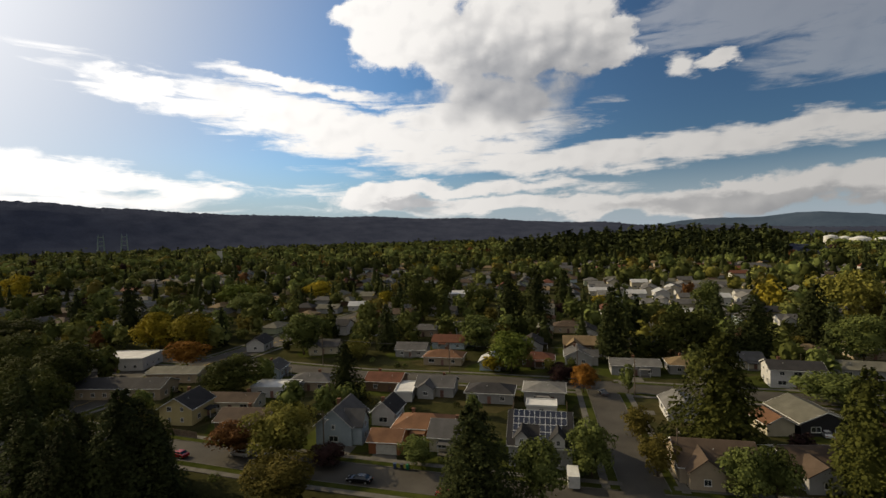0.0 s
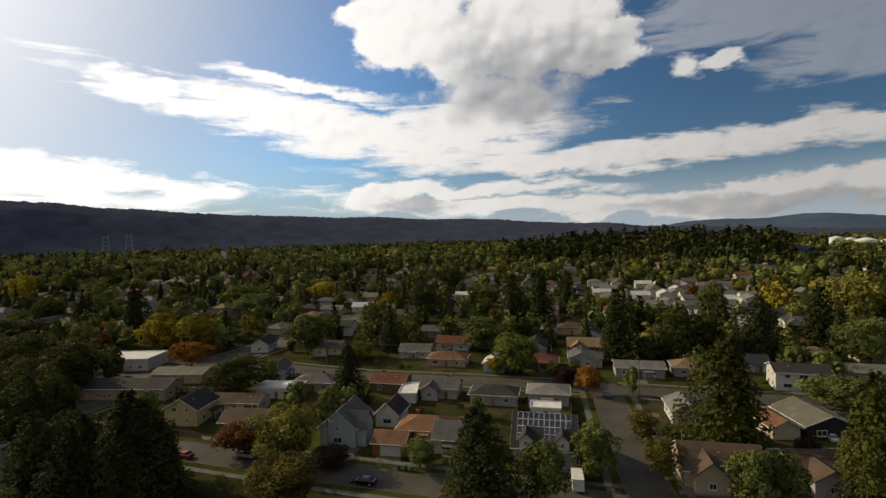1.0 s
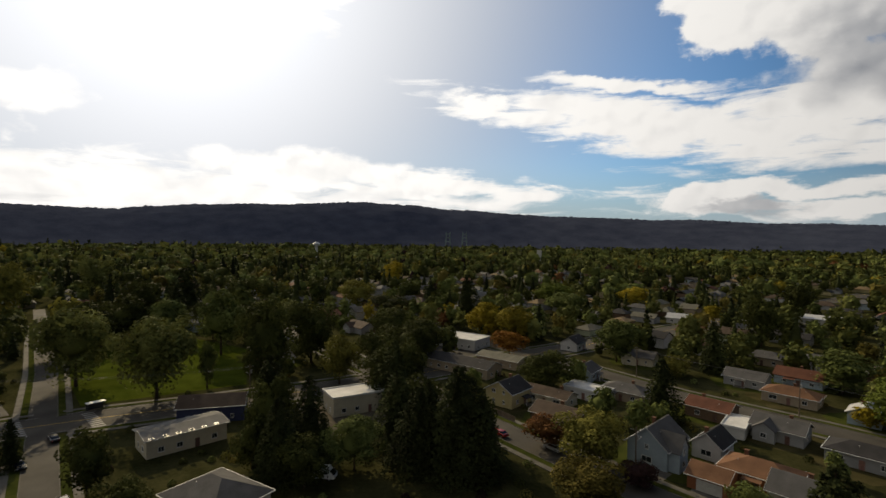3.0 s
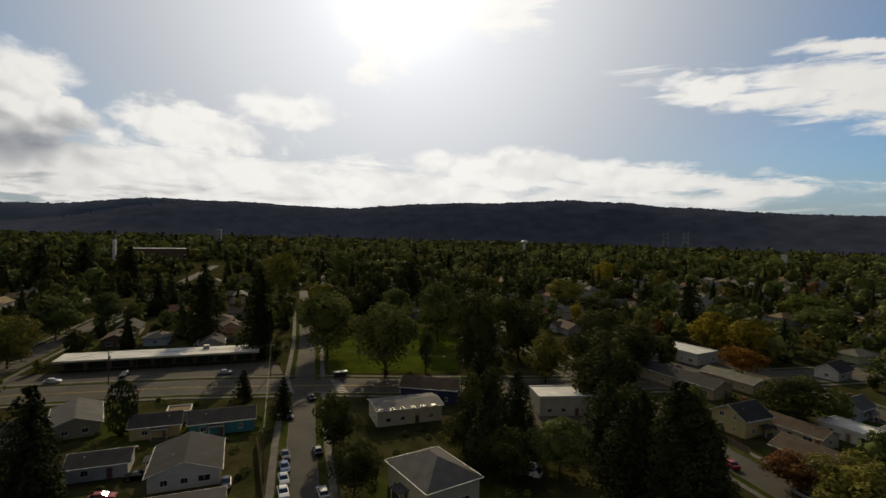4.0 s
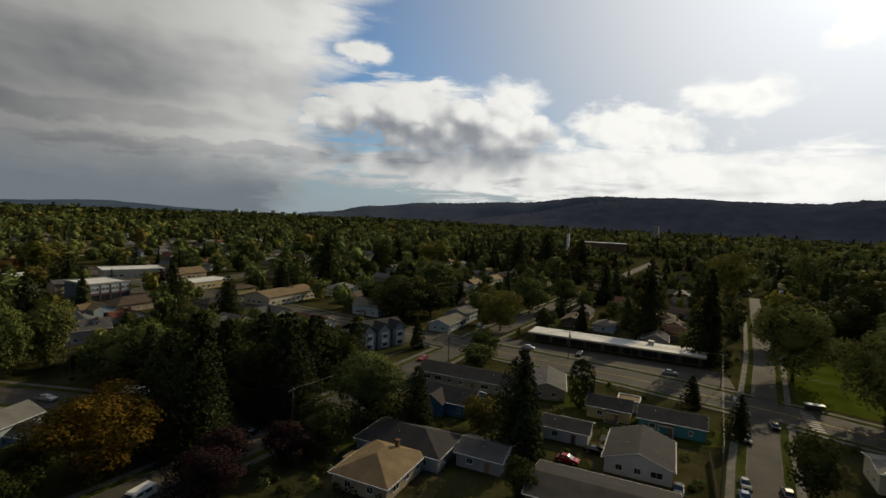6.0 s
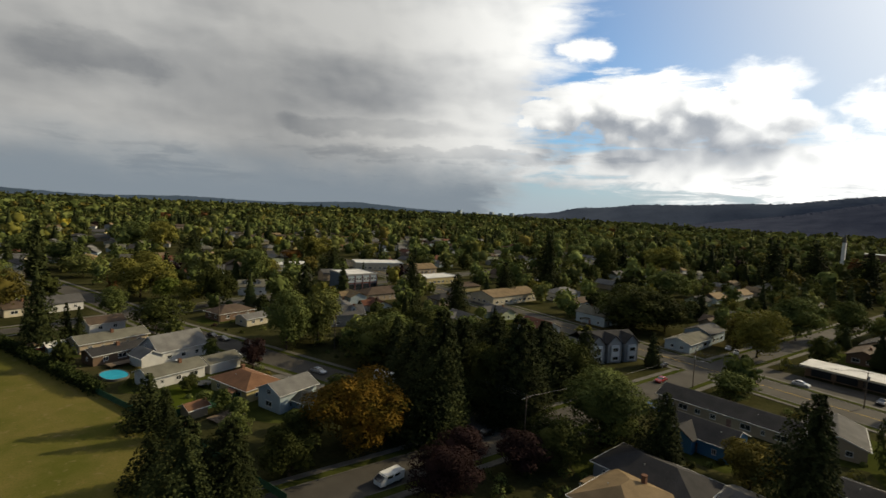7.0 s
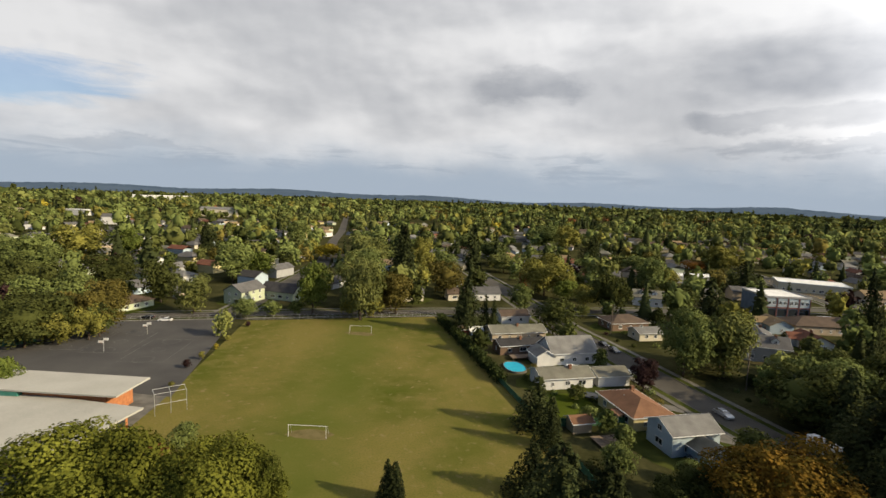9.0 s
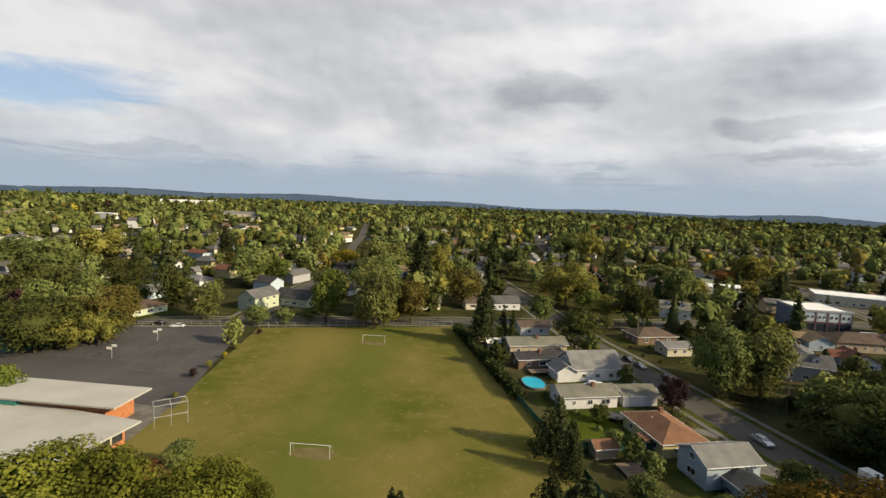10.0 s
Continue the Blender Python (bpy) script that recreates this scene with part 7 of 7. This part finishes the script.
plant("cf", 18.9, -272.3, 34.0, 8.2)
plant("cf", -149.9, -222.7, 25.7, 4.7)
plant("cf", -102.9, -130.1, 16.2, 6.1)
plant("cf", -127.0, -121.6, 16.5, 7.2)
plant("cf", -207.9, -219.4, 20.2, 6.0)
plant("cf", -249.7, -225.1, 34.0, 8.1)
plant("cf", -384.1, -260.3, 25.0, 7.7)
plant("cf", -163.3, -205.2, 17.7, 6.1)
plant("cf", -259.2, -138.9, 14.0, 4.8)
plant("cf", -5.9, -115.9, 6.7, 1.3)
plant("cf", -28.7, -120.5, 8.8, 3.6)
plant("cf", -31.6, -144.8, 11.2, 4.2)
plant("cf", -33.4, -137.0, 10.3, 2.9)
plant("cf", 27.0, -312.2, 32.0, 6.0)
plant("cf", -10.1, -370.4, 29.8, 6.5)
plant("cf", -104.8, -240.6, 20.5, 7.1)
plant("cf", 175.6, -372.8, 23.7, 8.4)
plant("cf", -99.9, -438.4, 21.3, 9.7)
plant("cf", -162.7, -332.4, 17.9, 9.2)
plant("cf", -9.8, -236.4, 13.0, 2.1)
plant("dg", -13.5, 70.1, 11.4, 4.4)
plant("dg", -4.2, 81.9, 11.0, 4.4)
plant("dg", 90.7, 177.5, 16.2, 10.4)
plant("dg", 21.2, 76.5, 9.3, 4.1)
plant("dg", 25.8, 77.3, 9.7, 3.5)
plant("dg", 59.7, 132.7, 8.5, 7.6)
plant("dg", -110.5, 167.6, 16.6, 9.0)
plant("dg", -42.6, 185.9, 13.5, 9.3)
plant("dg", -39.2, 80.9, 5.9, 3.5)
plant("dg", 9.7, 135.3, 8.3, 2.1)
plant("dg", -195.9, 259.0, 14.1, 14.9)
plant("dg", 70.2, 280.2, 18.5, 6.9)
plant("dg", -177.6, 35.0, 14.3, 2.8)
plant("dg", -221.3, 53.9, 25.7, 9.0)
plant("dg", -158.8, -84.5, 7.6, 5.5)
plant("dg", -281.5, -87.3, 16.2, 7.5)
plant("dg", -258.0, -99.5, 17.3, 9.9)
plant("dg", -311.0, -181.8, 15.7, 13.7)
plant("dg", -99.6, 39.6, 10.7, 6.0)
plant("dg", -106.0, -88.6, 15.7, 8.9)
plant("dg", 31.2, -246.7, 23.4, 12.4)
plant("dg", -74.8, -182.9, 19.2, 7.0)
plant("dg", -99.3, -159.9, 14.1, 7.0)
plant("dg", -104.2, -306.9, 19.5, 8.4)
plant("dg", -76.8, -545.6, 21.9, 17.2)
plant("dg", -2.9, -450.5, 16.7, 12.1)
plant("dg", 32.4, -123.8, 5.5, 2.5)
plant("dg", 68.5, -216.4, 7.3, 4.3)
plant("dg", 60.2, -220.7, 5.7, 3.7)
plant("dg", 52.6, -224.9, 5.4, 3.0)
plant("dg", -33.6, -248.3, 12.4, 5.0)
plant("dg", 197.1, -262.5, 22.0, 13.6)
plant("dg", 107.6, -280.8, 19.8, 10.1)
plant("dg", 134.9, -435.2, 22.9, 10.2)
plant("dg", 5.9, -340.4, 13.4, 8.5)
plant("dg", -21.9, -403.0, 16.0, 11.8)
plant("dg", -121.3, -392.3, 11.2, 10.4)
plant("dg", 258.0, -300.7, 16.4, 20.9)
plant("dg", -42.6, -147.3, 4.5, 2.0)
plant("dg", -47.1, -138.1, 5.1, 2.1)
plant("cs", 23.3, 96.6, 25.8, 8.8)
plant("cs", 41.7, 82.1, 23.0, 6.7)
plant("yg", -68.7, 79.2, 12.6, 7.0)
plant("yg", 123.9, 252.3, 26.9, 11.8)
plant("yg", -84.9, 161.8, 8.7, 4.4)
plant("yg", -154.9, 69.0, 16.4, 6.1)
plant("yg", -213.3, -97.7, 18.4, 8.8)
plant("yg", -381.6, -8.5, 33.3, 12.3)
plant("yg", -298.7, 169.0, 20.8, 12.2)
plant("yg", -47.8, -290.9, 21.0, 13.4)
plant("yg", -434.0, -252.0, 23.9, 15.7)
plant("yg", -183.4, -406.8, 20.9, 13.6)
plant("yg", 33.2, -228.3, 7.3, 2.8)
plant("yg", 22.9, -228.0, 10.2, 3.4)
plant("yg", 104.1, -174.6, 9.9, 4.4)
plant("yg", 99.5, -180.5, 11.5, 4.5)
plant("yg", 17.8, -325.4, 25.5, 6.2)
plant("yg", -63.1, -267.7, 10.9, 5.0)
plant("yg", -113.2, -315.2, 14.4, 7.6)
plant("yg", 222.5, -317.8, 23.8, 14.5)
plant("yg", -89.3, -509.8, 25.3, 12.4)
plant("rd", -80.1, 79.1, 7.9, 4.5)
plant("bg", -25.5, 152.9, 15.4, 7.1)
plant("bg", -227.4, 292.9, 17.9, 15.2)
plant("bg", -56.6, -281.5, 11.0, 5.7)
plant("bg", 46.8, -227.6, 22.6, 6.1)
plant("bg", 102.6, -301.0, 15.3, 8.8)
plant("bg", 200.9, -328.3, 21.0, 9.5)
plant("bg", 84.7, -138.6, 9.8, 3.9)
plant("ye", -31.6, 152.0, 5.8, 3.1)
plant("ye", -175.9, 164.2, 17.7, 10.5)
plant("ye", -190.4, 340.0, 14.1, 11.1)
plant("ye", -121.0, 299.6, 11.3, 5.2)
plant("ye", 16.8, 308.2, 7.1, 5.8)
plant("ye", -420.5, 289.9, 24.9, 11.3)
plant("ye", 92.3, -380.6, 11.8, 9.4)
plant("or", -143.6, 141.5, 11.5, 7.0)
plant("or", -3.0, 133.4, 9.1, 3.8)
plant("or", -164.8, -410.1, 9.6, 8.6)
plant("yo", -161.1, 166.1, 18.8, 9.1)
plant("pl", -9.2, 143.6, 6.3, 4.4)
plant("pl", -57.4, 77.7, 5.1, 3.6)
plant("pl", 37.8, 96.5, 5.8, 2.6)
plant("pl", -66.6, -91.2, 9.3, 5.8)
plant("pl", -83.9, -89.8, 8.1, 5.1)
plant("pl", -60.4, -170.3, 9.5, 3.0)
plant("pl", 131.8, -185.3, 16.3, 3.2)
plant("ol", -176.5, 20.5, 27.0, 11.0)
plant("ol", -206.0, 4.5, 27.0, 11.5)
plant("ol", -468.3, 45.0, 34.0, 13.3)
plant("ol", -246.0, 87.8, 19.4, 11.5)
plant("ol", -85.9, -184.3, 19.3, 6.1)
plant("ol", -29.7, -360.7, 13.6, 9.5)
plant("ol", 27.0, -223.4, 26.3, 8.6)
plant("ol", 89.7, -218.5, 15.9, 6.4)
plant("ol", -87.9, -191.7, 18.4, 9.1)
plant("ol", 60.4, -365.8, 22.2, 13.1)
plant("co", -144.1, -48.5, 12.4, 2.4)
plant("au", -61.5, -113.5, 15.8, 9.4)
plant("mp", 34.6, -102.2, 15.1, 9.1)
plant("mp", 26.7, -102.7, 14.8, 5.7)
plant("mp", 15.9, -103.9, 14.7, 7.3)
plant("mp", 9.8, -105.1, 11.3, 3.5)

# dense groups close to the camera
for kind, x, y, h, r in (("cf", -80.5, 58, 16.5, 5.5), ("cf", -90, 49, 18, 6), ("dk", -104, 60, 15, 7), ("dk", -90, 66, 14, 5), ("cf", -112, 36, 18, 5), ("cf", -124, 32, 21, 6), ("dk", -114, 24, 11, 4),
                         ("cf", -86, -128, 19, 8.2), ("cf", -96, -122, 21, 8.8), ("dk", -104, -116, 15, 6), ("cf", -110, -125, 20, 8.5), ("cf", -120, -117, 19, 8), ("dk", -128, -113, 14, 6), ("dk", -118, -134, 16, 7), ("dk", -104, -138, 15, 7), ("cf", -92, -146, 17, 5),
                         ("dk", -108, -152, 13, 7), ("dg", -122, -150, 13, 6), ("dk", -133, -128, 14, 6), ("cf", -137, -116, 16, 5), ("dg", -98, -168, 12, 6), ("dk", -112, -178, 12, 6), ("dg", -126, -172, 12, 6), ("dk", -84, -112, 13, 5.5), ("pl", -74, -96, 9, 4.5), ("dk", -70, -116, 11, 5),
                         ("dk", -50, -120, 5, 3), ("dg", -56, -128, 4, 2.2), ("dk", -70, -133, 8, 4.5), ("dk", -90, -88, 10, 5), ("dg", -112, -92, 12, 6), ("br", -118, -66, 8, 3.5), ("dk", -96, -48, 7, 3), ("cf", -112, -88, 13, 4)):
    plant(kind, x, y, h, r)

for kind, x, y, h, r in (("pl", 57.7, -164, 2.3, 1.1), ("pl", 61.7, -205.4, 2.0, 0.9), ("yg", 57.7, -170.9, 2.4, 0.8), ("yo", 58.5, -179.6, 2.2, 0.7), ("yg", 59.6, -188.3, 2.0, 0.7), ("yg", 53.2, -151, 1.6, 0.6), ("rd", 36, -121, 3.0, 2.2), ("rd", 30, -119, 2.6, 2.0)):
    plant(kind, x, y, h, r)

# grove beside the court
for kind, x, y, h, r in (("dk", 107, -176, 16, 6.5), ("dk", 121, -178, 15, 6.5), ("br", 114, -188, 14, 5.5), ("dg", 99, -184, 11, 4.5), ("dg", 131, -192, 16, 7), ("dk", 143, -196, 18, 7.5), ("dg", 126, -204, 17, 7), ("dk", 142, -214, 19, 8), ("dk", 158, -214, 20, 8), ("dg", 160, -198, 17, 7)):
    plant(kind, x, y, h, r)

# dark trees behind the park lawn and in the yards near the camera
for kind, x, y, h, r in (("dk", -262, 14, 19, 9), ("dk", -272, 30, 21, 10), ("dg", -268, 46, 18, 9), ("dk", -285, 20, 20, 9), ("dk", -256, 62, 19, 9), ("cf", -280, 52, 27, 7), ("dk", -240, 72, 18, 9), ("dg", -252, 4, 16, 8),
                         ("dk", -48, -111, 9, 4.5), ("dk", -54, -121, 8, 4.2), ("dg", -44, -128, 6, 3), ("cf", -126, 70, 19, 6), ("dk", -136, 80, 17, 7), ("cf", -104, 54, 18, 6), ("dk", -152, 84, 17, 8), ("cf", -108, -76, 15, 5)):
    plant(kind, x, y, h, r)

# ---- fill: yard trees, far houses, far woods ----
MID = (-18.0, -35.0)


def blocked(x, y, r, trees=True):
    if on_road(x, y, r * 0.5 + 3.5) or inside(x, y, FIELD) or inside(x, y, COURT) or inside(x, y, PARK) or inside(x, y, MALL_LOT) or inside(x, y, SCHOOL):
        return True
    if any((x - hx) ** 2 + (y - hy) ** 2 < (hr * 0.8 + r) ** 2 for hx, hy, hr in HOUSES):
        return True
    return trees and any((x - tx) ** 2 + (y - ty) ** 2 < (0.6 * (tr + r)) ** 2 for tx, ty, tr in TREES)


rng = random.Random(77)
count = 0
while count < 60:
    a, r = rng.uniform(radians(50), radians(330)), rng.uniform(110, 300)
    x, y = MID[0] + r * math.cos(a), MID[1] + r * math.sin(a)
    h = rng.uniform(3.0, 7.0)
    if blocked(x, y, h * 0.4):
        continue
    plant(rng.choice(("dg", "dk", "ol", "br", "yg", "dg", "cf")), round(x, 1), round(y, 1), h, h * rng.uniform(0.3, 0.45), far=0)
    count += 1

# houses of the blocks farther out
count = 0
far_walls, far_roofs = {}, {}
for i in range(-24, 25):
    for j in range(-26, 27):
        x, y = MID[0] + i * 19 + rng.uniform(-3, 3), MID[1] + j * 31 + (j % 2) * 5 + rng.uniform(-3, 3)
        d = math.hypot(x - MID[0], y - MID[1])
        ang = math.degrees(math.atan2(y - MID[1], x - MID[0])) % 360
        if d < 150 or d > 760 or not 45 < ang < 335 or rng.random() < 0.34 or blocked(x, y, 6):
            continue
        w, dd, h = rng.uniform(10, 15), rng.uniform(7.5, 10), rng.choice((3.0, 3.1, 3.2, 4.6))
        wall = rng.choice(("white", "white", "cream", "grey", "tan", "paleblue", "yellow", "green") if y < -60 else ("white", "grey", "tan", "brown", "grey", "paleblue", "yellow", "green"))
        roof = rng.choice(("grey", "dark", "brown", "lightgrey", "greygreen", "grey", "tan", "redbrown"))
        rot = rng.choice((0, 90)) + (-16 if y < -180 and x > -120 else 0)
        if d < 330:
            house(round(x, 1), round(y, 1), rot, w, dd, h, rng.choice("gghx"), wall, roof, f"{wall} house with a {roof} roof among trees".replace("paleblue", "pale blue").replace("lightgrey", "light grey").replace("greygreen", "grey-green").replace("redbrown", "red-brown"), windows=d < 260, chimney=d < 260)
        else:
            m = pose(x, y, 0, 0, 0, rot)
            far_walls.setdefault(wall, Soup()).box(-w / 2, -dd / 2, -0.2, w / 2, dd / 2, h, m)
            s, _ = (gable_roof if rng.random() < 0.6 else hip_roof)(w, dd, h, dd * 0.26, 0.5)
            far_roofs.setdefault(roof, Soup()).add([m @ Vector(p) for p in s.v], s.f)
            HOUSES.append((x, y, 7))
for k, s in far_walls.items():
    tagged(new("distant_houses", s.mesh("distant_houses", WALLS[k])), "walls of distant houses among the trees", "houses", kind="stuff")
for k, s in far_roofs.items():
    tagged(new("distant_roofs", s.mesh("distant_roofs", ROOFS[k])), "shingle roofs of distant houses", "roofs", kind="stuff")


def woods(name, r0, r1, spacing, n, size, mix, seed, hs=(8, 16), avoid=True, detail=1, arc=(45, 330), hill=None, broad=1.0):
    """Many trees in a ring, one mesh for each kind; the crowns are clumps of leaves as on the near trees."""
    rng = np.random.default_rng(seed)
    cells = {}
    for kind, share in mix:
        cells[kind] = []
    kinds, shares = [k for k, _ in mix], np.array([s for _, s in mix], float)
    total = int((r1 * r1 - r0 * r0) * math.pi * (arc[1] - arc[0]) / 360 / spacing ** 2)
    rr = np.sqrt(rng.uniform(r0 * r0, r1 * r1, total))
    aa = np.radians(rng.uniform(*arc, total))
    xs, ys = MID[0] + rr * np.cos(aa), MID[1] + rr * np.sin(aa)
    for x, y in zip(xs, ys):
        # groves: the mix drifts from place to place
        g = noise.noise((x / 160, y / 160, seed))
        if g < -0.36 or (inside(x, y, CLUSTER) and rng.random() < 0.75) or (avoid and blocked(x, y, 4.0 if r0 < 200 else 2.8 if r0 < 400 else 4.5, trees=avoid and r0 < 320)):
            continue
        p = shares * np.array([1 + (1.6 * g if FORM[k] != "broad" else -1.2 * g) for k in kinds])
        k = kinds[int(np.searchsorted(np.cumsum(np.maximum(p, 0.02)) / np.maximum(p, 0.02).sum(), rng.random()))]
        cells[k].append((x, y))
    for k, pts in cells.items():
        if not pts:
            continue
        pts = np.array(pts)
        m = len(pts)
        fir = FORM[k] != "broad"
        h = rng.uniform(*hs, m) * (1.3 if fir else 1.0) * np.where(rng.random(m) < 0.12, 1.4, 1.0)
        rad = h * (rng.uniform(0.20, 0.28, m) if fir else rng.uniform(0.36, 0.52, m) * broad)
        T = [(fir_leaves(seed + v, n, 1.1, 9) if fir else broad_leaves(seed + v, n)) for v in range(4)]
        C = [core(seed + 50 + v, detail, fir) for v in range(4)]
        shrink = np.full(3, 1.0 if fir else 0.70 if r0 < 420 else 0.84)
        C = [((v - [0, 0, 0.55 * (not fir)]) * shrink + [0, 0, 0.55 * (not fir)], f) for v, f in C]
        cs, nr, sz, cv, cf, tc, tv = [], [], [], [], [], [], []
        tone = np.clip(rng.normal(0.48, 0.22, m), 0, 1)
        count = 0
        for i in range(m):
            c, q, _ = T[i % 4]
            w = rng.uniform(0, 6.283)
            ca, sa = math.cos(w), math.sin(w)
            rot = np.array([[ca, -sa, 0], [sa, ca, 0], [0, 0, 1]])
            lift = 1.0 if fir else 1.12
            c2 = (c @ rot.T) * [2 * rad[i], 2 * rad[i], h[i] * lift] + [pts[i, 0], pts[i, 1], (hill(pts[i, 0], pts[i, 1]) if hill else 0) - (0 if fir else h[i] * 0.12)]
            cs.append(c2)
            k0, k1 = C[i % 4]
            cv.append((k0 @ rot.T) * [2 * rad[i], 2 * rad[i], h[i] * lift] + [pts[i, 0], pts[i, 1], (hill(pts[i, 0], pts[i, 1]) if hill else 0) - (0 if fir else h[i] * 0.12)])
            cf.append(k1 + count)
            count += len(k0)
            tc.append(np.full(len(c), tone[i]))
            tv.append(np.full(len(k0), tone[i]))
            nr.append(q @ rot.T)
            sz.append(rng.uniform(0.6, 1.3, len(c)) * size * rad[i] * (1.25 if fir else 1.0))
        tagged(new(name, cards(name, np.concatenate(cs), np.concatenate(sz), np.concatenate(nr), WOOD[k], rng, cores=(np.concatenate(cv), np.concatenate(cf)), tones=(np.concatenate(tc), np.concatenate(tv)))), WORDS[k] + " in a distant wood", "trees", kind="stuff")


NEARMIX = [("dk", 2.2), ("dg", 4), ("ol", 3), ("yg", 0.6), ("br", 0.4), ("cf", 1.6), ("yo", 0.05), ("rd", 0.05), ("pl", 0.12)]
DARKMIX = [("dk", 3.4), ("dg", 3), ("ol", 2.4), ("yg", 0.5), ("br", 0.5), ("cf", 2.6), ("yo", 0.10), ("rd", 0.06), ("pl", 0.15)]
woods("garden_trees", 145, 215, 11.6, 420, 0.155, DARKMIX, 30, (4, 11), detail=2, arc=(45, 205))
woods("garden_trees", 145, 215, 12.6, 420, 0.155, NEARMIX, 36, (4, 10), detail=2, arc=(205, 330))
woods("woodland", 215, 420, 12.8, 150, 0.215, DARKMIX, 31, (7, 14), detail=2, arc=(45, 205))
woods("woodland", 215, 420, 14.4, 150, 0.215, NEARMIX, 37, (7, 14), detail=2, arc=(205, 330))
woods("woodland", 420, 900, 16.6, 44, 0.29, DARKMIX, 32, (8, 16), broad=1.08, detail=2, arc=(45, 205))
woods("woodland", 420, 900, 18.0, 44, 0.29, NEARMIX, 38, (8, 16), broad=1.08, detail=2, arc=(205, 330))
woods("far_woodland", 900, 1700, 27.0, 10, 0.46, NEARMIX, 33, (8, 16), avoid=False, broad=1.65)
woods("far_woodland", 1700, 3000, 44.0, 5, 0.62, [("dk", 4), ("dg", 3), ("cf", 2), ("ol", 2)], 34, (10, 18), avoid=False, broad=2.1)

# shrubs in the yards
rg = np.random.default_rng(8)
for kind, num in (("dg", 150), ("dk", 170), ("br", 60), ("pl", 40), ("yg", 50)):
    cs, nr, sz = [], [], []
    while num:
        a, r = rg.uniform(radians(50), radians(330)), rg.uniform(70, 210)
        x, y = MID[0] + r * math.cos(a), MID[1] + r * math.sin(a)
        if blocked(x, y, 0.3, trees=False) or on_road(x, y, 4.2):
            continue
        q = rg.uniform(0.7, 1.7)
        d = unit(70, rg)
        d[:, 2] = np.abs(d[:, 2])
        cs.append(d * [q, q, q * 1.1] * rg.uniform(0.7, 1.05, (70, 1)) + [x, y, 0.1])
        nr.append(d)
        sz.append(rg.uniform(0.15, 0.32, 70))
        num -= 1
    tagged(new("shrubs", cards("shrubs", np.concatenate(cs), np.concatenate(sz), np.concatenate(nr), LEAF[kind], rg)), "low garden shrubs round the houses", "shrubs", kind="stuff")


def rise(x, y):
    a, r = math.degrees(math.atan2(y, x)), math.hypot(x, y)
    return 22 * max(0, math.sin((a - 64) / 31 * math.pi)) ** 0.5 * max(0, min(1, (r - 780) / 150))


woods("fir_wood", 800, 1130, 12.0, 18, 0.55, [("cf", 5), ("dk", 1.5)], 35, (14, 20), avoid=False, arc=(68, 95), hill=rise)
